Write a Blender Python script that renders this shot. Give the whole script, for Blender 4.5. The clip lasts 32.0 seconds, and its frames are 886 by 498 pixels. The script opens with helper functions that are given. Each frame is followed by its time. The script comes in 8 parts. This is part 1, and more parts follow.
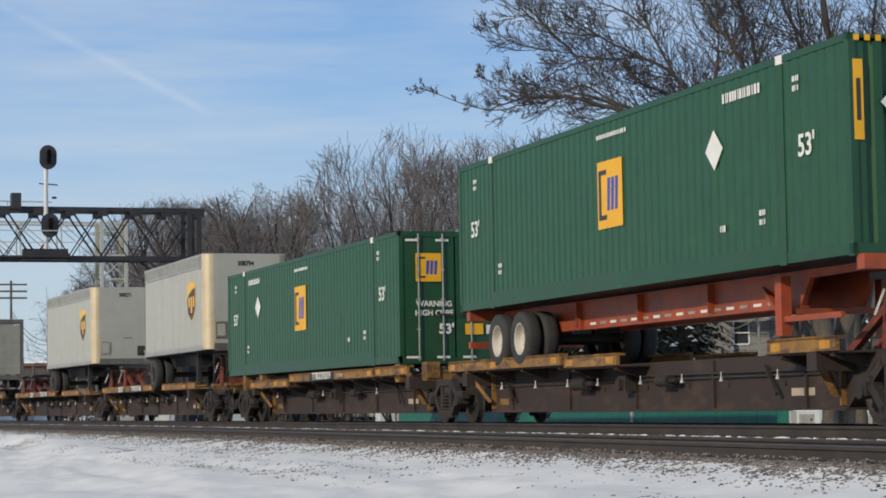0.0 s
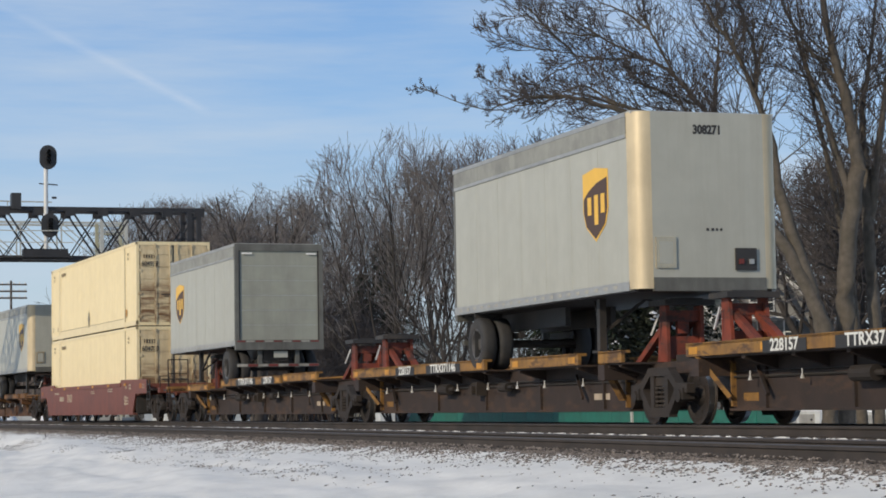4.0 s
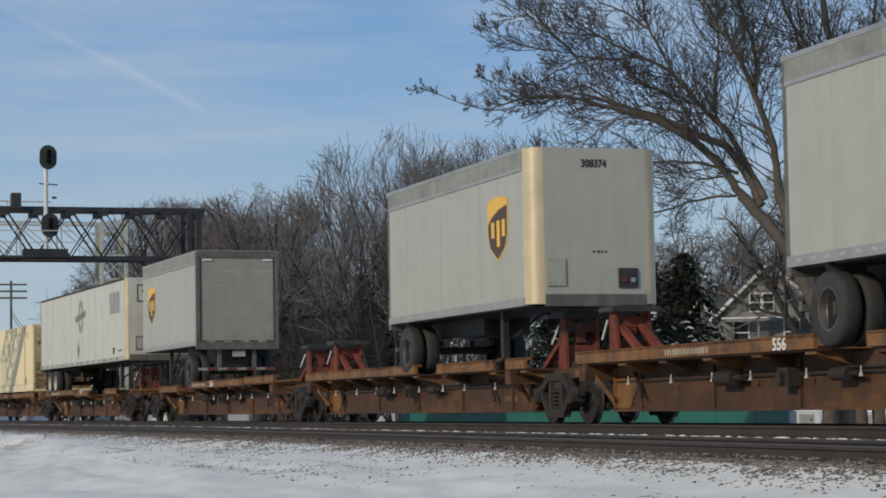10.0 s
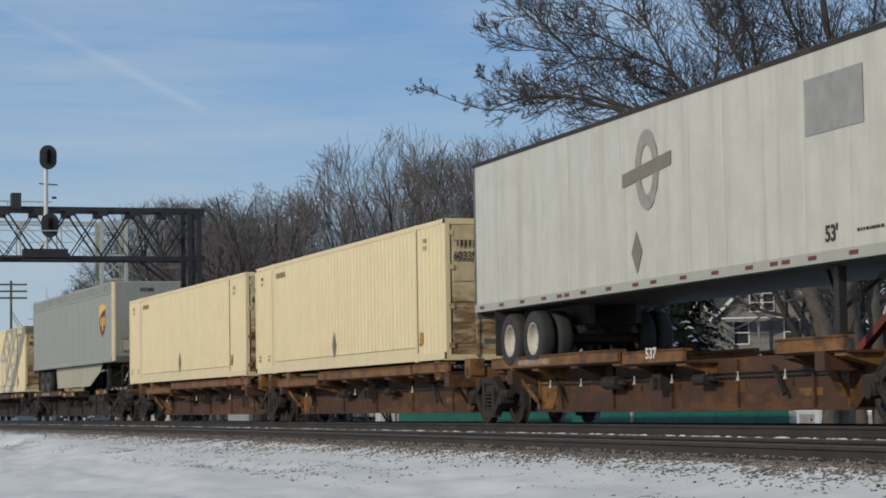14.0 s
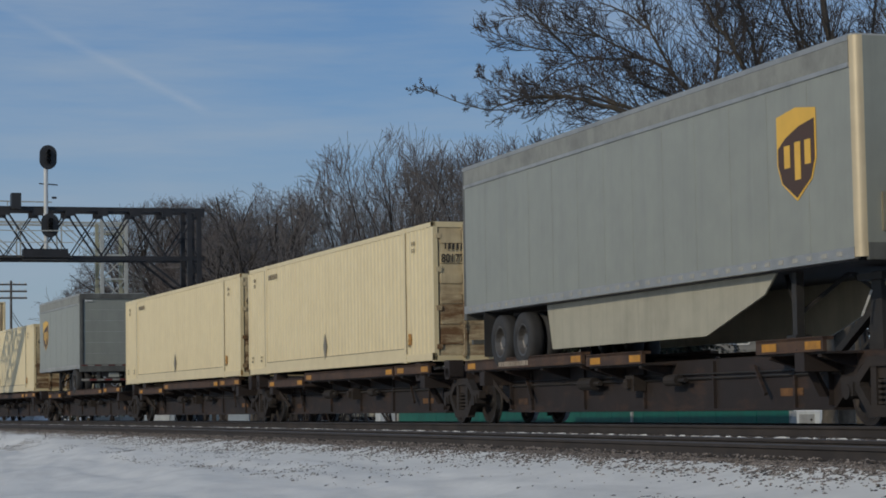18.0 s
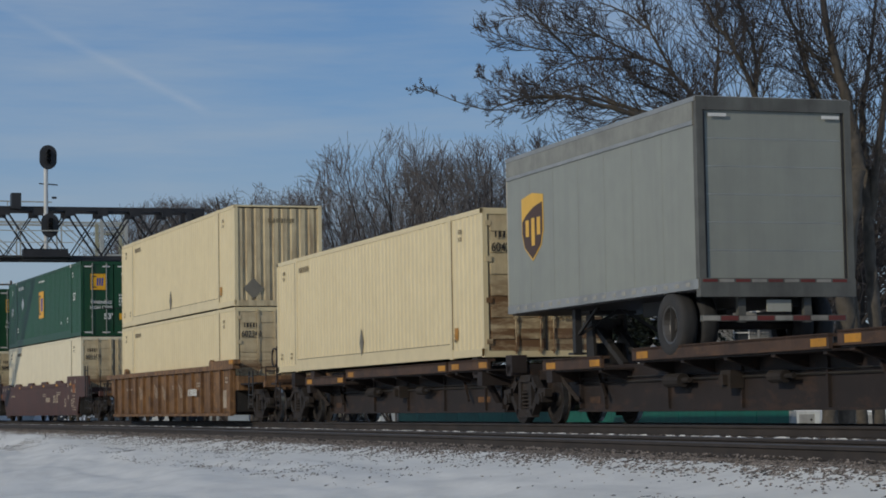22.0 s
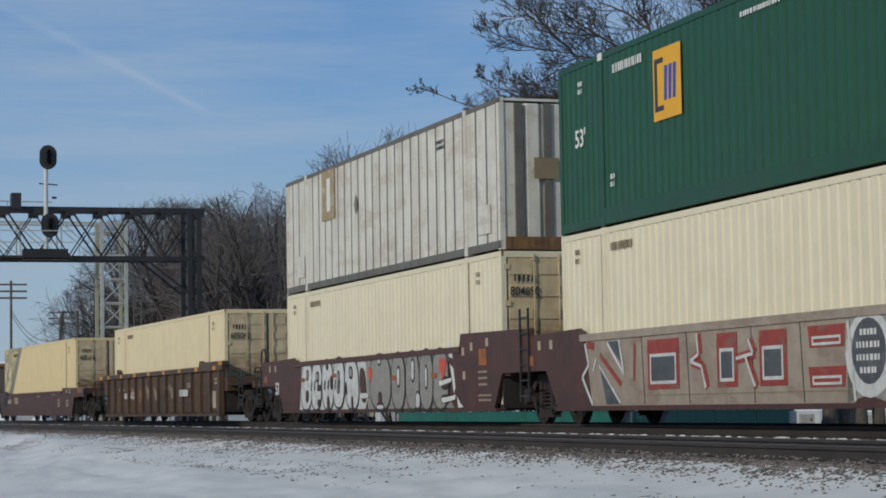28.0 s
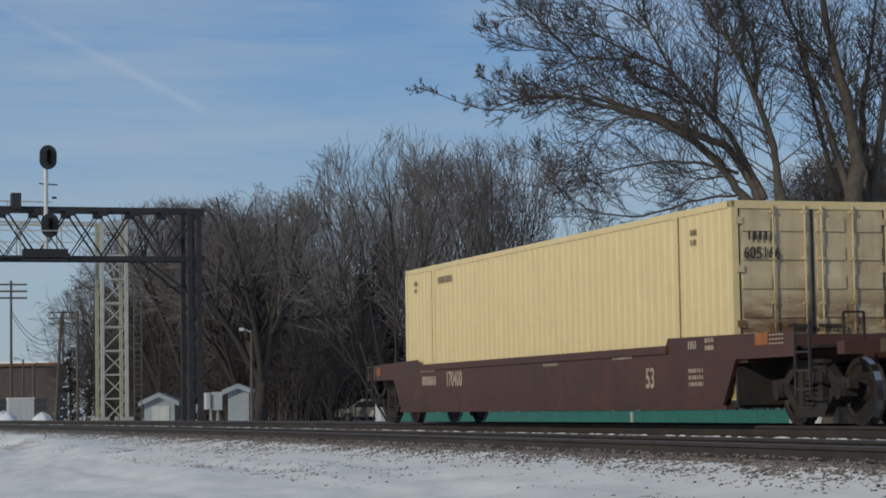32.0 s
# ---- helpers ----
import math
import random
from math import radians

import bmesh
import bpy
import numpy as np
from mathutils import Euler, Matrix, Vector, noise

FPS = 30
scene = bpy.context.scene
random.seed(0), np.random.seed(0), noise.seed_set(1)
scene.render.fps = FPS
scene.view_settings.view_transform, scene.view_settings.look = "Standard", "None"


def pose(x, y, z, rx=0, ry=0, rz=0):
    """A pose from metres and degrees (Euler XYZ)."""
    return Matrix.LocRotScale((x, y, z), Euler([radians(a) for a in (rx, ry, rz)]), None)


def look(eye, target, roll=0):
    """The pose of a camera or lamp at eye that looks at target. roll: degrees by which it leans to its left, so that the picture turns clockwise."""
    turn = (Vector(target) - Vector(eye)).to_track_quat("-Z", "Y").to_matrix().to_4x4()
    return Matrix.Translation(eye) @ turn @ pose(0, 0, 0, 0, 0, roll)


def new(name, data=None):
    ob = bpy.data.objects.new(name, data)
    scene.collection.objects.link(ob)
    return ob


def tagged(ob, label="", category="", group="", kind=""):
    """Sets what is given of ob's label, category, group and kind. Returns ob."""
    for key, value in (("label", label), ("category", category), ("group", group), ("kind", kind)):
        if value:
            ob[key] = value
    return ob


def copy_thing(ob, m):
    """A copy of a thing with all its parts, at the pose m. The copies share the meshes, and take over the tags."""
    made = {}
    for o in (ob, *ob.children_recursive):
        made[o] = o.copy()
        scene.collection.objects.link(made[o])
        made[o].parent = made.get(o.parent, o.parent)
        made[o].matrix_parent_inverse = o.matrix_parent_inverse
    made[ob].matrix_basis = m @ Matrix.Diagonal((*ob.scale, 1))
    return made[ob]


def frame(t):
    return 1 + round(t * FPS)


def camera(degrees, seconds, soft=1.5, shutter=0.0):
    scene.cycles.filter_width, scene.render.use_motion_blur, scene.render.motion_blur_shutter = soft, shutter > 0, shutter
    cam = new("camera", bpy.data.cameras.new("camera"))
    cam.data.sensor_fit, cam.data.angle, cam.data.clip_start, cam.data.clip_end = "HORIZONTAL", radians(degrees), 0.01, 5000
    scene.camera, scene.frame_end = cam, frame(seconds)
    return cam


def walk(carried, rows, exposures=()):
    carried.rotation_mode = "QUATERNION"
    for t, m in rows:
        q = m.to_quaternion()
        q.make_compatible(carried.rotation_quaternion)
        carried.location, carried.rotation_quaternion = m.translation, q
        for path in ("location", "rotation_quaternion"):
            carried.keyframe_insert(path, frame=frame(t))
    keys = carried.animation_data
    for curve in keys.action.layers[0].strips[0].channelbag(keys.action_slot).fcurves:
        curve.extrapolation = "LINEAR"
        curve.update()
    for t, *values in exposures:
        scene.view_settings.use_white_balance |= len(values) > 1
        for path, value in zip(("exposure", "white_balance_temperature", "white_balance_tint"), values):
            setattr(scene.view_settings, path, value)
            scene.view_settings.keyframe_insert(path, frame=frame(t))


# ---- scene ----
# Camera: a telephoto view along a gently curving railway, standing still.
EYE = (0.0, 0.0, 0.352)
AIM = (-94.7167, 31.2450, 7.597)
cam = camera(23.12, 32.0, soft=1.8)
VIEW = look(EYE, AIM, roll=-0.939)
walk(cam, [(0, VIEW), (32, VIEW)],
     exposures=[(0, -0.05, 6600, 10), (3, -0.03, 6600, 10), (6, -0.05, 6580, 10), (7, -0.34, 6560, 10), (8, -0.60, 6520, 9), (9.2, -0.63, 6480, 9), (10.2, -0.33, 6500, 8), (13, -0.32, 6480, 8),
                (15, -0.51, 6300, 8), (18, -0.81, 6160, 8), (24, -0.79, 6120, 8), (27, -0.63, 6010, 7), (29.5, -0.60, 5950, 7), (32, -0.61, 6290, 7)])

# ---------------------------------------------------------------- light
SUN_DIR = Vector((0.44, -0.81, 0.38)).normalized()
world = bpy.data.worlds.new("world")
scene.world = world
world.use_nodes = True
wn, wl = world.node_tree.nodes, world.node_tree.links
wn.clear()
w_out = wn.new("ShaderNodeOutputWorld")
w_bg = wn.new("ShaderNodeBackground")
w_sky = wn.new("ShaderNodeTexSky")
w_sky.sky_type = "NISHITA"
w_sky.sun_disc = False
w_sky.sun_elevation = math.asin(SUN_DIR.z)
w_sky.sun_rotation = math.atan2(SUN_DIR.x, SUN_DIR.y)
w_sky.altitude = 200
w_sky.air_density, w_sky.dust_density, w_sky.ozone_density = 1.0, 0.6, 2.0
# paler towards the skyline, and thin high cloud over the whole sky
w_co = wn.new("ShaderNodeTexCoord")
w_sep = wn.new("ShaderNodeSeparateXYZ")
w_grad = wn.new("ShaderNodeValToRGB")
for pos, col in ((0.0, (5.7, 6.7, 7.6, 1)), (0.07, (4.8, 6.4, 8.1, 1)), (0.13, (3.15, 5.3, 8.5, 1)), (0.2, (2.1, 4.2, 8.0, 1)), (0.6, (1.5, 2.3, 4.0, 1))):
    el = w_grad.color_ramp.elements.new(pos)
    el.color = col
w_grad.color_ramp.elements.remove(w_grad.color_ramp.elements[0])
w_grad.color_ramp.elements.remove(w_grad.color_ramp.elements[-1])
w_blend = wn.new("ShaderNodeMixRGB")
w_blend.inputs["Fac"].default_value = 0.8
w_map = wn.new("ShaderNodeMapping")
w_map.inputs["Rotation"].default_value = (radians(-14), 0, radians(20))
w_map.inputs["Scale"].default_value = (3.0, 3.0, 26.0)
w_noise = wn.new("ShaderNodeTexNoise")
w_noise.inputs["Scale"].default_value = 1.6
w_noise.inputs["Detail"].default_value = 6
w_noise.inputs["Roughness"].default_value = 0.6
w_ramp = wn.new("ShaderNodeValToRGB")
w_ramp.color_ramp.elements[0].position, w_ramp.color_ramp.elements[1].position = 0.38, 0.72
w_ramp.color_ramp.elements[0].color, w_ramp.color_ramp.elements[1].color = (0, 0, 0, 1), (0.6, 0.6, 0.6, 1)
w_mix = wn.new("ShaderNodeMixRGB")
w_mix.inputs["Color2"].default_value = (5.6, 6.6, 7.8, 1)
wl.new(w_co.outputs["Generated"], w_sep.inputs["Vector"])
wl.new(w_sep.outputs["Z"], w_grad.inputs["Fac"])
wl.new(w_sky.outputs["Color"], w_blend.inputs["Color1"])
wl.new(w_grad.outputs["Color"], w_blend.inputs["Color2"])
wl.new(w_co.outputs["Generated"], w_map.inputs["Vector"])
wl.new(w_map.outputs["Vector"], w_noise.inputs["Vector"])
wl.new(w_noise.outputs["Fac"], w_ramp.inputs["Fac"])
wl.new(w_ramp.outputs["Color"], w_mix.inputs["Fac"])
wl.new(w_blend.outputs["Color"], w_mix.inputs["Color1"])
wl.new(w_mix.outputs["Color"], w_bg.inputs["Color"])
wl.new(w_bg.outputs["Background"], w_out.inputs["Surface"])
w_bg.inputs["Strength"].default_value = 0.1

sun = new("sun", bpy.data.lights.new("sun", "SUN"))
sun.data.energy, sun.data.angle, sun.data.color = 2.85, radians(0.6), (1.0, 0.87, 0.68)
sun.matrix_world = look(SUN_DIR * 50, (0, 0, 0))


# ---------------------------------------------------------------- materials
def shader(name, base, rough=0.6, metal=0.0, vary=0.12, scale=3.0, dirt=None, dirt_amount=0.0, dirt_scale=1.2,
           streak=0.0, bump=0.0, bump_scale=40.0, spec=0.5, island=0.0, stain=None, worn=None):
    """Painted or raw surface: base colour with tonal noise, stains and vertical streaks of dirt, and fine relief."""
    m = bpy.data.materials.new(name)
    m.use_nodes = True
    n, l = m.node_tree.nodes, m.node_tree.links
    b = n["Principled BSDF"]
    b.inputs["Roughness"].default_value = rough
    b.inputs["Metallic"].default_value = metal
    b.inputs["Specular IOR Level"].default_value = spec
    co = n.new("ShaderNodeTexCoord")
    vec = co.outputs["Object"]
    tone = n.new("ShaderNodeTexNoise")
    tone.inputs["Scale"].default_value, tone.inputs["Detail"].default_value = scale, 5
    l.new(vec, tone.inputs["Vector"])
    ramp = n.new("ShaderNodeValToRGB")
    lo = [max(0.0, c * (1 - vary)) for c in base]
    hi = [min(1.0, c * (1 + vary)) for c in base]
    ramp.color_ramp.elements[0].position, ramp.color_ramp.elements[1].position = 0.3, 0.7
    ramp.color_ramp.elements[0].color, ramp.color_ramp.elements[1].color = (*lo, 1), (*hi, 1)
    l.new(tone.outputs["Fac"], ramp.inputs["Fac"])
    out = ramp.outputs["Color"]
    if dirt:
        for stretch, amount in (((1, 1, 1), dirt_amount), ((3.5, 3.5, 0.25), streak)):
            if amount <= 0:
                continue
            mp = n.new("ShaderNodeMapping")
            mp.inputs["Scale"].default_value = stretch
            mp.inputs["Location"].default_value = (3.1, 1.7, 0.4)
            no = n.new("ShaderNodeTexNoise")
            no.inputs["Scale"].default_value, no.inputs["Detail"].default_value = dirt_scale, 6
            no.inputs["Roughness"].default_value = 0.65
            rp = n.new("ShaderNodeValToRGB")
            rp.color_ramp.elements[0].position, rp.color_ramp.elements[1].position = 0.45, 0.72
            rp.color_ramp.elements[0].color, rp.color_ramp.elements[1].color = (0, 0, 0, 1), (amount, amount, amount, 1)
            mx = n.new("ShaderNodeMixRGB")
            mx.inputs["Color2"].default_value = (*dirt, 1)
            l.new(vec, mp.inputs["Vector"])
            l.new(mp.outputs["Vector"], no.inputs["Vector"])
            l.new(no.outputs["Fac"], rp.inputs["Fac"])
            l.new(rp.outputs["Color"], mx.inputs["Fac"])
            l.new(out, mx.inputs["Color1"])
            out = mx.outputs["Color"]
    if worn:
        # chipped and rubbed patches with ragged edges
        colour, amount, size = worn
        mp = n.new("ShaderNodeMapping")
        mp.inputs["Scale"].default_value = (0.6, 1.0, 1.7)
        no = n.new("ShaderNodeTexNoise")
        no.inputs["Scale"].default_value, no.inputs["Detail"].default_value, no.inputs["Roughness"].default_value = size, 8, 0.72
        rp = n.new("ShaderNodeValToRGB")
        rp.color_ramp.elements[0].position, rp.color_ramp.elements[1].position = 0.53, 0.59
        rp.color_ramp.elements[0].color, rp.color_ramp.elements[1].color = (0, 0, 0, 1), (amount, amount, amount, 1)
        mx = n.new("ShaderNodeMixRGB")
        mx.inputs["Color2"].default_value = (*colour, 1)
        l.new(vec, mp.inputs["Vector"])
        l.new(mp.outputs["Vector"], no.inputs["Vector"])
        l.new(no.outputs["Fac"], rp.inputs["Fac"])
        l.new(rp.outputs["Color"], mx.inputs["Fac"])
        l.new(out, mx.inputs["Color1"])
        out = mx.outputs["Color"]
    if stain:
        # broad rust stains low on a panel, broken up along its ribs
        colour, z0, z1, amount = stain
        sep = n.new("ShaderNodeSeparateXYZ")
        l.new(vec, sep.inputs["Vector"])
        band = n.new("ShaderNodeMapRange")
        band.inputs["From Min"].default_value, band.inputs["From Max"].default_value = z1, z0
        l.new(sep.outputs["Z"], band.inputs["Value"])
        mp = n.new("ShaderNodeMapping")
        mp.inputs["Scale"].default_value = (0.55, 0.55, 2.3)
        no = n.new("ShaderNodeTexNoise")
        no.inputs["Scale"].default_value, no.inputs["Detail"].default_value, no.inputs["Roughness"].default_value = 1.5, 7, 0.68
        oi = n.new("ShaderNodeObjectInfo")
        no.noise_dimensions = "4D"
        shift = n.new("ShaderNodeMath")
        shift.operation = "MULTIPLY"
        shift.inputs[1].default_value = 9.0
        l.new(vec, mp.inputs["Vector"])
        l.new(mp.outputs["Vector"], no.inputs["Vector"])
        l.new(oi.outputs["Random"], shift.inputs[0])
        l.new(shift.outputs["Value"], no.inputs["W"])
        rp = n.new("ShaderNodeValToRGB")
        rp.color_ramp.elements[0].position, rp.color_ramp.elements[1].position = 0.38, 0.56
        rp.color_ramp.elements[0].color, rp.color_ramp.elements[1].color = (0, 0, 0, 1), (amount, amount, amount, 1)
        l.new(no.outputs["Fac"], rp.inputs["Fac"])
        mul = n.new("ShaderNodeMath")
        mul.operation = "MULTIPLY"
        l.new(band.outputs["Result"], mul.inputs[0])
        l.new(rp.outputs["Color"], mul.inputs[1])
        mx = n.new("ShaderNodeMixRGB")
        mx.inputs["Color2"].default_value = (*colour, 1)
        l.new(mul.outputs["Value"], mx.inputs["Fac"])
        l.new(out, mx.inputs["Color1"])
        out = mx.outputs["Color"]
    if island > 0:
        info = n.new("ShaderNodeNewGeometry")
        hsv = n.new("ShaderNodeHueSaturation")
        mr = n.new("ShaderNodeMapRange")
        mr.inputs["To Min"].default_value, mr.inputs["To Max"].default_value = 1 - island, 1 + island
        l.new(info.outputs["Random Per Island"], mr.inputs["Value"])
        l.new(mr.outputs["Result"], hsv.inputs["Value"])
        l.new(out, hsv.inputs["Color"])
        out = hsv.outputs["Color"]
    l.new(out, b.inputs["Base Color"])
    if bump > 0:
        bn = n.new("ShaderNodeTexNoise")
        bn.inputs["Scale"].default_value, bn.inputs["Detail"].default_value = bump_scale, 4
        bp = n.new("ShaderNodeBump")
        bp.inputs["Strength"].default_value, bp.inputs["Distance"].default_value = bump, 0.02
        l.new(vec, bn.inputs["Vector"])
        l.new(bn.outputs["Fac"], bp.inputs["Height"])
        l.new(bp.outputs["Normal"], b.inputs["Normal"])
    return m


RUST = (0.16, 0.075, 0.035)
GRIME = (0.06, 0.05, 0.042)
M = {}
M["green"] = shader("green_paint", (0.0105, 0.072, 0.0265), 0.42, dirt=(0.03, 0.055, 0.032), dirt_amount=0.2, streak=0.15, bump=0.05)
M["green_dark"] = shader("green_rail", (0.0098, 0.065, 0.024), 0.45, dirt=GRIME, dirt_amount=0.25)
M["cream"] = shader("cream_paint", (0.77, 0.65, 0.395), 0.45, vary=0.03, dirt=(0.46, 0.36, 0.2), dirt_amount=0.16, streak=0.16, bump=0.04)
M["cream_deep"] = shader("deep_cream_paint", (0.75, 0.60, 0.31), 0.45, vary=0.03, dirt=(0.46, 0.35, 0.18), dirt_amount=0.14, streak=0.14, bump=0.04)
M["cream_pale"] = shader("pale_cream_paint", (0.79, 0.71, 0.51), 0.45, vary=0.03, dirt=(0.48, 0.40, 0.27), dirt_amount=0.16, streak=0.16, bump=0.04)
M["cream_door"] = shader("cream_door_paint", (0.66, 0.55, 0.345), 0.5, vary=0.06, dirt=(0.22, 0.13, 0.06), dirt_amount=0.5,
                         dirt_scale=0.9, streak=0.4, bump=0.06, stain=((0.15, 0.07, 0.027), 1.15, 1.8, 0.92))
M["cream_end"] = shader("rust_streaked_cream", (0.66, 0.55, 0.34), 0.5, vary=0.06, dirt=(0.17, 0.085, 0.035), dirt_amount=0.3, dirt_scale=1.6, streak=0.85, bump=0.05)
M["nose_cream"] = shader("dull_cream_metal", (0.60, 0.50, 0.33), 0.42, metal=0.15, vary=0.06, dirt=(0.34, 0.27, 0.17), dirt_amount=0.35, streak=0.4)
M["skirt"] = shader("pale_fairing_plastic", (0.44, 0.41, 0.31), 0.5, vary=0.05, dirt=(0.2, 0.18, 0.13), dirt_amount=0.3, streak=0.3)
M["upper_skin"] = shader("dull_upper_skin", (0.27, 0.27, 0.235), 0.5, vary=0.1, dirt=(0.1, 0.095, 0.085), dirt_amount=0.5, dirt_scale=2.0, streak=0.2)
M["white_box"] = shader("white_container_paint", (0.70, 0.675, 0.58), 0.5, vary=0.05, dirt=(0.32, 0.25, 0.17), dirt_amount=0.25, streak=0.4, worn=((0.40, 0.30, 0.20), 0.35, 0.9))
M["grey_groove"] = shader("grey_recess", (0.30, 0.30, 0.29), 0.6, dirt=GRIME, dirt_amount=0.3)
M["trailer"] = shader("trailer_skin", (0.40, 0.40, 0.345), 0.38, vary=0.04, dirt=(0.28, 0.26, 0.21), dirt_amount=0.2, streak=0.3, bump=0.02, bump_scale=8)
M["trailer_grey"] = shader("grey_trailer_skin", (0.29, 0.298, 0.255), 0.38, vary=0.04, dirt=(0.17, 0.17, 0.16), dirt_amount=0.2, streak=0.25, bump=0.02, bump_scale=8)
M["trailer_white"] = shader("white_trailer_skin", (0.57, 0.56, 0.49), 0.36, vary=0.04, dirt=(0.36, 0.33, 0.28), dirt_amount=0.25, streak=0.45, bump=0.03, bump_scale=6)
M["steel"] = shader("brushed_steel", (0.70, 0.58, 0.40), 0.34, metal=0.85, vary=0.08, dirt=(0.25, 0.2, 0.14), dirt_amount=0.25, streak=0.3)
M["alu"] = shader("aluminium_rail", (0.45, 0.44, 0.41), 0.45, metal=0.6, vary=0.08, dirt=GRIME, dirt_amount=0.3)
M["trailer_door"] = shader("trailer_door_skin", (0.30, 0.305, 0.25), 0.45, vary=0.06, dirt=(0.18, 0.17, 0.15), dirt_amount=0.35, streak=0.3)
M["tag_white"] = shader("spray_white", (0.62, 0.62, 0.60), 0.6, vary=0.12, scale=6, worn=((0.40, 0.39, 0.37), 0.5, 2.5))
M["tag_grey"] = shader("spray_grey", (0.30, 0.285, 0.255), 0.6, vary=0.12, scale=6, worn=((0.22, 0.20, 0.18), 0.5, 2.0))
M["tag_tan"] = shader("spray_tan", (0.36, 0.30, 0.235), 0.65, vary=0.12, scale=3, dirt=(0.2, 0.12, 0.09), dirt_amount=0.4, worn=((0.24, 0.18, 0.14), 0.6, 1.6))
M["tag_slate"] = shader("spray_slate", (0.085, 0.09, 0.10), 0.6, vary=0.2, scale=3, worn=((0.16, 0.15, 0.15), 0.5, 3.0))
M["tag_heart"] = shader("spray_coral", (0.62, 0.10, 0.06), 0.6, vary=0.12, scale=6)
M["tag_blue"] = shader("spray_blue", (0.09, 0.20, 0.30), 0.6, vary=0.2, scale=6)
M["tag_red"] = shader("spray_red", (0.30, 0.05, 0.035), 0.6, vary=0.15, scale=6, worn=((0.22, 0.14, 0.11), 0.6, 3.0))
# shade of the white box's flutes and rails put into the colour, plus brown dirt
M["flute_shade"] = shader("shadowed_flute_paint", (0.15, 0.145, 0.125), 0.6, vary=0.15, dirt=(0.09, 0.06, 0.04), dirt_amount=0.4, streak=0.5)
M["hook"] = shader("bare_chain_steel", (0.62, 0.60, 0.56), 0.4, metal=0.4, vary=0.15)
M["roof"] = shader("roof_sheet", (0.42, 0.43, 0.42), 0.5, vary=0.1)
M["black"] = shader("black_steel", (0.030, 0.028, 0.027), 0.6, dirt=(0.09, 0.07, 0.05), dirt_amount=0.5, bump=0.1)
M["rubber"] = shader("tyre_rubber", (0.030, 0.030, 0.031), 0.8, dirt=(0.09, 0.08, 0.07), dirt_amount=0.5, bump=0.2)
M["rim_white"] = shader("white_wheel_rim", (0.55, 0.52, 0.44), 0.5, dirt=RUST, dirt_amount=0.4)
M["rim_steel"] = shader("dull_wheel_rim", (0.16, 0.15, 0.14), 0.45, metal=0.6, dirt=GRIME, dirt_amount=0.4)
M["orange"] = shader("orange_chassis_paint", (0.36, 0.065, 0.018), 0.5, dirt=GRIME, dirt_amount=0.6, dirt_scale=2.0)
M["red_hitch"] = shader("red_hitch_paint", (0.20, 0.042, 0.022), 0.7, vary=0.25, dirt=(0.05, 0.03, 0.024), dirt_amount=0.8, dirt_scale=2.0, worn=((0.045, 0.03, 0.025), 0.75, 2.4))
M["yellow"] = shader("weathered_yellow_paint", (0.30, 0.155, 0.035), 0.65, vary=0.2, dirt=(0.10, 0.055, 0.03), dirt_amount=0.75, dirt_scale=2.0, streak=0.4, bump=0.1, worn=((0.075, 0.042, 0.026), 0.8, 2.6))
M["rusty"] = shader("rusty_yellow_steel", (0.235, 0.112, 0.034), 0.7, vary=0.22, dirt=(0.07, 0.038, 0.025), dirt_amount=0.7, dirt_scale=1.6, streak=0.5, bump=0.15, worn=((0.055, 0.032, 0.022), 0.75, 1.8))
M["brown"] = shader("sooty_brown_steel", (0.030, 0.021, 0.018), 0.7, vary=0.2, dirt=(0.025, 0.02, 0.018), dirt_amount=0.6, streak=0.4, bump=0.15, worn=((0.075, 0.042, 0.026), 0.5, 1.4))
M["rust_brown"] = shader("rust_brown_deck_steel", (0.085, 0.047, 0.028), 0.7, vary=0.25, dirt=(0.03, 0.022, 0.018), dirt_amount=0.7, dirt_scale=1.6, streak=0.4, bump=0.15, worn=((0.14, 0.075, 0.035), 0.5, 1.8))
M["frame_grey"] = shader("grimy_frame_steel", (0.13, 0.13, 0.115), 0.55, vary=0.15, dirt=(0.05, 0.042, 0.035), dirt_amount=0.6, streak=0.5, bump=0.05)
M["sill_rust"] = shader("rusty_centre_sill_steel", (0.085, 0.038, 0.017), 0.72, vary=0.25, dirt=(0.04, 0.026, 0.02), dirt_amount=0.8, dirt_scale=0.9, streak=0.5, bump=0.15, worn=((0.17, 0.075, 0.024), 0.55, 1.1))
M["sill"] = shader("centre_sill_steel", (0.042, 0.027, 0.021), 0.72, vary=0.2, dirt=(0.03, 0.023, 0.02), dirt_amount=0.7, dirt_scale=1.3, streak=0.4, bump=0.15, worn=((0.085, 0.048, 0.028), 0.6, 1.2))
M["well_red"] = shader("oxide_red_paint", (0.185, 0.055, 0.034), 0.55, vary=0.08, dirt=(0.07, 0.035, 0.028), dirt_amount=0.45, streak=0.35, bump=0.06)
M["well_brown"] = shader("dark_oxide_paint", (0.095, 0.04, 0.028), 0.6, vary=0.1, dirt=(0.045, 0.028, 0.022), dirt_amount=0.5, streak=0.4, bump=0.06, worn=((0.055, 0.032, 0.026), 0.5, 1.0))
M["well_rust"] = shader("rust_yellow_well_paint", (0.25, 0.135, 0.055), 0.65, vary=0.25, dirt=(0.06, 0.033, 0.022), dirt_amount=0.6, dirt_scale=2.2, streak=0.95, bump=0.12, worn=((0.10, 0.055, 0.03), 0.6, 1.3))
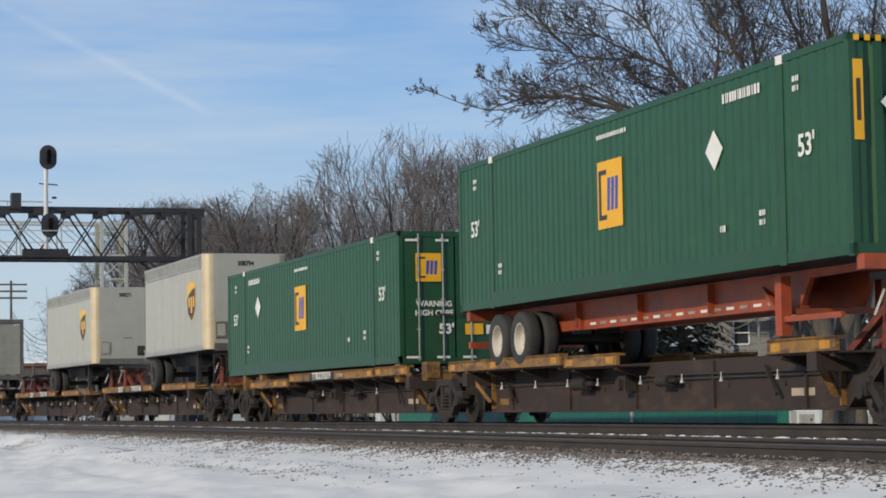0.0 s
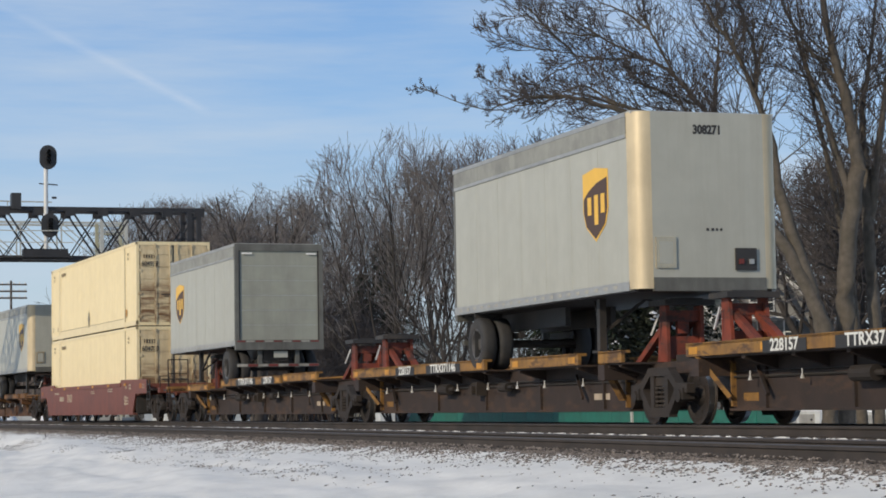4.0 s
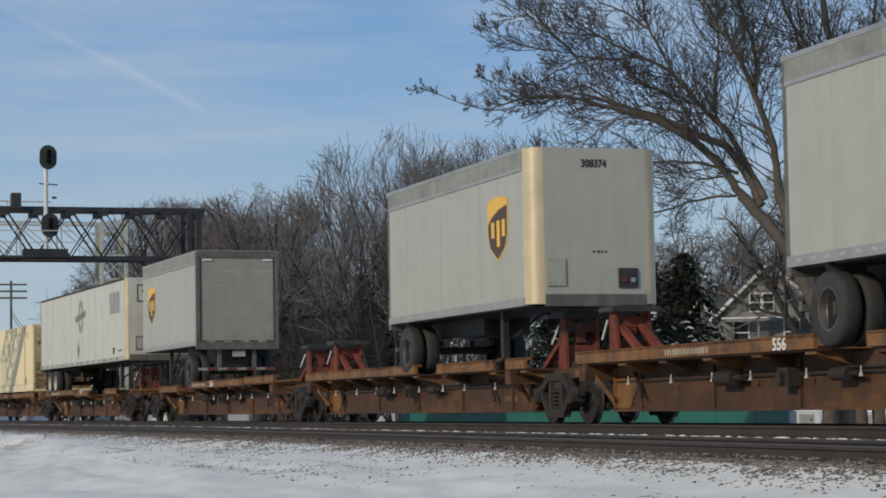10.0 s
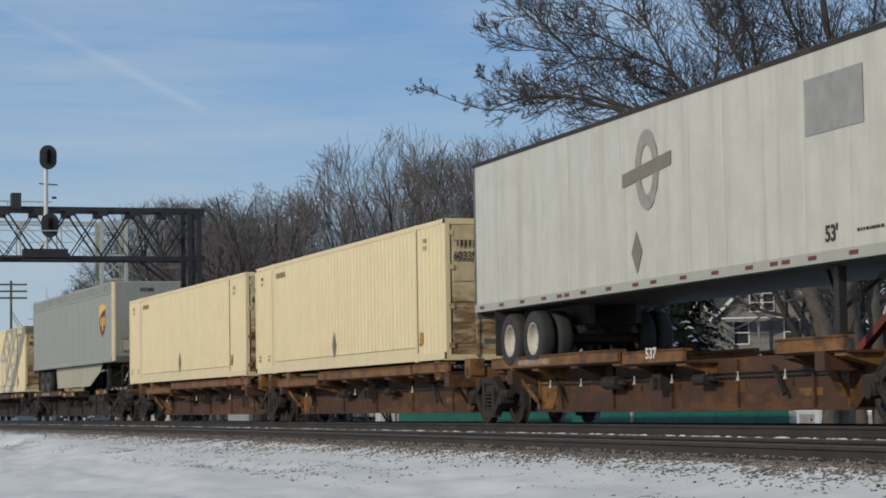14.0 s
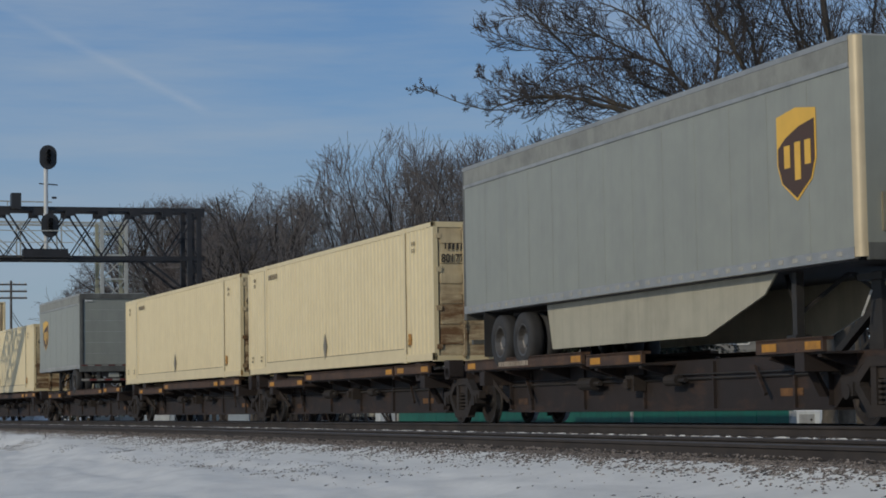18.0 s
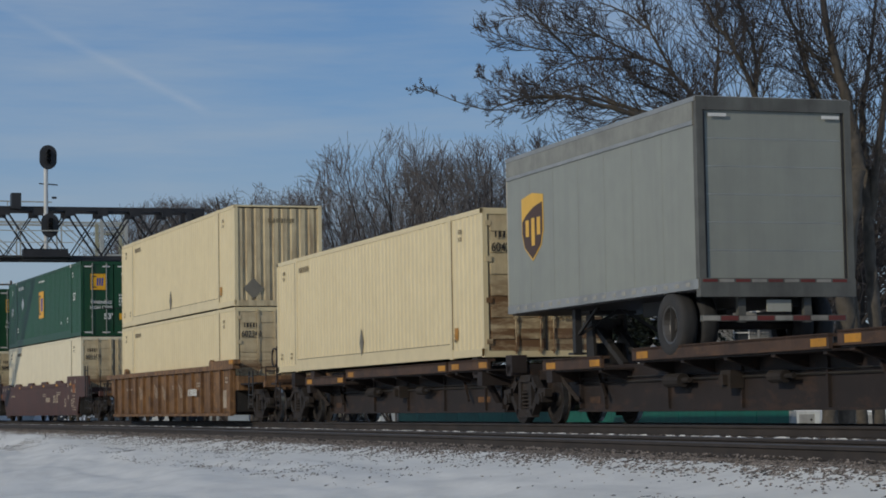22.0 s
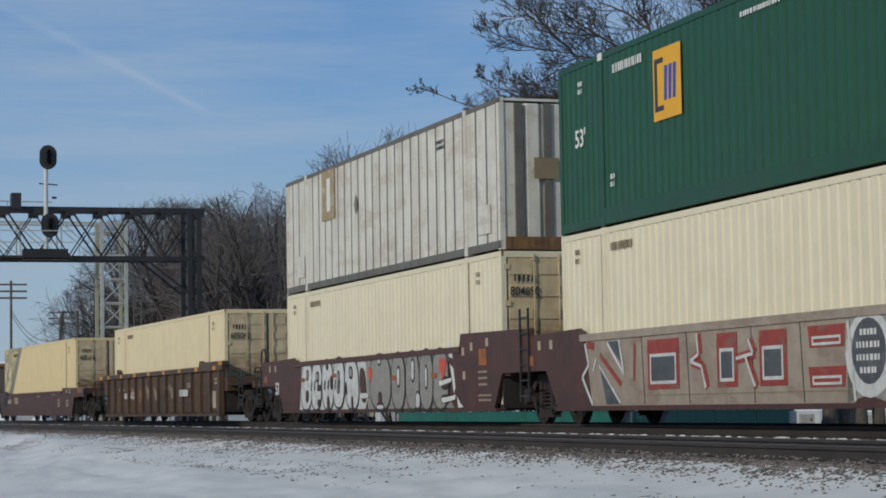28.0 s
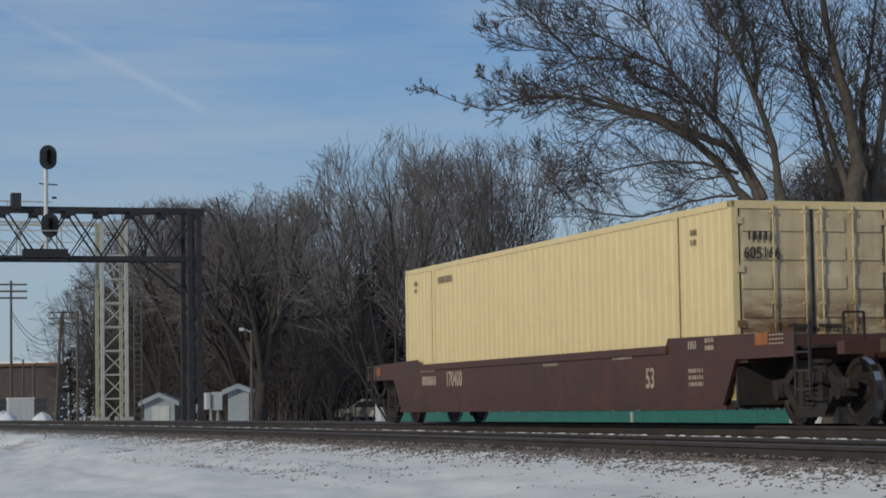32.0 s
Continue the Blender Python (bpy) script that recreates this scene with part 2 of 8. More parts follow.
M["well_dark"] = shader("dark_brown_well_paint", (0.105, 0.062, 0.034), 0.65, vary=0.15, dirt=(0.04, 0.028, 0.022), dirt_amount=0.6, streak=0.6, bump=0.12, worn=((0.055, 0.037, 0.026), 0.5, 1.2))
M["truck"] = shader("cast_truck_steel", (0.027, 0.022, 0.0195), 0.8, vary=0.25, dirt=(0.06, 0.04, 0.026), dirt_amount=0.5, bump=0.2)
M["wheel"] = shader("wheel_steel", (0.022, 0.018, 0.016), 0.7, metal=0.1, vary=0.2, dirt=(0.09, 0.055, 0.035), dirt_amount=0.5)
M["tread"] = shader("polished_tread", (0.55, 0.54, 0.52), 0.3, metal=1.0, vary=0.05)
M["reflector"] = shader("reflector_yellow", (0.55, 0.25, 0.015), 0.5, vary=0.15, dirt=(0.14, 0.07, 0.03), dirt_amount=0.5, dirt_scale=4.0)
M["refl_white"] = shader("reflector_white", (0.75, 0.73, 0.68), 0.45, vary=0.05)
M["refl_red"] = shader("reflector_red", (0.45, 0.03, 0.025), 0.45, vary=0.05)
M["ink_white"] = shader("white_marking", (0.72, 0.72, 0.68), 0.6, vary=0.06)
M["ink_faded"] = shader("faded_marking", (0.46, 0.38, 0.29), 0.7, vary=0.2, dirt=(0.12, 0.07, 0.05), dirt_amount=0.5)
M["ink_black"] = shader("black_marking", (0.035, 0.032, 0.03), 0.6, vary=0.1)
M["ink_brown"] = shader("brown_marking", (0.24, 0.19, 0.11), 0.6, vary=0.1)
M["logo_yellow"] = shader("logo_yellow", (0.78, 0.40, 0.015), 0.5, vary=0.05)
M["logo_blue"] = shader("logo_blue", (0.03, 0.07, 0.36), 0.5, vary=0.05)
M["logo_navy"] = shader("logo_navy", (0.03, 0.03, 0.035), 0.5, vary=0.05)
M["shield_brown"] = shader("shield_brown", (0.075, 0.038, 0.02), 0.5, vary=0.06)
M["shield_gold"] = shader("shield_gold", (0.78, 0.46, 0.06), 0.45, vary=0.06)
M["orange_sign"] = shader("faded_orange_sheet", (0.34, 0.12, 0.03), 0.6, vary=0.2, dirt=(0.12, 0.05, 0.03), dirt_amount=0.5, dirt_scale=3.0)
M["tan_sheet"] = shader("faded_tan_sheet", (0.36, 0.27, 0.14), 0.6, vary=0.15, scale=4, worn=((0.55, 0.52, 0.44), 0.8, 2.5))
M["placard"] = shader("faded_placard", (0.20, 0.18, 0.14), 0.6, vary=0.1)


# ---------------------------------------------------------------- mesh helpers
def box(bm, x0, x1, y0, y1, z0, z1):
    v = [bm.verts.new(c) for c in ((x0, y0, z0), (x1, y0, z0), (x1, y1, z0), (x0, y1, z0),
                                   (x0, y0, z1), (x1, y0, z1), (x1, y1, z1), (x0, y1, z1))]
    for f in ((3, 2, 1, 0), (4, 5, 6, 7), (0, 1, 5, 4), (1, 2, 6, 5), (2, 3, 7, 6), (3, 0, 4, 7)):
        bm.faces.new([v[i] for i in f])


def bar(bm, p, q, w, h=None):
    """A square bar from p to q."""
    p, q = Vector(p), Vector(q)
    h = h or w
    d = (q - p).normalized()
    side = d.cross(Vector((0, 0, 1)))
    side = side.normalized() if side.length > 1e-4 else Vector((1, 0, 0))
    up = side.cross(d)
    v = [bm.verts.new(c + side * (sx * w / 2) + up * (sy * h / 2)) for c in (p, q)
         for sx, sy in ((-1, -1), (1, -1), (1, 1), (-1, 1))]
    for f in ((3, 2, 1, 0), (4, 5, 6, 7), (0, 1, 5, 4), (1, 2, 6, 5), (2, 3, 7, 6), (3, 0, 4, 7)):
        bm.faces.new([v[i] for i in f])


def tube(bm, p, q, r, r2=None, n=12, cap=True):
    """A round bar from p to q."""
    p, q = Vector(p), Vector(q)
    r2 = r if r2 is None else r2
    d = (q - p).normalized()
    side = d.cross(Vector((0, 0, 1)))
    side = side.normalized() if side.length > 1e-4 else Vector((1, 0, 0))
    up = side.cross(d)
    rings = []
    for c, rad in ((p, r), (q, r2)):
        rings.append([bm.verts.new(c + (side * math.cos(2 * math.pi * i / n) + up * math.sin(2 * math.pi * i / n)) * rad) for i in range(n)])
    for i in range(n):
        j = (i + 1) % n
        bm.faces.new((rings[0][i], rings[0][j], rings[1][j], rings[1][i]))
    if cap:
        bm.faces.new(rings[0][::-1])
        bm.faces.new(rings[1])


def extrude(bm, outline, y0, y1):
    """A plate with an outline in x, z between two y planes."""
    a = [bm.verts.new((x, y0, z)) for x, z in outline]
    b = [bm.verts.new((x, y1, z)) for x, z in outline]
    bm.faces.new(a)
    bm.faces.new(b[::-1])
    for i in range(len(a)):
        j = (i + 1) % len(a)
        bm.faces.new((a[j], a[i], b[i], b[j]))


def lathe_y(bm, profile, n=20):
    """A turned piece about the y axis from (y, radius) pairs."""
    rings = [[bm.verts.new((r * math.sin(2 * math.pi * i / n), y, r * math.cos(2 * math.pi * i / n))) for i in range(n)] for y, r in profile]
    for a, b in zip(rings, rings[1:]):
        for i in range(n):
            j = (i + 1) % n
            bm.faces.new((a[i], a[j], b[j], b[i]))


def mesh_of(bm, name, material, smooth=False):
    bmesh.ops.recalc_face_normals(bm, faces=bm.faces)
    me = bpy.data.meshes.new(name)
    bm.to_mesh(me)
    bm.free()
    me.materials.append(material)
    if smooth:
        me.polygons.foreach_set("use_smooth", [True] * len(me.polygons))
    return me


def part(name, bm, material, parent, label="", at=None, smooth=False):
    """Links a bmesh (or a mesh) as one mesh object under a thing or a part."""
    me = mesh_of(bm, name, material, smooth) if isinstance(bm, bmesh.types.BMesh) else bm
    ob = new(name, me)
    ob.parent = parent
    if at is not None:
        ob.matrix_basis = at
    if label:
        tagged(ob, label)
    return ob


def boxes(*rows):
    bm = bmesh.new()
    for r in rows:
        box(bm, *r)
    return bm


def bars(*rows):
    bm = bmesh.new()
    for r in rows:
        bar(bm, *r)
    return bm


def solid(outline, y0, y1):
    bm = bmesh.new()
    extrude(bm, outline, y0, y1)
    return bm


WORDS = {}


def words(text, size, material, parent, m, bold=0.0, name="marking", wide=1.0):
    """Lettering as a thin mesh lying on a surface."""
    key = (text, size, material.name, bold, wide)
    if key not in WORDS:
        c = bpy.data.curves.new("lettering", "FONT")
        c.body, c.size, c.extrude, c.offset = text, size, 0.003, bold
        c.align_x, c.align_y = "CENTER", "CENTER"
        c.resolution_u = 3
        ob = bpy.data.objects.new("lettering", c)
        me = bpy.data.meshes.new_from_object(ob)
        me.transform(Matrix.Diagonal((wide, 1, 1, 1)))
        me.materials.clear()
        me.materials.append(material)
        bpy.data.objects.remove(ob)
        WORDS[key] = me
    return part(name, WORDS[key], material, parent, at=m)


def near(x, y, z):
    """On a side wall facing the camera's side of the line."""
    return pose(x, y, z, 90, 0, 0)


def far(x, y, z):
    return pose(x, y, z, 90, 0, 180)


def fore(x, y, z):
    """On an end wall facing the way of travel."""
    return pose(x, y, z, 90, 0, 90)


def flat_shape(points, thick=0.004):
    """A thin plate from (x, y) points, lying in its own xy plane."""
    bm = bmesh.new()
    a = [bm.verts.new((x, y, 0)) for x, y in points]
    b = [bm.verts.new((x, y, thick)) for x, y in points]
    bm.faces.new(a[::-1])
    bm.faces.new(b)
    for i in range(len(a)):
        j = (i + 1) % len(a)
        bm.faces.new((a[i], a[j], b[j], b[i]))
    return bm


def rect(w, h, x=0.0, y=0.0):
    return [(x - w / 2, y - h / 2), (x + w / 2, y - h / 2), (x + w / 2, y + h / 2), (x - w / 2, y + h / 2)]


# ---------------------------------------------------------------- the line
CURVE = -0.000477
Y_TRAIN = 15.08
Y_NEAR = 10.83


def bend(s):
    c = min(max(s, -150.0), 10.0)
    return CURVE * (c + 40) ** 2 + 2 * CURVE * (c + 40) * (s - c)


def slope(s):
    return 2 * CURVE * (min(max(s, -150.0), 10.0) + 40)


def travel(t):
    """Metres that the train has gone since the start: it gathers speed slowly, with one short check near the end."""
    k = min(max((t - 28.5) / 0.5, 0.0), 1.0)
    return 13.401 * t + 0.032783 * ((t - 16) ** 2 - 256) - 0.55 * k * k * (3 - 2 * k)


MOVERS = []
WHEELS = []


def carried_by_train(ob, s, z, turned=False):
    MOVERS.append((ob, s, z, turned))
    ob.matrix_basis = on_line(s, z, turned)
    return ob


def on_line(s, z, turned=False, y=None):
    return pose(s, (Y_TRAIN if y is None else y) + bend(s), z, 0, 0, math.degrees(math.atan(slope(s))) + (180 if turned else 0))


# ---------------------------------------------------------------- containers
C_LEN, C_WIDE, C_HIGH = 16.15, 2.59, 2.896
HL, HW = C_LEN / 2, C_WIDE / 2
POST = 6.096


def corrugated(bm, x0, x1, y, z0, z1, depth, pitch, flat=0.55):
    """A sheet with upright flutes between two x."""
    n = max(1, round((x1 - x0) / pitch))
    p = (x1 - x0) / n
    xs = []
    for i in range(n):
        a = x0 + i * p
        k = p * (1 - flat) / 3
        xs += [(a, 0), (a + p * flat, 0), (a + p * flat + k, depth), (a + p - k, depth)]
    xs.append((x1, 0))
    lo = [bm.verts.new((x, y + d, z0)) for x, d in xs]
    hi = [bm.verts.new((x, y + d, z1)) for x, d in xs]
    for i in range(len(xs) - 1):
        bm.faces.new((lo[i], lo[i + 1], hi[i + 1], hi[i]))


def end_corrugated(bm, x, y0, y1, z0, z1, depth, n):
    p = (y1 - y0) / n
    ys = []
    for i in range(n):
        a = y0 + i * p
        ys += [(a, 0), (a + p * 0.5, 0), (a + p * 0.62, depth), (a + p * 0.88, depth)]
    ys.append((y1, 0))
    lo = [bm.verts.new((x + d, y, z0)) for y, d in ys]
    hi = [bm.verts.new((x + d, y, z1)) for y, d in ys]
    for i in range(len(ys) - 1):
        bm.faces.new((lo[i], lo[i + 1], hi[i + 1], hi[i]))


def container(kind, doors_lead):
    """A 53-foot high-cube box with its base at z = 0. doors_lead: the door end faces the way of travel."""
    skin, rail, door, pitch = {"green": ("green", "green_dark", "green_dark", 0.27), "cream": ("cream", "cream", "cream_door", 0.27), "pale": ("cream_pale", "cream_pale", "cream_door", 0.27), "deep": ("cream_deep", "cream_deep", "cream_door", 0.27),
                               "white": ("white_box", "white_box", "white_box", 0.58)}[kind]
    root = new({"green": "green_container", "cream": "cream_container", "pale": "cream_container", "deep": "cream_container", "white": "white_container"}[kind])
    d = 1 if doors_lead else -1
    for sgn in (-1, 1):
        bm = bmesh.new()
        for a, b in ((-HL + 0.12, -POST - 0.09), (-POST + 0.09, POST - 0.09), (POST + 0.09, HL - 0.12)):
            corrugated(bm, a, b, sgn * (HW - 0.012), 0.17, C_HIGH - 0.09, -sgn * (0.019 if kind != "white" else 0.045), pitch, 0.55 if kind != "white" else 0.78)
        part("side_panel", bm, M[skin], root)
        # dark strips in the flutes paint the shade of the recesses
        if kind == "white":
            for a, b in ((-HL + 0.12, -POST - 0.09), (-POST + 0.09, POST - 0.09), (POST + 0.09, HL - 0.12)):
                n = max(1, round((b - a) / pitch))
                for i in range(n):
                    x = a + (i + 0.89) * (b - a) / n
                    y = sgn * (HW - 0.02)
                    part("flute", boxes((x - 0.055, x + 0.055, min(y, y - sgn * 0.03), max(y, y - sgn * 0.03), 0.17, C_HIGH - 0.1)), M["flute_shade"], root)
        # on the white box both side rails take the flutes' painted shade
        part("top_rail", boxes((-HL, HL, sgn * HW - 0.05 * (sgn > 0), sgn * HW + 0.05 * (sgn < 0), C_HIGH - 0.1, C_HIGH - 0.004)), M["flute_shade" if kind == "white" else rail], root)
        bm = boxes((-HL, HL, sgn * HW - 0.06 * (sgn > 0), sgn * HW + 0.06 * (sgn < 0), 0.02, 0.17))
        if kind != "white":
            yb = sgn * (HW + 0.004)
            box(bm, -POST + 0.09, POST - 0.09, min(yb, yb - sgn * 0.05), max(yb, yb - sgn * 0.05), 0.02, 0.3)
        part("bottom_rail", bm, M["flute_shade" if kind == "white" else rail], root)
        for x in (-POST, POST):
            y = sgn * (HW + 0.003)
            part("lifting_post", boxes((x - 0.09, x + 0.09, min(y, y - sgn * 0.06), max(y, y - sgn * 0.06), 0.0, C_HIGH)), M[rail], root)
            for z in (0.0, C_HIGH - 0.12):
                y2 = sgn * (HW + 0.008)
                part("corner_casting", boxes((x - 0.095, x + 0.095, min(y2, y2 - sgn * 0.1), max(y2, y2 - sgn * 0.1), z, z + 0.125)), M["refl_white" if kind == "green" and z > 1 else rail], root)
        for x in (-HL, HL):
            xa, xb = (x, x + 0.14) if x < 0 else (x - 0.14, x)
            y = sgn * HW
            part("corner_post", boxes((xa, xb, min(y, y - sgn * 0.1), max(y, y - sgn * 0.1), 0.0, C_HIGH)), M[rail], root)
    part("roof", boxes((-HL + 0.02, HL - 0.02, -HW + 0.03, HW - 0.03, C_HIGH - 0.06, C_HIGH - 0.012)), M[skin], root)
    part("underframe", boxes((-HL + 0.05, HL - 0.05, -HW + 0.07, HW - 0.07, 0.04, 0.16)), M["black"], root)
    # plain end
    bm = bmesh.new()
    end_corrugated(bm, -d * (HL - 0.03), -HW + 0.1, HW - 0.1, 0.16, C_HIGH - 0.1, d * 0.05, 9 if kind != "white" else 5)
    box(bm, -HL, -HL + 0.1, -HW + 0.1, HW - 0.1, 0.0, 0.16) if d > 0 else box(bm, HL - 0.1, HL, -HW + 0.1, HW - 0.1, 0.0, 0.16)
    part("end_wall", bm, M["white_box"] if kind == "white" else M["cream_end"] if kind in ("cream", "pale", "deep") else M[skin], root)
    # blind end of the white box: flute shade painted as dark strips
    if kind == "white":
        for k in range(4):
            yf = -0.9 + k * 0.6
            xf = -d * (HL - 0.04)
            part("end_flute", boxes((min(xf, xf - d * 0.05), max(xf, xf - d * 0.05), yf - 0.08, yf + 0.08, 0.2, C_HIGH - 0.1)), M["flute_shade"], root)
        xf = -d * HL
        part("end_sill", boxes((min(xf, xf - d * 0.012), max(xf, xf - d * 0.012), -HW + 0.1, HW - 0.1, 0.0, 0.24)), M["well_rust"], root, "rusted lower end rail")
    # doors
    for sgn in (-1, 1):
        bm = bmesh.new()
        y0, y1 = (0.02, HW - 0.11) if sgn > 0 else (-HW + 0.11, -0.02)
        xo = d * (HL - 0.02)
        box(bm, min(xo, xo - d * 0.05), max(xo, xo - d * 0.05), y0, y1, 0.12, C_HIGH - 0.12)
        ribs = []
        for k in range(6):
            zc = 0.35 + k * 0.42
            if kind in ("cream", "pale", "deep"):
                for ya, yb in ((y0 + 0.05, (y0 + y1) / 2 - 0.07), ((y0 + y1) / 2 + 0.07, y1 - 0.05)):
                    ribs.append((min(xo, xo + d * 0.022), max(xo, xo + d * 0.022), ya, yb, zc, zc + 0.2))
        leaf = part("door", bm, M[door], root)
        for row in ribs:
            part("door_rib", boxes(row), M[door], leaf)
        if kind in ("cream", "pale", "deep"):
            yg = HW - 0.105 if sgn > 0 else -HW + 0.105
            part("door_seal", boxes((min(xo - d * 0.02, xo + d * 0.012), max(xo - d * 0.02, xo + d * 0.012), yg - 0.018, yg + 0.018, 0.12, C_HIGH - 0.12)), M["rubber"], leaf)
            part("door_seal", boxes((min(xo - d * 0.02, xo + d * 0.012), max(xo - d * 0.02, xo + d * 0.012), min(sgn * 0.002, sgn * 0.02), max(sgn * 0.002, sgn * 0.02), 0.12, C_HIGH - 0.12)), M["rubber"], leaf)
            for zh in (0.3, 1.1, 1.9, 2.6):
                part("hinge", boxes((min(xo, xo + d * 0.035), max(xo, xo + d * 0.035), yg - 0.05, yg + 0.07, zh - 0.05, zh + 0.05) if sgn < 0 else (min(xo, xo + d * 0.035), max(xo, xo + d * 0.035), yg - 0.07, yg + 0.05, zh - 0.05, zh + 0.05)), M[door], leaf)
        for ky in ((0.28, 0.76) if kind not in ("cream", "pale", "deep") else (0.46, 0.9) if sgn < 0 else (0.1, 0.54)):
            y = y0 + (y1 - y0) * ky
            bm = bmesh.new()
            tube(bm, (xo + d * 0.055, y, 0.06), (xo + d * 0.055, y, C_HIGH - 0.06), 0.016, n=8)
            for z in (0.12, 0.75, 1.4, 2.05, C_HIGH - 0.16):
                box(bm, min(xo, xo + d * 0.07), max(xo, xo + d * 0.07), y - 0.035, y + 0.035, z - 0.018, z + 0.018)
            part("lock_rod", bm, M["alu" if kind == "green" else "cream_door"], root)
        part("door_handle", boxes((min(xo + d * 0.05, xo + d * 0.08), max(xo + d * 0.05, xo + d * 0.08), sgn * 0.25 - 0.2, sgn * 0.25 + 0.2, 1.05, 1.09)), M["black"], root)
    for z0, z1 in ((0, 0.12), (C_HIGH - 0.12, C_HIGH)):
        part("door_frame", boxes((d * HL - 0.12 * (d > 0), d * HL + 0.12 * (d < 0), -HW + 0.1, HW - 0.1, z0, z1 - 0.004)), M[rail], root)
    return root


SIGN_Y = -(HW + 0.006)


def bars_of_writing(parent, m, w, h, rows, material):
    """Writing too small to read: a block of broken bars."""
    bm = bmesh.new()
    rnd = random.Random(int(w * 1000) + rows)
    step = h / rows
    for r in range(rows):
        x = -w / 2
        while x < w / 2 - 0.02:
            k = min(rnd.uniform(0.025, 0.07), w / 2 - x)
            y = h / 2 - (r + 0.5) * step
            flat_quad(bm, x, x + k, y - step * 0.30, y + step * 0.30)
            x += k + rnd.uniform(0.02, 0.05)
    return tagged(part("marking", bm, material, parent, at=m), kind="stuff")


def flat_quad(bm, x0, x1, y0, y1, t=0.004):
    box(bm, x0, x1, y0, y1, 0.0, t)


def square_logo(root, m, size, along=False):
    """Yellow square with plain dark and blue bars on it."""
    lg = part("logo_panel", flat_shape(rect(size * 0.95, size), 0.006), M["logo_yellow"], root, "yellow square with dark and blue bars", at=m)
    k = size
    bm = bmesh.new()
    for x0, x1, y0, y1 in ((-0.42, -0.12, 0.30, 0.37), (-0.42, -0.33, -0.30, 0.30), (-0.42, -0.12, -0.37, -0.30)):
        box(bm, x0 * k, x1 * k, y0 * k, y1 * k, 0.006, 0.011)
    part("logo_bracket", bm, M["logo_navy"], lg)
    for x in (-0.05, 0.1, 0.25):
        bm = bmesh.new()
        pts = [(x - 0.05, -0.24), (x + 0.04, -0.24), (x + 0.08, 0.24), (x - 0.02, 0.24)]
        a = [bm.verts.new((px * k, py * k, 0.006)) for px, py in pts]
        b = [bm.verts.new((px * k, py * k, 0.012)) for px, py in pts]
        bm.faces.new(b)
        for i in range(4):
            j = (i + 1) % 4
            bm.faces.new((a[i], a[j], b[j], b[i]))
        part("logo_bar", bm, M["logo_blue"], lg)
    return lg


DIAMOND = [(0, -0.3), (0.3, 0), (0, 0.3), (-0.3, 0)]


def mark_green(root, doors_lead, number, new_style=False):
    w = M["ink_white"]
    y = SIGN_Y
    k = 1 if doors_lead else -1
    square_logo(root, near(-0.1 if not new_style else -3.3, y, 1.6 if not new_style else 2.0), 1.12)
    words("53'", 0.42, w, root, near(6.85, y, 1.57), 0.008)
    words("53'", 0.42, w, root, near(-7.05, y, 1.57), 0.008)
    if not new_style:
        part("placard", flat_shape(DIAMOND), w, root, "white diamond placard", at=near(-4.5 if k > 0 else 3.95, y, 1.84))
    bars_of_writing(root, near(-4.9 * k, y, 2.55), 1.25, 0.24, 1, w)
    bars_of_writing(root, near(0.0, y, 2.58), 1.3, 0.12, 1, w)
    for x in (-7.0, 5.5, -5.6, 6.6):
        bars_of_writing(root, near(x, y, 2.45 if abs(x) > 6 else 0.72), 0.22, 0.26, 2, w)
    bars_of_writing(root, near(4.2, y, 0.66), 0.2, 0.16, 1, w)
    if doors_lead:
        x = HL + 0.012
        square_logo(root, fore(x, -0.62, 2.1), 0.62)
        words("WARNING", 0.17, w, root, fore(x, -0.5, 1.3), 0.004)
        words("HIGH CUBE", 0.17, w, root, fore(x, -0.5, 1.1), 0.004)
        words("53'", 0.3, w, root, fore(x, -0.22, 0.75), 0.01)
        words(number, 0.2, w, root, fore(x, 0.62, 2.15), 0.008)
        bars_of_writing(root, fore(x, 0.6, 2.4), 0.6, 0.16, 1, w)
        bars_of_writing(root, fore(x, 0.6, 1.4), 0.8, 0.5, 4, w)
        part("sticker", flat_shape(rect(0.42, 0.24)), M["logo_yellow"], root, "yellow warning sticker", at=fore(x, 0.42, 0.75))
        part("sticker", flat_shape(rect(0.6, 0.2)), M["ink_white"], root, "white data sticker", at=fore(x, 1.0, 0.74))
        for ya in (-1.0, -0.3, 0.3, 1.0):
            part("reflector", flat_shape(rect(0.3, 0.05)), M["refl_white"], root, at=fore(x, ya, 0.14))
            part("reflector", flat_shape(rect(0.3, 0.05)), M["refl_white"], root, at=fore(x, ya, C_HIGH - 0.2))


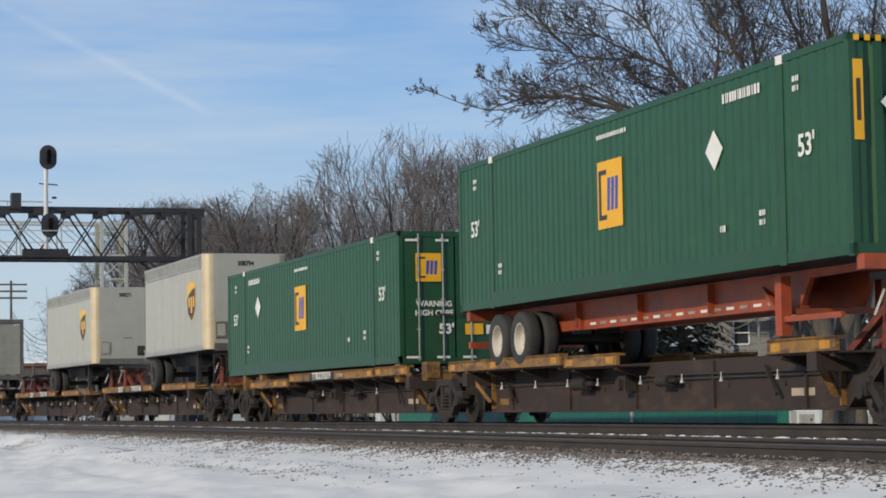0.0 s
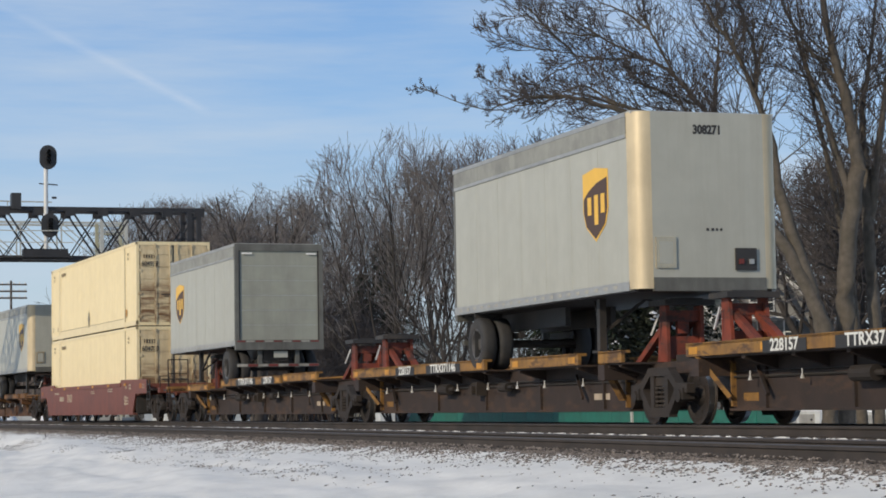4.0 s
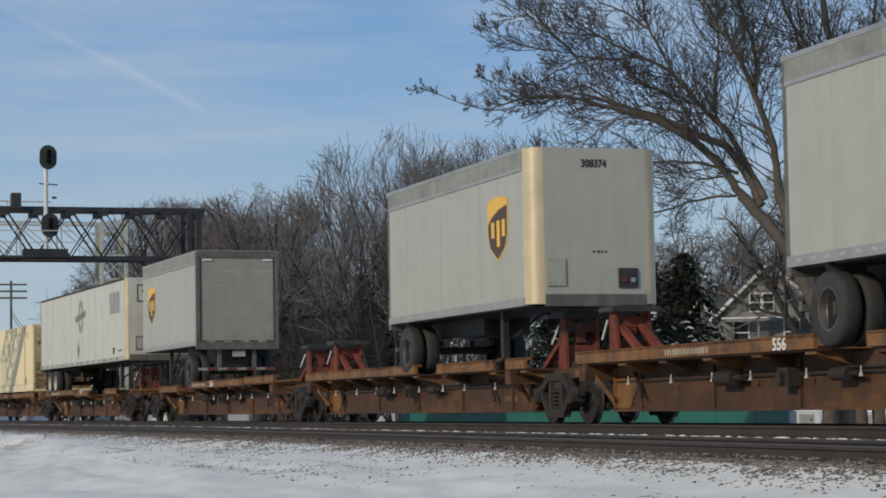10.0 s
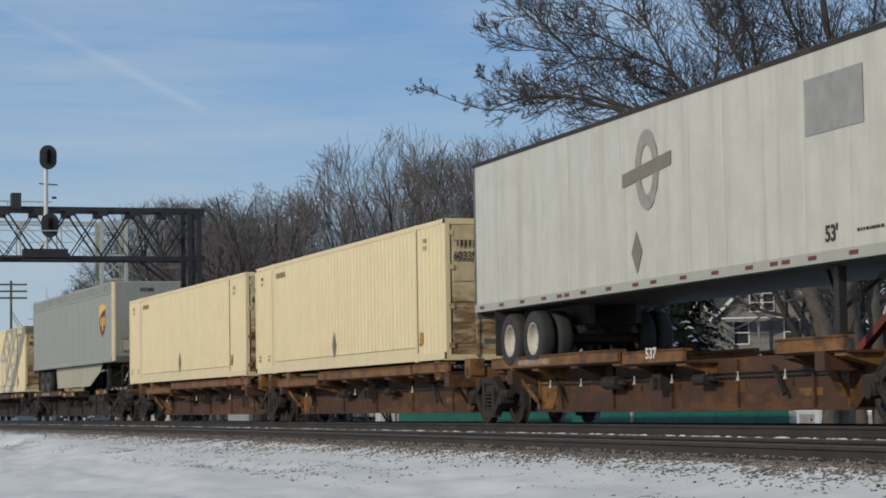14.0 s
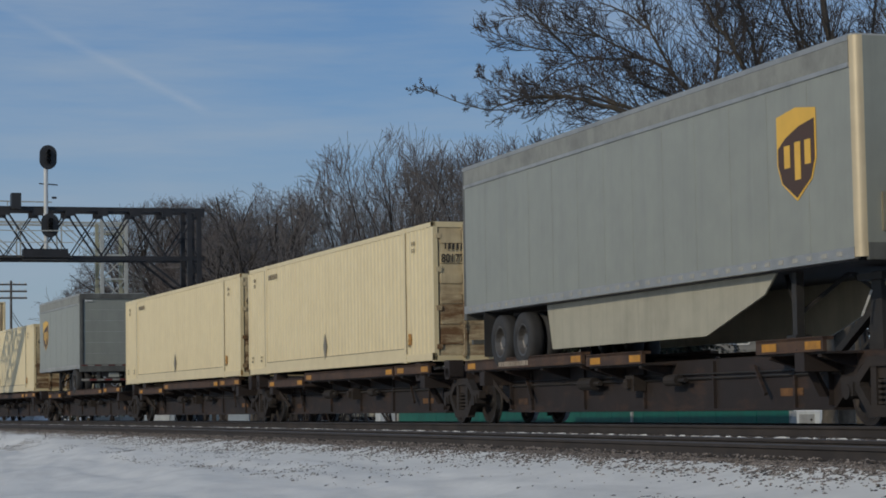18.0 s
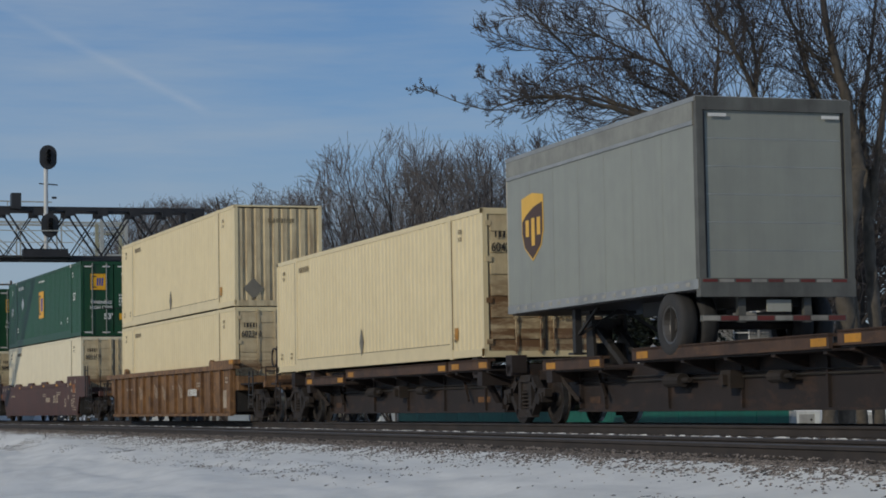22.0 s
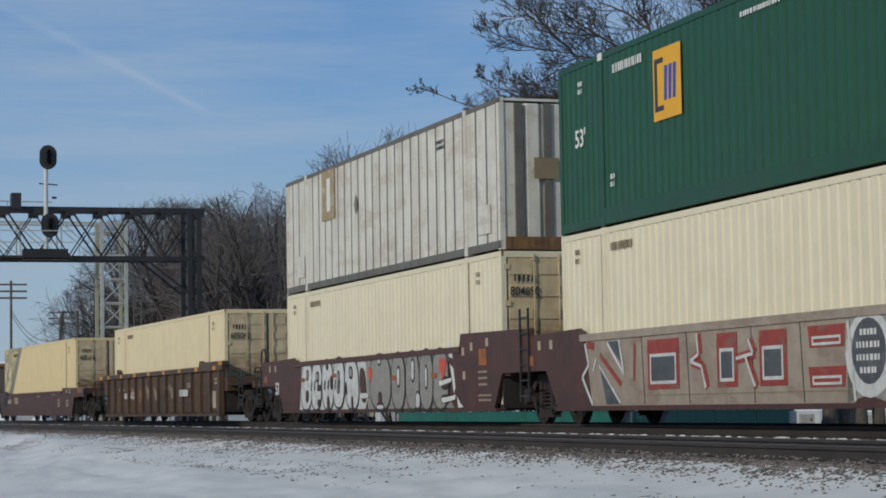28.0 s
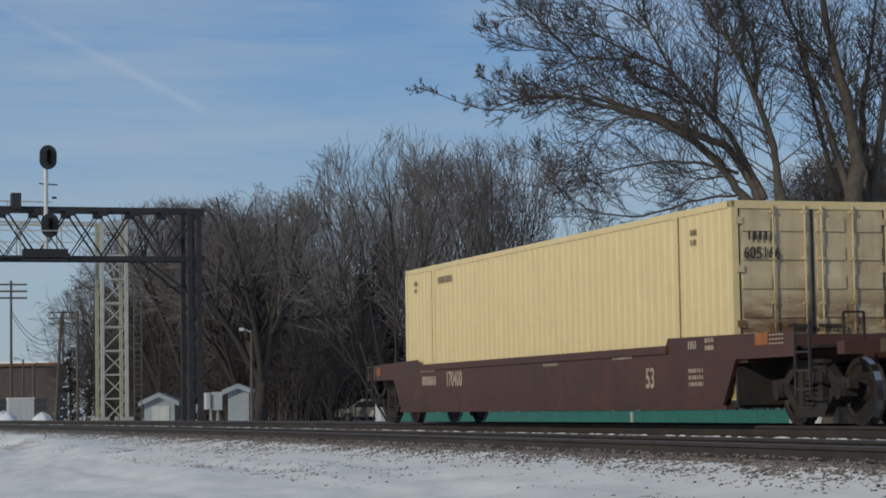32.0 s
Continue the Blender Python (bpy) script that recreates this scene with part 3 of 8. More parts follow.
def mark_cream(root, doors_lead, number, low_number=True):
    b = M["ink_brown"]
    y = SIGN_Y
    # dark joints where the lifting posts and the deep bottom rail meet the sheet
    for x in (-POST - 0.1, POST + 0.1):
        part("joint", boxes((x - 0.012, x + 0.012, y - 0.001, y + 0.03, 0.2, C_HIGH - 0.1)), M["ink_brown"], root)
    part("joint", boxes((-POST + 0.1, POST - 0.1, y + 0.0, y + 0.03, 0.302, 0.318)), M["ink_brown"], root)
    k = 1 if doors_lead else -1
    part("placard", flat_shape([(0, -0.32), (0.16, 0), (0, 0.32), (-0.16, 0)]), M["placard"], root, "faded grey diamond placard", at=near(-0.25, y, 0.56))
    for x, z in ((-7.3, 2.5), (6.75, 2.45)):
        bars_of_writing(root, near(x, y, z), 0.2, 0.3, 2, b)
    bars_of_writing(root, near(-5.3, y, 2.56), 0.95, 0.22, 1, b)
    for x, z in ((-7.6, 0.42), (-6.6, 0.42), (6.4, 0.42)):
        bars_of_writing(root, near(x, y, z), 0.16, 0.2, 2, b)
    part("sticker", flat_shape(rect(0.2, 0.24)), M["reflector"], root, "yellow data sticker", at=near(6.45, y, 0.5))
    x = HL + 0.028
    if doors_lead:
        bars_of_writing(root, fore(x, -0.83, 2.38), 0.44, 0.2, 1, M["ink_black"])
        words(number, 0.25, M["ink_black"], root, fore(x, -0.83, 2.12), 0.002, wide=0.8)
        bars_of_writing(root, fore(x, 0.5, 0.9), 0.5, 0.4, 3, b)
    else:
        part("placard", flat_shape(DIAMOND), M["placard"], root, "faded dark diamond placard", at=fore(HL - 0.02, -0.75, 0.5))
        bars_of_writing(root, fore(HL - 0.02, 0.1, 2.45), 0.8, 0.2, 1, b)


# ---------------------------------------------------------------- running gear
R_WHEEL = 0.457


def wheelset_mesh():
    bm = bmesh.new()
    for sgn in (-1, 1):
        prof = [(0.66, 0.0), (0.66, 0.12), (0.69, 0.14), (0.69, 0.36), (0.665, 0.40), (0.665, 0.485), (0.70, R_WHEEL + 0.005),
                (0.79, R_WHEEL - 0.003), (0.79, 0.395), (0.75, 0.36), (0.73, 0.16), (0.79, 0.13), (0.79, 0.0)]
        lathe_y(bm, [(sgn * y, r) for y, r in prof], 22)
        for a in range(6):
            c, s_ = math.cos(a * math.pi / 3), math.sin(a * math.pi / 3)
            tube(bm, (0.26 * c, sgn * 0.72, 0.26 * s_), (0.26 * c, sgn * 0.745, 0.26 * s_), 0.035, n=6)
    tube(bm, (0, -0.98, 0), (0, 0.98, 0), 0.075, n=10)
    me = mesh_of(bm, "wheelset", M["wheel"])
    me.materials.append(M["tread"])
    for f in me.polygons:
        if math.hypot(f.center.x, f.center.z) > 0.445 and abs(f.center.y) > 0.7:
            f.material_index = 1
    return me


def truck_meshes():
    side = bmesh.new()
    # frame built as bars so that its windows are open
    for p, q, w in (((-1.12, 0.57), (-0.62, 0.60), 0.14), ((-0.70, 0.60), (-0.36, 0.84), 0.13), ((-0.42, 0.84), (0.42, 0.84), 0.13),
                    ((0.36, 0.84), (0.70, 0.60), 0.13), ((0.62, 0.60), (1.12, 0.57), 0.14), ((-0.74, 0.56), (-0.36, 0.20), 0.13),
                    ((-0.42, 0.20), (0.42, 0.20), 0.15), ((0.36, 0.20), (0.74, 0.56), 0.13), ((-0.28, 0.20), (-0.28, 0.84), 0.11), ((0.28, 0.20), (0.28, 0.84), 0.11)):
        bar(side, (p[0], 0, p[1]), (q[0], 0, q[1]), 0.14, w)
    for x in (-0.89, 0.89):
        box(side, x - 0.14, x + 0.14, -0.1, 0.1, 0.40, 0.58)
        tube(side, (x, -0.13, R_WHEEL), (x, 0.12, R_WHEEL), 0.1, n=12)
    springs = bmesh.new()
    for x in (-0.14, 0.0, 0.14):
        for k in range(5):
            tube(springs, (x, 0, 0.29 + k * 0.07), (x, 0, 0.325 + k * 0.07), 0.06, n=8)
    bolster = boxes((-0.24, 0.24, -1.02, 1.02, 0.62, 0.80), (-0.35, 0.35, -0.4, 0.4, 0.78, 0.88), (-0.5, 0.5, -0.6, -0.52, 0.55, 0.63), (-0.5, 0.5, 0.52, 0.6, 0.55, 0.63))
    return mesh_of(side, "side_frame", M["truck"]), mesh_of(springs, "spring", M["truck"]), mesh_of(bolster, "truck", M["truck"])


MESH_WHEELSET = wheelset_mesh()
MESH_SIDE, MESH_SPRING, MESH_BOLSTER = truck_meshes()


def truck(parent, x):
    """A two-axle bogie under a wagon; its wheelsets turn."""
    t = part("truck", MESH_BOLSTER, None, parent, "sooty cast-steel two-axle bogie", at=pose(x, 0, 0))
    for sgn in (-1, 1):
        part("side_frame", MESH_SIDE, None, t, at=pose(0, sgn * 1.0, 0))
        tagged(part("spring_nest", MESH_SPRING, None, t, at=pose(0, sgn * 1.0, 0)), kind="stuff")
    for dx in (-0.89, 0.89):
        w = part("wheelset", MESH_WHEELSET, None, t, at=pose(dx, 0, R_WHEEL))
        WHEELS.append((w, dx))
    return t


def ladder(parent, x, y, z0, z1, w=0.42, material="black", rungs=5):
    root = part("ladder", bars(((x - w / 2, y, z0), (x - w / 2, y, z1), 0.035)), M[material], parent)
    part("ladder_rail", bars(((x + w / 2, y, z0), (x + w / 2, y, z1), 0.035)), M[material], root)
    for i in range(rungs):
        z = z0 + (i + 0.4) * (z1 - z0) / rungs
        part("rung", bars(((x - w / 2, y, z), (x + w / 2, y, z), 0.028)), M[material], root)
    return root


def coupler(parent, x, d):
    bm = boxes((min(x, x + d * 0.75), max(x, x + d * 0.75), -0.1, 0.1, 0.74, 0.96), (min(x + d * 0.6, x + d * 0.9), max(x + d * 0.6, x + d * 0.9), -0.17, 0.17, 0.70, 1.0))
    return part("coupler", bm, M["truck"], parent)


def hitch(parent, x, d, material="red_hitch", top=2.02):
    """A trailer stanchion: two upright plated legs, a raked strut behind them and a top plate."""
    h = part("hitch", boxes((x - 0.05, x + 0.05, -0.28, 0.28, 1.08, 1.45), (x - 0.07, x + 0.07, -0.28, 0.28, 1.70, 1.88), (x - 0.05, x + 0.05, -0.1, 0.1, 1.5, 1.72)), M[material], parent,
             "red-brown raised trailer hitch" if material == "red_hitch" else "sooty raised trailer hitch")
    for y in (-0.31, 0.31):
        part("leg", solid([(x - d * 0.26, 1.0), (x + d * 0.14, 1.0), (x + d * 0.12, top - 0.06), (x - d * 0.14, top - 0.06)] if d > 0 else [(x + d * 0.14, 1.0), (x - d * 0.26, 1.0), (x - d * 0.14, top - 0.06), (x + d * 0.12, top - 0.06)], y - 0.03, y + 0.03), M[material], h)
    for y in (-0.2, 0.2):
        part("strut", bars(((x - d * 1.35, y, 1.02), (x - d * 0.05, y, top - 0.3), 0.11)), M[material], h)
    part("hitch_plate", boxes((x - 0.34, x + 0.34, -0.45, 0.45, top - 0.06, top + 0.03), (x - 0.2, x + 0.2, -0.3, 0.3, top + 0.03, top + 0.06)), M["black"], h)
    part("lock_handle", bars(((x, -0.42, top - 0.2), (x - d * 0.05, -0.55, top - 0.55), 0.03)), M["hook"], h)
    return h


def spine_car(front, rear, look_of, load, lead_coupler, tail_coupler, spare_hitch=0, number=""):
    """One platform of an articulated spine wagon between two bogie centres (metres along the train at the start).
    load: 'nose_lead', 'nose_tail' (a short trailer), 'long' (a long trailer), 'box' (a container)."""
    mid, half = (front + rear) / 2, (front - rear) / 2
    edge, beam, sill = {"yellow": ("yellow", "yellow", "sill"), "rusty": ("rusty", "rusty", "sill_rust"), "dark": ("rust_brown", "brown", "brown")}[look_of]
    words_of = {"yellow": "yellow-painted", "rusty": "rust-orange", "dark": "soot-brown"}[look_of]
    root = tagged(new("spine_wagon"), words_of + " skeletal spine wagon platform on the far track", "rail wagon", "platforms of the train")
    a = half - 1.75
    out = [(-half - 0.5, 1.0), (half + 0.5, 1.0), (half + 0.5, 0.82), (a + 0.55, 0.82), (a - 0.25, 0.25), (-a + 0.25, 0.25), (-a - 0.55, 0.82), (-half - 0.5, 0.82)]
    part("centre_sill", solid(out, -0.68, 0.68), M[sill], root, "deep box centre sill")
    for d in (-1,) if look_of == "rusty" else ():
        end = [(d * (a - 1.5), 0.96), (d * (half - 0.1), 0.96), (d * (half - 0.1), 0.84), (d * (a + 0.7), 0.80), (d * (a + 0.2), 0.6), (d * (a - 0.2), 0.27), (d * (a - 0.9), 0.27)]
        for y0 in (-0.705, 0.685):
            part("sill_end_plate", solid(end if d > 0 else end[::-1], y0, y0 + 0.02), M[beam], root, "worn painted end plate of the sill")
    part("sill_flange", boxes((-a + 0.2, a - 0.2, -0.74, 0.74, 0.215, 0.25), (-half, half, -0.52, 0.52, 0.985, 1.02)), M[sill], root)
    if load == "box":
        spans = [(-half + 1.6, -3.2, 0.93), (-3.0, 4.4, 1.04), (4.55, 6.9, 1.05)]
    elif load == "long":
        spans = [(-half + 0.9, -half + 7.2, 1.04), (-half + 7.4, -half + 9.8, 0.98), (half - 3.2, half - 1.2, 1.0)]
    elif load == "nose_lead":
        spans = [(-half + 1.6, 1.55, 1.04), (3.0, 6.4, 1.02), (half - 2.0, half - 1.0, 1.02)]
    else:
        spans = [(-half + 1.6, -half + 4.4, 0.95), (-2.85, 3.85, 1.03), (4.1, half - 1.6, 1.06)]
    for x0, x1, z in spans:
        for sgn in (-1, 1):
            y = sgn * 1.28
            bm = boxes((x0, x1, min(y, y - sgn * 0.06), max(y, y - sgn * 0.06), z, z + 0.19),
                       (x0, x1, min(y, y - sgn * 0.16), max(y, y - sgn * 0.16), z + 0.155, z + 0.20))
            ap = part("side_apron", bm, M[edge], root)
            if sgn < 0 and x1 - x0 > 1.5:
                for xx in () if look_of == "rusty" else (x0 + 0.2, x1 - 0.5) if look_of == "dark" else (x0 + 0.12, x1 - 0.45) if x1 - x0 < 4 else (x0 + 0.12, x0 + 2.6, x1 - 0.45):
                    part("reflector", boxes((xx, xx + (0.44 if look_of == "dark" else 0.3), y - 0.006, y, z + 0.03, z + 0.14)), M["reflector"], ap)
        part("deck_plate", boxes((x0, x1, -1.22, 1.22, z - 0.03, z)), M[sill], root)
        n = max(2, int((x1 - x0) / 1.3))
        for i in range(n):
            xb = x0 + 0.25 + (x1 - x0 - 0.5) * i / (n - 1)
            for sgn in (-1, 1):
                bm = bmesh.new()
                ys = (sgn * 0.68, sgn * 1.2)
                v = [bm.verts.new((xb + dx, yy, zz)) for dx in ((-0.16, 0.16) if look_of == "rusty" else (-0.06, 0.06)) for yy, zz in ((ys[0], z - 0.03), (ys[1], z - 0.03), (ys[1], z - 0.07), (ys[0], z - 0.22))]
                bm.faces.new(v[:4])
                bm.faces.new(v[4:][::-1])
                for q in range(4):
                    bm.faces.new((v[q], v[4 + q], v[4 + (q + 1) % 4], v[(q + 1) % 4]))
                part("bracket", bm, M[beam if look_of == "rusty" and i % 2 else sill], root)
    # sloped stake and cross beams
    for x in (-half + 1.9, half - 1.9):
        part("cross_beam", boxes((x - 0.14, x + 0.14, -1.27, 1.27, 0.74, 1.0)), M[sill], root)
        for sgn in (-1, 1):
            part("stake", bars(((x, sgn * 1.24, 1.06), (x + (0.2 if x < 0 else -0.2), sgn * 0.8, 0.42), 0.13, 0.07)), M[beam if sgn < 0 else sill], root)
    if load == "box":
        for x in (-POST - 1.9, -POST, POST, POST + 1.9):
            if abs(x) > half + 0.3:
                continue
            for sgn in (-1, 1):
                part("pedestal", boxes((x - 0.16, x + 0.16, sgn * 1.1 - 0.15, sgn * 1.1 + 0.15, 0.95, 1.285)), M[beam], root)
            part("pedestal_beam", boxes((x - 0.12, x + 0.12, -1.25, 1.25, 0.90, 1.12)), M[beam], root)
    if load in ("nose_lead", "long"):
        hitch(root, half - 1.4, 1, "black" if look_of == "dark" else "red_hitch")
    if load == "nose_tail":
        hitch(root, -half + 1.5, -1, "black" if look_of == "dark" else "red_hitch")
        hitch(root, half - 1.5, 1, "black" if look_of == "dark" else "red_hitch", 2.0)
    if spare_hitch:
        hitch(root, spare_hitch * (half - 1.0), spare_hitch, "red_hitch")
    truck_ends = []
    if lead_coupler:
        truck_ends.append((half, 1))
    truck_ends.append((-half, -1))
    for x, d in truck_ends:
        truck(root, x)
    for flag, d in ((lead_coupler, 1), (tail_coupler, -1)):
        if flag:
            xe = d * (half + 1.35)
            part("end_sill", boxes((min(d * half, xe), max(d * half, xe), -0.45, 0.45, 0.85, 1.04), (xe - 0.1, xe + 0.1, -1.3, 1.3, 0.98, 1.13)), M[edge], root)
            for sgn in (-1, 1):
                part("end_step", boxes((xe - 0.5, xe + 0.1, sgn * 0.9 - 0.4, sgn * 0.9 + 0.4, 1.0, 1.05)), M["brown"], root)
            part("handrail", bars(((xe, -1.25, 1.05), (xe, -1.25, 2.0), 0.035), ((xe, -0.6, 1.05), (xe, -0.6, 2.0), 0.035), ((xe, -1.25, 2.0), (xe, -0.6, 2.0), 0.035),
                                  ((xe, -1.25, 1.55), (xe, -0.6, 1.55), 0.03)), M["brown"], root)
            part("handrail", bars(((xe, 0.6, 1.05), (xe, 0.6, 1.9), 0.035), ((xe, 1.25, 1.05), (xe, 1.25, 1.9), 0.035), ((xe, 0.6, 1.9), (xe, 1.25, 1.9), 0.035)), M["brown"], root)
            ladder(root, xe - d * 0.25, -1.3, 0.35, 1.05, material="brown", rungs=3)
            coupler(root, xe, d)
        else:
            part("articulation", boxes((d * half - 0.45, d * half + 0.45, -0.55, 0.55, 0.84, 1.12)), M["truck"], root)
    # brake rigging along the sill: pipe, hose loops, cylinder, reservoir and valve
    bm = bmesh.new()
    tube(bm, (-a, -0.71, 0.72), (a, -0.71, 0.72), 0.02, n=6)
    tube(bm, (-a + 0.4, -0.73, 0.80), (a - 0.6, -0.73, 0.78), 0.014, n=6)
    part("brake_pipe", bm, M["black"], root)
    for x0, x1, r in ((1.3, 1.75, 0.09), (-2.4, -1.8, 0.11)):
        bm = bmesh.new()
        tube(bm, (x0, -0.86, 0.70), (x1, -0.86, 0.70), r, n=12)
        tube(bm, (x1, -0.86, 0.70), (x1 + 0.25, -0.86, 0.70), r * 0.4, n=8)
        part("brake_reservoir", bm, M["truck"], root)
    part("control_valve", boxes((-0.3, 0.05, -0.92, -0.70, 0.55, 0.82), (-0.2, -0.05, -1.0, -0.92, 0.6, 0.75)), M["truck"], root)
    for x in (-a + 1.2, a - 2.6):
        part("brake_lever", bars(((x, -0.74, 0.86), (x + 0.5, -0.82, 0.45), 0.05)), M["brown"], root)
    # chain hooks hanging in a row under the deck edge
    for i in range(8):
        x = -a + 1.3 + i * (2 * a - 3.4) / 7 + (0.12 if i % 3 else -0.1)
        if look_of == "dark" or (load == "box" and i % 3):
            continue
        bm = bmesh.new()
        tube(bm, (x, -0.86, 0.80), (x, -0.86, 0.73), 0.01, n=6)
        tube(bm, (x, -0.86, 0.73), (x, -0.86, 0.66), 0.012, 0.036, n=8)
        part("tie_down_hook", bm, M["hook"], root)
    for sgn in (-1, 1):
        for x in (-a + 0.3, a - 0.34):
            part("web_plate", boxes((x, x + 0.04, min(sgn * 0.68, sgn * 0.76), max(sgn * 0.68, sgn * 0.76), 0.28, 0.96)), M[beam], root)
        for k in range(5):
            x = -a + 1.4 + k * (2 * a - 2.8) / 4
            part("web_stiffener", boxes((x - 0.03, x + 0.03, min(sgn * 0.68, sgn * 0.73), max(sgn * 0.68, sgn * 0.73), 0.26, 0.98)), M[sill], root)
    part("data_panel", boxes((a - 1.9, a - 1.2, -0.688, -0.68, 0.42, 0.53)), M["ink_faded" if look_of == "yellow" else "rusty"], root, "faded data panel")
    part("data_panel", boxes((-a + 0.6, -a + 1.1, -0.688, -0.68, 0.36, 0.48)), M[edge], root, "worn yellow data panel")
    if number:
        big = load == "box"
        at = {"box": 0.1, "nose_lead": -1.0, "nose_tail": 0.13, "long": -3.2}[load]
        second = {"box": 1.75, "nose_lead": -3.6, "nose_tail": 2.55, "long": -5.6}[load]
        zz = 1.135 if big else 1.12
        if look_of != "yellow":
            bars_of_writing(root, near(at - 1.6, -1.288, zz), 1.6, 0.15, 1, M["ink_faded"])
            if look_of == "rusty" and load != "box":
                words(number[-3:], 0.24, M["ink_white"], root, near(0.2 if load == "nose_tail" else 0.55, -1.2915, zz), 0.005, wide=1.2)
            return carried_by_train(root, mid, 0.0)
        part("number_plate", flat_shape(rect(2.2, 0.175)), M["black"], root, "dark stencil panel", at=near(at, -1.286, zz - 0.01))
        words("TTRX" + number, 0.24, M["ink_white"], root, near(at, -1.2915, zz), 0.005, wide=1.25)
        if number == "371146":
            part("number_plate", flat_shape(rect(1.35, 0.175)), M["black"], root, "dark stencil panel", at=near(second, -1.286, zz - 0.01))
            words("228157", 0.24, M["ink_white"], root, near(second, -1.2915, zz), 0.005, wide=1.2)
        else:
            bars_of_writing(root, near(second, -1.288, zz), 0.5, 0.14, 1, M["ink_faded"])
    return carried_by_train(root, mid, 0.0)


def block_letters(root, y):
    """Two sprayed words in fat rounded letters that fill the side from sill to chord."""
    def patch(name, pts, mat, lift):
        part(name, flat_shape([(px * 0.9, pz) for px, pz in pts], 0.003), M[mat], root, at=near(0.15, y - lift, 0))

    def blob(cx, cz, rx, rz, lean=0.0, n=16, power=2.6):
        out = []
        for k in range(n):
            c, q = math.cos(2 * math.pi * k / n), math.sin(2 * math.pi * k / n)
            px, pz = rx * abs(c) ** (2 / power) * (1 if c > 0 else -1), rz * abs(q) ** (2 / power) * (1 if q > 0 else -1)
            out.append((cx + px + lean * pz, cz + pz))
        return out

    def fat(cx, w, fill, holes, lift, cz=0.9, h=0.6, lean=0.0):
        """One letter: dark rim, filled body, dark-rimmed holes and notches."""
        patch("spray_edge", blob(cx, cz, w + 0.055, h + 0.03, lean), "ink_black", lift)
        patch("spray_fill", blob(cx, cz, w - 0.01, h - 0.03, lean), fill, lift + 0.005)
        for hx, hz, hw, hh, inner in holes:
            patch("spray_edge", blob(cx + hx + lean * hz, cz + hz, hw + 0.035, hh + 0.045, lean, 10), "ink_black", lift + 0.010)
            patch("spray_gap", blob(cx + hx + lean * hz, cz + hz, hw - 0.015, hh - 0.015, lean, 10), inner, lift + 0.015)

    patch("spray_field", [(-7.0, 0.32), (-6.75, 1.42), (-0.55, 1.42), (-0.15, 0.75), (-0.6, 0.32)], "tag_white", 0.0)
    patch("spray_field", [(-0.35, 0.32), (-0.5, 1.42), (5.9, 1.46), (6.0, 1.1), (5.4, 0.95), (6.3, 0.32)], "tag_grey", 0.001)
    wh, gr, bk = "tag_white", "tag_grey", "well_brown"
    fat(-6.2, 0.58, wh, ((0.08, 0.27, 0.10, 0.10, gr), (0.1, -0.25, 0.14, 0.11, bk)), 0.010, lean=0.12)
    fat(-5.15, 0.50, wh, ((0.1, 0.22, 0.14, 0.09, gr), (0.32, -0.06, 0.2, 0.035, bk), (0.3, -0.42, 0.12, 0.05, bk)), 0.016, lean=0.1)
    fat(-4.05, 0.56, wh, ((0.02, 0.5, 0.10, 0.10, bk), (0.04, -0.45, 0.11, 0.16, bk), (0.42, 0.06, 0.12, 0.12, bk)), 0.010, lean=-0.08)
    fat(-2.95, 0.52, wh, ((0.0, 0.02, 0.12, 0.24, gr),), 0.016, cz=0.94, lean=0.05)
    fat(-1.75, 0.62, wh, ((-0.02, 0.26, 0.16, 0.11, gr), (0.0, -0.46, 0.07, 0.14, bk), (-0.5, -0.1, 0.05, 0.12, bk)), 0.010, lean=-0.12)
    patch("spray_gap", blob(-0.72, 0.86, 0.26, 0.40, -0.2), "well_brown", 0.022)
    patch("spray_edge", blob(-0.62, 0.62, 0.4, 0.06, -0.1), "tag_white", 0.024)
    fat(0.75, 0.88, gr, ((0.0, 0.5, 0.11, 0.10, wh), (-0.02, -0.36, 0.13, 0.12, bk), (-0.02, -0.54, 0.3, 0.06, wh)), 0.010, h=0.62, lean=-0.06)
    fat(2.25, 0.52, gr, ((0.05, 0.1, 0.12, 0.20, wh),), 0.016, h=0.62)
    fat(3.35, 0.50, gr, ((0.05, 0.22, 0.13, 0.22, wh), (0.42, -0.42, 0.16, 0.17, wh)), 0.010, h=0.62)
    fat(4.4, 0.48, gr, ((0.02, 0.06, 0.09, 0.22, wh),), 0.016, h=0.63)
    fat(5.4, 0.56, gr, ((0.36, -0.08, 0.26, 0.10, bk), (0.36, -0.4, 0.28, 0.05, wh)), 0.010, h=0.62)
    patch("spray_edge", [(5.35, 0.86), (6.25, 0.92), (6.2, 0.84), (5.4, 0.76)], "ink_white", 0.028)
    patch("spray_edge", [(5.5, 0.5), (6.5, 0.58), (6.45, 0.48), (5.6, 0.42)], "ink_white", 0.028)
    for pts in ([(6.05, 1.2), (6.3, 1.1), (6.42, 0.72), (6.3, 0.6), (6.2, 0.9)], [(6.5, 0.55), (6.75, 0.4), (6.95, 0.33), (6.6, 0.32)], [(5.95, 1.62), (6.2, 1.56), (6.25, 1.3), (6.0, 1.34)]):
        patch("spray_run", pts, "ink_white", 0.005)
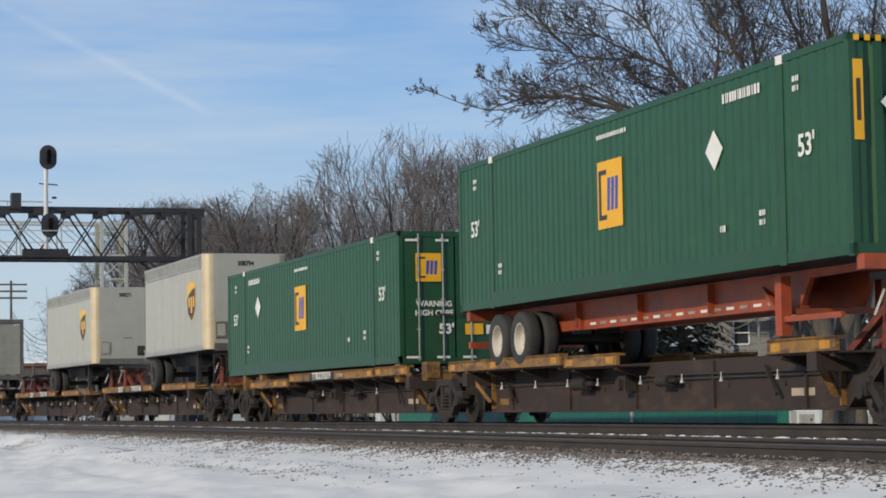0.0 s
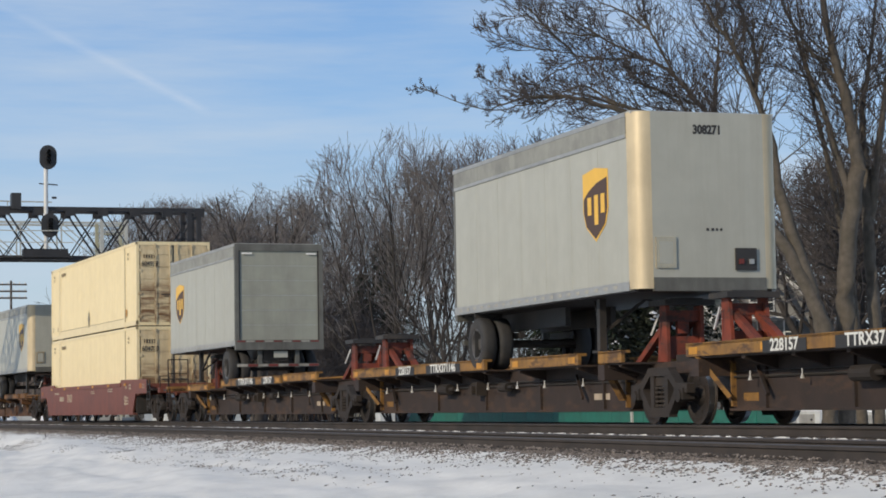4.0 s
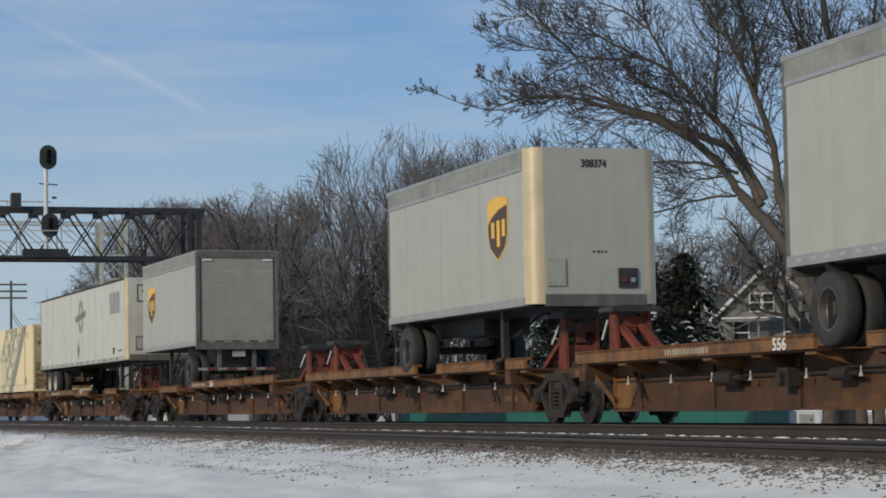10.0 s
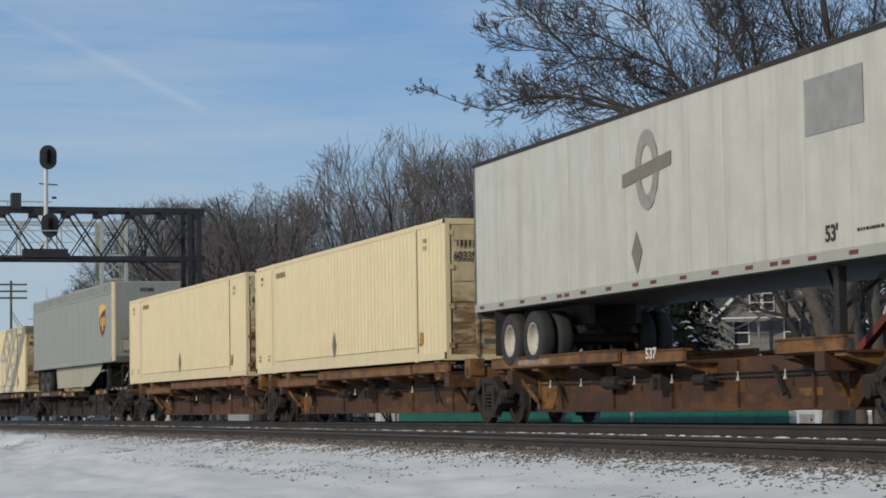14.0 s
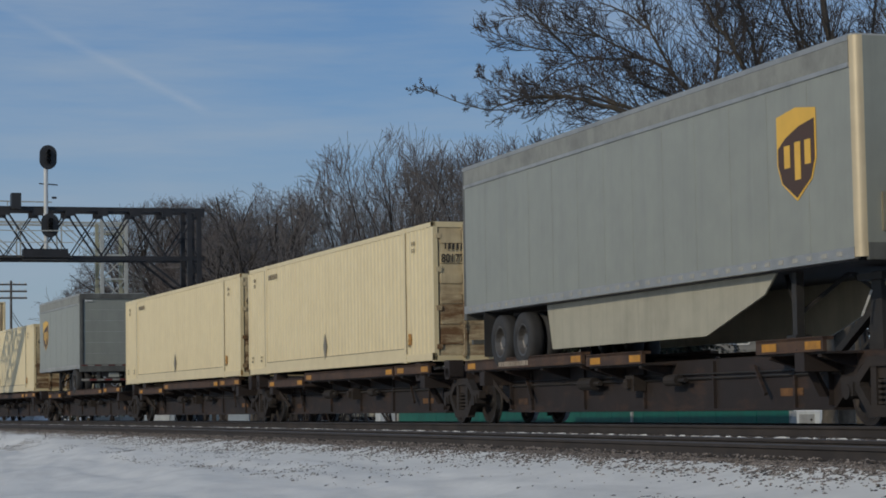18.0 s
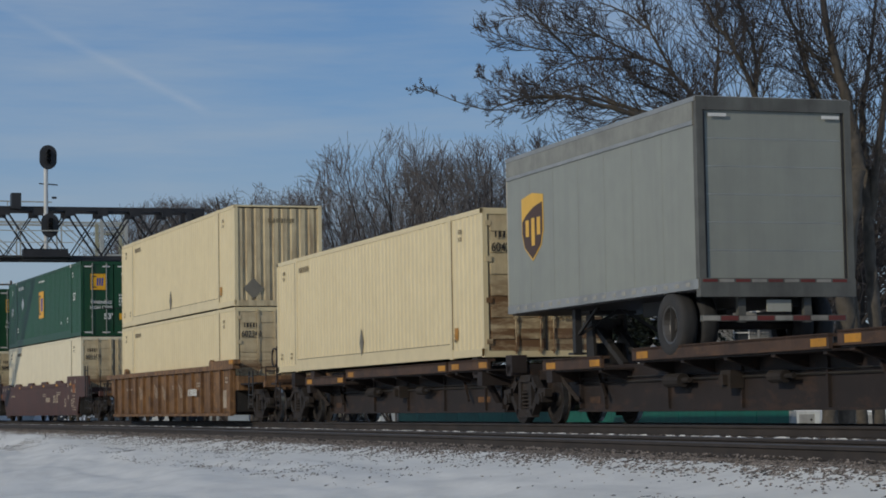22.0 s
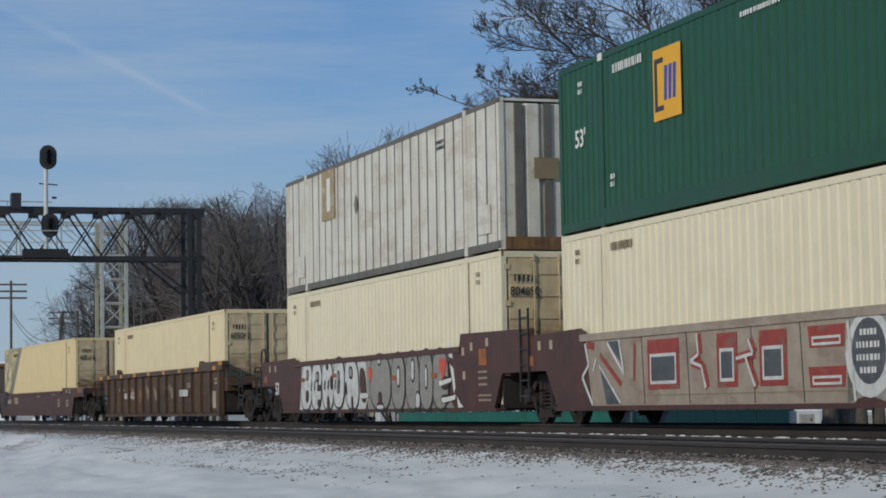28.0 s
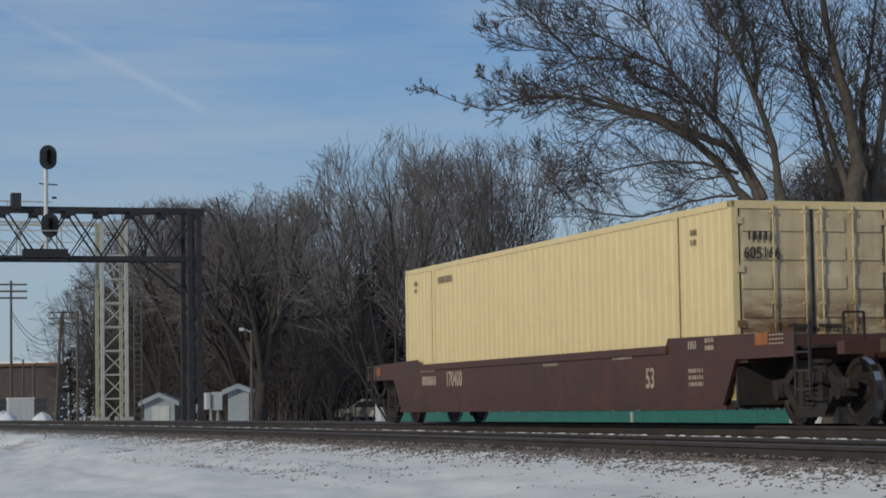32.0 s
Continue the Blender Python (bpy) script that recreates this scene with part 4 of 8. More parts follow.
    for hx, hz, k in ((-0.05, 1.12, 0.17), (5.62, 1.16, 0.24)):
        patch("spray_heart", [(hx, hz - 1.3 * k), (hx + k, hz), (hx + 0.9 * k, hz + 0.5 * k), (hx + 0.45 * k, hz + 0.75 * k), (hx, hz + 0.45 * k), (hx - 0.45 * k, hz + 0.75 * k), (hx - 0.9 * k, hz + 0.5 * k), (hx - k, hz)], "tag_heart", 0.030)
    for x, z in ((-6.55, 1.06), (-3.35, 1.12), (1.95, 0.98), (5.0, 0.98)):
        patch("reflector", rect(0.4, 0.1, x, z), "orange_sign", 0.032)
    for k in range(9):
        x = -5.7 + k * 0.34
        patch("spray_tag", [(x, 0.78 + 0.03 * (k % 3)), (x + 0.07, 0.78), (x + 0.16, 1.0 + 0.04 * (k % 2)), (x + 0.08, 1.02)], "ink_black", 0.034)


def tan_lettering(root, y):
    """Sprayed lettering on a tan ground: boxes with red rims, white inlines and slate fills."""
    def patch(name, pts, mat, lift):
        part(name, flat_shape(pts, 0.003), M[mat], root, at=near(0, y - lift, 0))

    def rim(x0, x1, z0, z1, w, mat, lift):
        for a, b, c, d in ((x0, x1, z0, z0 + w), (x0, x1, z1 - w, z1), (x0, x0 + w, z0 + w, z1 - w), (x1 - w, x1, z0 + w, z1 - w)):
            patch("spray_line", [(a, c), (b, c), (b, d), (a, d)], mat, lift)

    def line(p, q, w, mat, lift):
        d = Vector((q[0] - p[0], q[1] - p[1])).normalized() * (w / 2)
        patch("spray_line", [(p[0] + d.y, p[1] - d.x), (q[0] + d.y, q[1] - d.x), (q[0] - d.y, q[1] + d.x), (p[0] - d.y, p[1] + d.x)], mat, lift)

    patch("spray_field", [(-6.35, 0.32), (2.75, 0.31), (2.6, 1.42), (-6.6, 1.42)], "tag_tan", 0.0)
    for x0, x1, z0, z1 in ((-3.93, -2.72, 0.56, 1.33), (-1.36, -0.68, 0.56, 1.34), (0.04, 0.88, 0.56, 1.33)):
        patch("spray_fill", [(x0 + 0.1, z0 + 0.08), (x1 - 0.1, z0 + 0.08), (x1 - 0.1, z1 - 0.2), (x0 + 0.1, z1 - 0.2)], "tag_slate", 0.006)
        rim(x0, x1, z0, z1, 0.12, "tag_red", 0.009)
        patch("spray_line", [(x0, z1 - 0.24), (x1, z1 - 0.22), (x1, z1 - 0.1), (x0, z1 - 0.1)], "tag_red", 0.012)
        rim(x0 + 0.1, x1 - 0.1, z0 + 0.08, z1 - 0.22, 0.05, "tag_white", 0.016)
    for z0, z1 in ((1.04, 1.33), (0.52, 0.79)):
        patch("spray_line", [(1.55, z0), (2.5, z0), (2.55, z1), (1.5, z1)], "tag_red", 0.006)
        rim(1.62, 2.42, z0 + 0.03, z0 + 0.15, 0.035, "tag_white", 0.011)
    # the first letter, with a long raked stroke
    patch("spray_fill", [(-5.95, 0.92), (-5.7, 0.34), (-5.1, 0.34)], "tag_slate", 0.006)
    patch("spray_fill", [(-5.6, 1.36), (-5.1, 1.36), (-5.05, 1.02)], "tag_slate", 0.006)
    for p, q, w in (((-5.95, 1.16), (-5.05, 0.66), 0.09), ((-6.5, 1.34), (-6.2, 1.30), 0.12), ((-4.45, 1.3), (-4.5, 0.7), 0.07)):
        line(p, q, w, "tag_red", 0.010)
    for p, q, w in (((-6.6, 1.36), (-6.45, 1.0), 0.07), ((-6.45, 1.0), (-6.75, 0.8), 0.06), ((-6.75, 0.8), (-6.3, 0.34), 0.07), ((-6.1, 1.1), (-6.25, 0.9), 0.05), ((-5.97, 0.98), (-5.08, 0.36), 0.05),
                    ((-5.6, 1.34), (-4.9, 0.82), 0.06), ((-5.1, 1.38), (-4.9, 0.8), 0.06), ((2.62, 1.36), (2.78, 0.33), 0.06)):
        line(p, q, w, "tag_white", 0.014)
    for pts in ([(-2.0, 1.36), (-1.95, 1.06), (-2.25, 0.96), (-1.85, 0.88), (-1.7, 0.56)], [(-0.66, 0.96), (-0.1, 1.02), (-0.25, 1.22)], [(-0.35, 0.98), (-0.2, 0.76), (-0.05, 0.56)]):
        for p, q in zip(pts, pts[1:]):
            line(p, q, 0.15, "tag_red", 0.010)
            line((p[0] - 0.06, p[1]), (q[0] - 0.06, q[1]), 0.05, "tag_white", 0.014)
    for x in (-4.15, -2.42, -0.2, 1.3):
        line((x - 0.03, 1.40), (x + 0.06, 0.33), 0.025, "ink_black", 0.004)
    line((-4.1, 0.47), (2.7, 0.47), 0.015, "ink_brown", 0.004)


def ring_shape(r0, r1, n=24):
    bm = bmesh.new()
    a = [bm.verts.new((r0 * 0.8 * math.cos(i * 2 * math.pi / n), r0 * 1.25 * math.sin(i * 2 * math.pi / n), 0.005)) for i in range(n)]
    b = [bm.verts.new((r1 * math.cos(i * 2 * math.pi / n), r1 * 1.4 * math.sin(i * 2 * math.pi / n), 0.005)) for i in range(n)]
    for i in range(n):
        j = (i + 1) % n
        bm.faces.new((a[i], a[j], b[j], b[i]))
    return bm


def well_car(front, rear, box_lead, box_tail, look_of, lead_coupler, tail_coupler, paint="well_red", number="", graffiti=None, at_x=-4.0, tall=False, low=False):
    """A well wagon between two bogie centres; the box sits between box_lead and box_tail."""
    mid, half = (front + rear) / 2, (front - rear) / 2
    b0, b1 = box_tail - mid - 0.12, box_lead - mid + 0.12
    ribbed = look_of == "ribbed"
    label = {"well_red": "oxide-red smooth-sided well wagon", "well_brown": "dark oxide-brown well wagon", "well_rust": "rust-yellow ribbed well wagon",
             "well_dark": "dark brown ribbed well wagon with yellow reflectors"}[paint] + (" covered in graffiti" if graffiti else "")
    root = tagged(new("well_wagon"), label + " on the far track", "rail wagon", "platforms of the train")
    mat = M[paint]
    zt = (1.50 if tall else 1.20 if low else 1.33) if not ribbed else 1.52
    up = 0.27 if tall else 0.13
    y = 1.42
    for sgn in (-1, 1):
        ya, yb = sgn * y, sgn * (y - 0.05)
        y0, y1 = min(ya, yb), max(ya, yb)
        if ribbed:
            out = [(b0 - 0.4, 0.22), (b1 + 0.1, 0.22), (b1 + 0.1, zt), (b0 - 1.2, zt), (b0 - 1.2, 0.95), (b0 - 0.7, 0.9)]
        else:
            out = [(b0 + 0.1, 0.30), (b1 - 0.3, 0.30), (b1 + 0.15, 0.95), (half + 0.25, 0.95), (half + 0.25, zt + up - 0.04), (b1 - 2.2, zt + up), (b1 - 2.3, zt),
                   (b0 + 1.5, zt), (b0 + 1.2, zt + 0.13), (-half - 0.2, zt + 0.08), (-half - 0.2, 0.95), (b0 - 0.45, 0.95)]
        sd = part("side_wall", solid(out, y0, y1), mat, root)
        part("side_sill", boxes((b0, b1 - 0.2, min(ya, sgn * (y - 0.16)) , max(ya, sgn * (y - 0.16)), 0.24, 0.30)), mat, root)
        part("top_chord", boxes((b0 + 1.3, b1 - 2.2, min(sgn * (y + 0.035), sgn * (y - 0.12)), max(sgn * (y + 0.035), sgn * (y - 0.12)), zt - 0.10, zt + 0.02)), M["tag_tan"] if graffiti == "letters" and sgn < 0 else mat, root) if not ribbed else \
            part("top_chord", boxes((b0 - 1.6, b1 + 0.4, min(sgn * (y + 0.1), sgn * (y - 0.1)), max(sgn * (y + 0.1), sgn * (y - 0.1)), zt - 0.02, zt + 0.12)), mat, root)
        if ribbed:
            n = 15
            for i in range(n):
                x = b0 - 0.2 + (b1 - b0 + 0.2) * i / (n - 1)
                part("rib", boxes((x - 0.035, x + 0.035, min(ya, sgn * (y + 0.09)), max(ya, sgn * (y + 0.09)), 0.26, zt - 0.02)), mat, sd)
            part("bottom_chord", boxes((b0 - 0.4, b1 + 0.1, min(ya, sgn * (y + 0.11)), max(ya, sgn * (y + 0.11)), 0.18, 0.26)), mat, root)
            for x in (b0 + 1.3, b1 - 2.6):
                bm = bmesh.new()
                tube(bm, (x, sgn * (y + 0.02), zt + 0.14), (x, sgn * (y - 0.1), zt + 0.14), 0.16, n=12)
                part("container_guide", bm, mat, root)
            part("raised_end", boxes((b1 - 2.3, b1 + 0.5, min(sgn * (y + 0.1), sgn * (y - 0.1)), max(sgn * (y + 0.1), sgn * (y - 0.1)), zt + 0.12, zt + 0.24)), mat, root)
            if paint == "well_dark":
                for i in range(8):
                    x = b0 + 0.1 + i * (b1 - b0 - 0.6) / 7
                    part("reflector", boxes((x - 0.18, x + 0.18, min(sgn * (y + 0.1), sgn * (y + 0.108)), max(sgn * (y + 0.1), sgn * (y + 0.108)), zt - 0.01, zt + 0.11)), M["reflector"], root)
                part("reflector", boxes((b0 - 1.55, b0 - 1.0, min(sgn * (y + 0.1), sgn * (y + 0.108)), max(sgn * (y + 0.1), sgn * (y + 0.108)), zt - 0.01, zt + 0.11)), M["reflector"], root)
            part("reflector", boxes((b1 + 0.0, b1 + 0.42, min(sgn * (y + 0.1), sgn * (y + 0.108)), max(sgn * (y + 0.1), sgn * (y + 0.108)), zt + 0.12, zt + 0.24)), M["reflector"], root)
        else:
            for i in range(0 if low or graffiti in ("letters", "words") else 6):
                x = b0 + 1.0 + i * (b1 - b0 - 2.4) / 5
                yy = sgn * (y + 0.038)
                part("reflector", boxes((x - 0.16, x + 0.16, min(yy, yy + sgn * 0.006), max(yy, yy + sgn * 0.006), zt - 0.09, zt - 0.005)), M["reflector"], root)
            if graffiti == "bumps":
                for i in range(4):
                    x = b0 + 3.0 + i * 3.1
                    part("guide_hump", solid([(x - 0.7, zt), (x - 0.45, zt + 0.13), (x + 0.45, zt + 0.13), (x + 0.7, zt)], min(ya, sgn * (y - 0.1)), max(ya, sgn * (y - 0.1))), mat, root)
    for x0, x1, d in ((b1 + 0.02, half + 0.9, 1), (-half - 0.9, b0 - 0.02, -1)):
        part("end_platform", boxes((x0, x1, -0.55, 0.55, 0.86, 1.08), (x0 if d > 0 else x1 - 0.4, x0 + 0.4 if d > 0 else x1, -1.36, 1.36, 0.9, 1.3)), mat, root)
        xb = x0 if d > 0 else x1
        # black instead of wagon paint: the end cavity's shade put into the colour
        part("bulkhead", boxes((xb - 0.05 if d < 0 else xb, xb if d < 0 else xb + 0.05, -1.36, 1.36, 0.3, 0.9)), M["black"], root)
        part("crossover_step", boxes((x0 + 0.3, x1 - 0.2, -1.3, -0.6, 1.05, 1.09)), M["brown"], root)
    part("well_floor", boxes((b0, b1, -1.3, 1.3, 0.26, 0.368)), M["black"], root)
    truck(root, -half)
    if lead_coupler:
        truck(root, half)
    for flag, d in ((lead_coupler, 1), (tail_coupler, -1)):
        if flag:
            xe = d * (half + 1.25)
            part("end_sill", boxes((xe - 0.1, xe + 0.1, -1.25, 1.25, 0.95, 1.12), (min(d * half, xe), max(d * half, xe), -0.4, 0.4, 0.8, 1.0)), mat, root)
            for yy in (-1.2, 0.9):
                part("grab_iron", bars(((xe, yy, 1.1), (xe, yy, 1.5), 0.03), ((xe, yy + 0.3, 1.1), (xe, yy + 0.3, 1.5), 0.03), ((xe, yy, 1.5), (xe, yy + 0.3, 1.5), 0.03)), M["brown"], root)
            ladder(root, d * (half + 0.5), -1.42, 0.4, 1.4, material="black", rungs=4)
            coupler(root, xe, d)
            if d > 0 and look_of != "plain":
                bm = bmesh.new()
                lathe_y(bm, [(-0.918, 0.235), (-0.882, 0.235), (-0.882, 0.268), (-0.918, 0.268), (-0.918, 0.235)], 24)
                bmesh.ops.translate(bm, verts=bm.verts, vec=(xe - 0.2, 0, 1.75))
                part("brake_wheel", bm, M["black"], root)
    # stencilled data
    ink = M["ink_faded"]
    yy = -(y + 0.004)
    if not graffiti or graffiti == "bumps":
        if number:
            gap = (b1 - b0 + 0.2) / 14
            bay = b0 - 0.2 + (math.floor((at_x - b0 + 0.2) / gap) + 0.5) * gap
            words(number, 0.3 if ribbed else 0.42, M["ink_white"] if ribbed else ink, root, near(bay if ribbed else at_x, yy, 0.88), 0.006, wide=0.9 if ribbed else 0.8)
            bars_of_writing(root, near(bay - gap if ribbed else at_x - 1.6, yy, 0.88), 0.6 if ribbed else 0.95, 0.3, 1, M["ink_white"] if ribbed else ink)
        words("53", 0.44, ink, root, near(b1 - (1.5 if paint == "well_red" else 2.9 if low else 2.6), yy, 0.72 if not ribbed else 0.92), 0.008, wide=0.8)
        for x, z, w, h, r in ((b0 + 2.0, 1.1, 0.9, 0.12, 1), (b1 - 4.0, 1.12, 0.8, 0.16, 2), (b1 - 1.3, 1.2, 0.3, 0.2, 1), (b1 - 0.7, 1.2, 0.3, 0.22, 2), (1.0, 1.08, 0.7, 0.14, 2), (b1 - 1.2, 0.72, 0.5, 0.3, 3)):
            bars_of_writing(root, near(x, yy, z), w, h, r, ink)
        if ribbed:
            for k, (bay_no, z, mat) in enumerate(((3, 0.95, "ink_faded"), (4, 0.86, "yellow"), (5, 0.98, "ink_faded"), (6, 0.92, "ink_faded"), (8, 0.95, "ink_faded"))):
                xb = b0 - 0.2 + (b1 - b0 + 0.2) * (bay_no + 0.5) / 14
                if mat == "yellow":
                    part("paint_patch", flat_shape(rect(0.42, 0.42)), M[mat], root, "worn yellow paint patch", at=near(xb, yy, z))
                    continue
                for q in range(3):
                    part("spray_tag", flat_shape([(q * 0.16 - 0.3, 0.22 - 0.05 * q), (q * 0.16 - 0.26, 0.24 - 0.05 * q), (q * 0.16 - 0.12 + 0.04 * k, -0.2), (q * 0.16 - 0.17 + 0.04 * k, -0.22)]), M[mat], root, at=near(xb, yy, z))
            bars_of_writing(root, near(3.8, yy - 0.095, 0.89), 1.15, 0.34, 1, M["ink_white"])
            part("data_panel", flat_shape(rect(0.4, 0.5)), M["ink_faded"], root, "white data panel", at=near(b1 - 0.9, yy, 0.66))
    if graffiti == "words":
        words("53", 0.44, M["ink_white"], root, near(-half + 1.47, yy, 0.86), 0.012, wide=0.85)
        block_letters(root, yy)
    if graffiti == "letters":
        tan_lettering(root, yy)
        part("spray_field", flat_shape([(-0.75, -0.52), (-0.2, -0.42), (0.3, -0.52), (0.75, 0.0), (1.1, 0.3), (1.0, 0.6), (-0.7, 0.6)], 0.003), M["tag_grey"], root, at=near(3.3, yy, 0.83))
        part("spray_badge", flat_shape([(0.62 * math.cos(k * math.pi / 10), 0.55 * math.sin(k * math.pi / 10)) for k in range(20)], 0.003), M["tag_white"], root, "grey and white sprayed round badge", at=near(3.15, yy - 0.004, 0.92))
        part("spray_badge_core", flat_shape([(0.44 * math.cos(k * math.pi / 10), 0.42 * math.sin(k * math.pi / 10)) for k in range(20)], 0.003), M["tag_slate"], root, at=near(3.15, yy - 0.008, 0.96))
        for z, w in ((1.2, 0.42), (1.04, 0.62), (0.88, 0.62), (0.72, 0.46)):
            bars_of_writing(root, near(3.15, yy - 0.012, z), w, 0.13, 1, M["ink_white"])
        part("spray_run", flat_shape([(0.0, 0.4), (0.12, 0.38), (0.3, -0.5), (0.22, -0.52)], 0.003), M["ink_white"], root, at=near(4.2, yy - 0.004, 0.85))
        part("spray_spot", flat_shape([(-0.14, -0.2), (0.16, -0.22), (0.2, 0.2), (-0.1, 0.24)], 0.003), M["tag_blue"], root, at=near(4.55, yy - 0.004, 0.55))
    if not ribbed:
        if tall:
            ladder(root, half - 0.05, -1.45, 0.4, 2.1, material="black", rungs=6)
            part("placard", flat_shape(rect(0.44, 0.32)), M["orange_sign"], root, "faded orange square placard", at=near(b1 - 0.9, yy, 1.28))
            for z, h in ((1.0, 0.07), (0.88, 0.07), (0.76, 0.07), (0.55, 0.06), (0.46, 0.06)):
                bars_of_writing(root, near(b1 - 0.9 + 0.12 * (z < 0.6), yy, z), 0.5 if z > 0.6 else 0.75, h, 1, ink)
            for x, z in ((b1 - 2.05, 1.42), (b1 - 1.55, 1.5), (b1 - 0.65, 1.56), (b1 - 2.0, 0.95), (-half + 0.7, 1.4), (-half + 1.3, 1.4)):
                part("stencil", flat_shape(rect(0.14, 0.16)), ink, root, at=near(x, yy, z))
        else:
            part("reflector", boxes((half - 0.9, half - 0.5, yy - 0.006, yy, 1.13, 1.30)), M["orange_sign"], root)
            for z in (1.26, 1.2, 1.14):
                bars_of_writing(root, near(half - 0.25, yy, z), 0.42, 0.035, 1, ink)
        part("reflector", boxes((-half + 0.1, -half + 0.4, yy - 0.006, yy, 1.05, 1.22)), M["orange_sign"], root)
    return carried_by_train(root, mid, 0.0)


# ---------------------------------------------------------------- trailers
def shield(root, m, size=1.0):
    """A brown shield with a gold cap and three plain gold shapes."""
    pts = [(-0.36, 0.55), (0, 0.62), (0.36, 0.55), (0.36, -0.1), (0.28, -0.36), (0.0, -0.62), (-0.28, -0.36), (-0.36, -0.1)]
    sh = part("shield_logo", flat_shape([(x * size * 1.55, y * size) for x, y in pts], 0.005), M["shield_gold"], root, "brown and gold shield emblem", at=m)
    k = 0.93
    low = [(-0.36 * k, 0.12), (-0.2, 0.24), (0.05, 0.36), (0.36 * k, 0.42), (0.36 * k, -0.1), (0.28 * k, -0.35), (0.0, -0.62 * k), (-0.28 * k, -0.35), (-0.36 * k, -0.1)]
    bm = flat_shape([(x * size * 1.55, y * size) for x, y in low], 0.004)
    bmesh.ops.translate(bm, verts=bm.verts, vec=(0, 0, 0.005))
    part("shield_field", bm, M["shield_brown"], sh)
    for x, y0, y1 in ((-0.17, -0.16, 0.14), (0.03, -0.34, 0.16), (0.22, -0.16, 0.16)):
        part("shield_bar", boxes(((x - 0.055) * size * 1.5, (x + 0.055) * size * 1.5, y0 * size, y1 * size, 0.009, 0.013)), M["shield_gold"], sh)


def road_wheel_mesh():
    tyre = bmesh.new()
    lathe_y(tyre, [(-0.13, 0.30), (-0.14, 0.36), (-0.14, 0.46), (-0.11, 0.50), (-0.04, 0.508), (0.04, 0.508), (0.11, 0.50), (0.14, 0.46), (0.14, 0.36), (0.13, 0.30)], 24)
    rim = bmesh.new()
    lathe_y(rim, [(-0.10, 0.31), (-0.125, 0.30), (-0.12, 0.27), (-0.03, 0.24), (0.03, 0.2), (0.03, 0.12), (-0.06, 0.11), (-0.06, 0.0)], 20)
    for i in range(8):
        a = i * math.pi / 4
        tube(rim, (0.16 * math.cos(a), 0.03, 0.16 * math.sin(a)), (0.16 * math.cos(a), -0.02, 0.16 * math.sin(a)), 0.018, n=6)
    t, r = mesh_of(tyre, "tyre", M["rubber"], True), mesh_of(rim, "rim", M["rim_steel"])
    w = r.copy()
    w.materials[0] = M["rim_white"]
    return t, r, w


MESH_TYRE, MESH_RIM, MESH_RIM_W = road_wheel_mesh()


def road_wheels(root, x, white=False):
    for sgn in (-1, 1):
        for y in (1.15, 0.81):
            w = part("tyre", MESH_TYRE, None, root, at=pose(x, sgn * y, 0.508, 0, 0, 180 if sgn > 0 else 0))
            part("rim", MESH_RIM_W if white else MESH_RIM, None, w)
    bm = bmesh.new()
    tube(bm, (x, -1.1, 0.508), (x, 1.1, 0.508), 0.08, n=8)
    box(bm, x - 0.5, x + 0.5, -0.55, -0.45, 0.6, 0.72)
    box(bm, x - 0.5, x + 0.5, 0.45, 0.55, 0.6, 0.72)
    part("axle", bm, M["black"], root)


STRIPS = {}
M["tape_pale"] = shader("aged_white_tape", (0.50, 0.48, 0.41), 0.5, vary=0.2, dirt=GRIME, dirt_amount=0.4, dirt_scale=3.0)
M["strip_white"] = shader("worn_white_tape", (0.34, 0.32, 0.28), 0.5, vary=0.2, dirt=GRIME, dirt_amount=0.6)
M["strip_red"] = shader("worn_red_tape", (0.16, 0.03, 0.022), 0.5, vary=0.2, dirt=GRIME, dirt_amount=0.6)


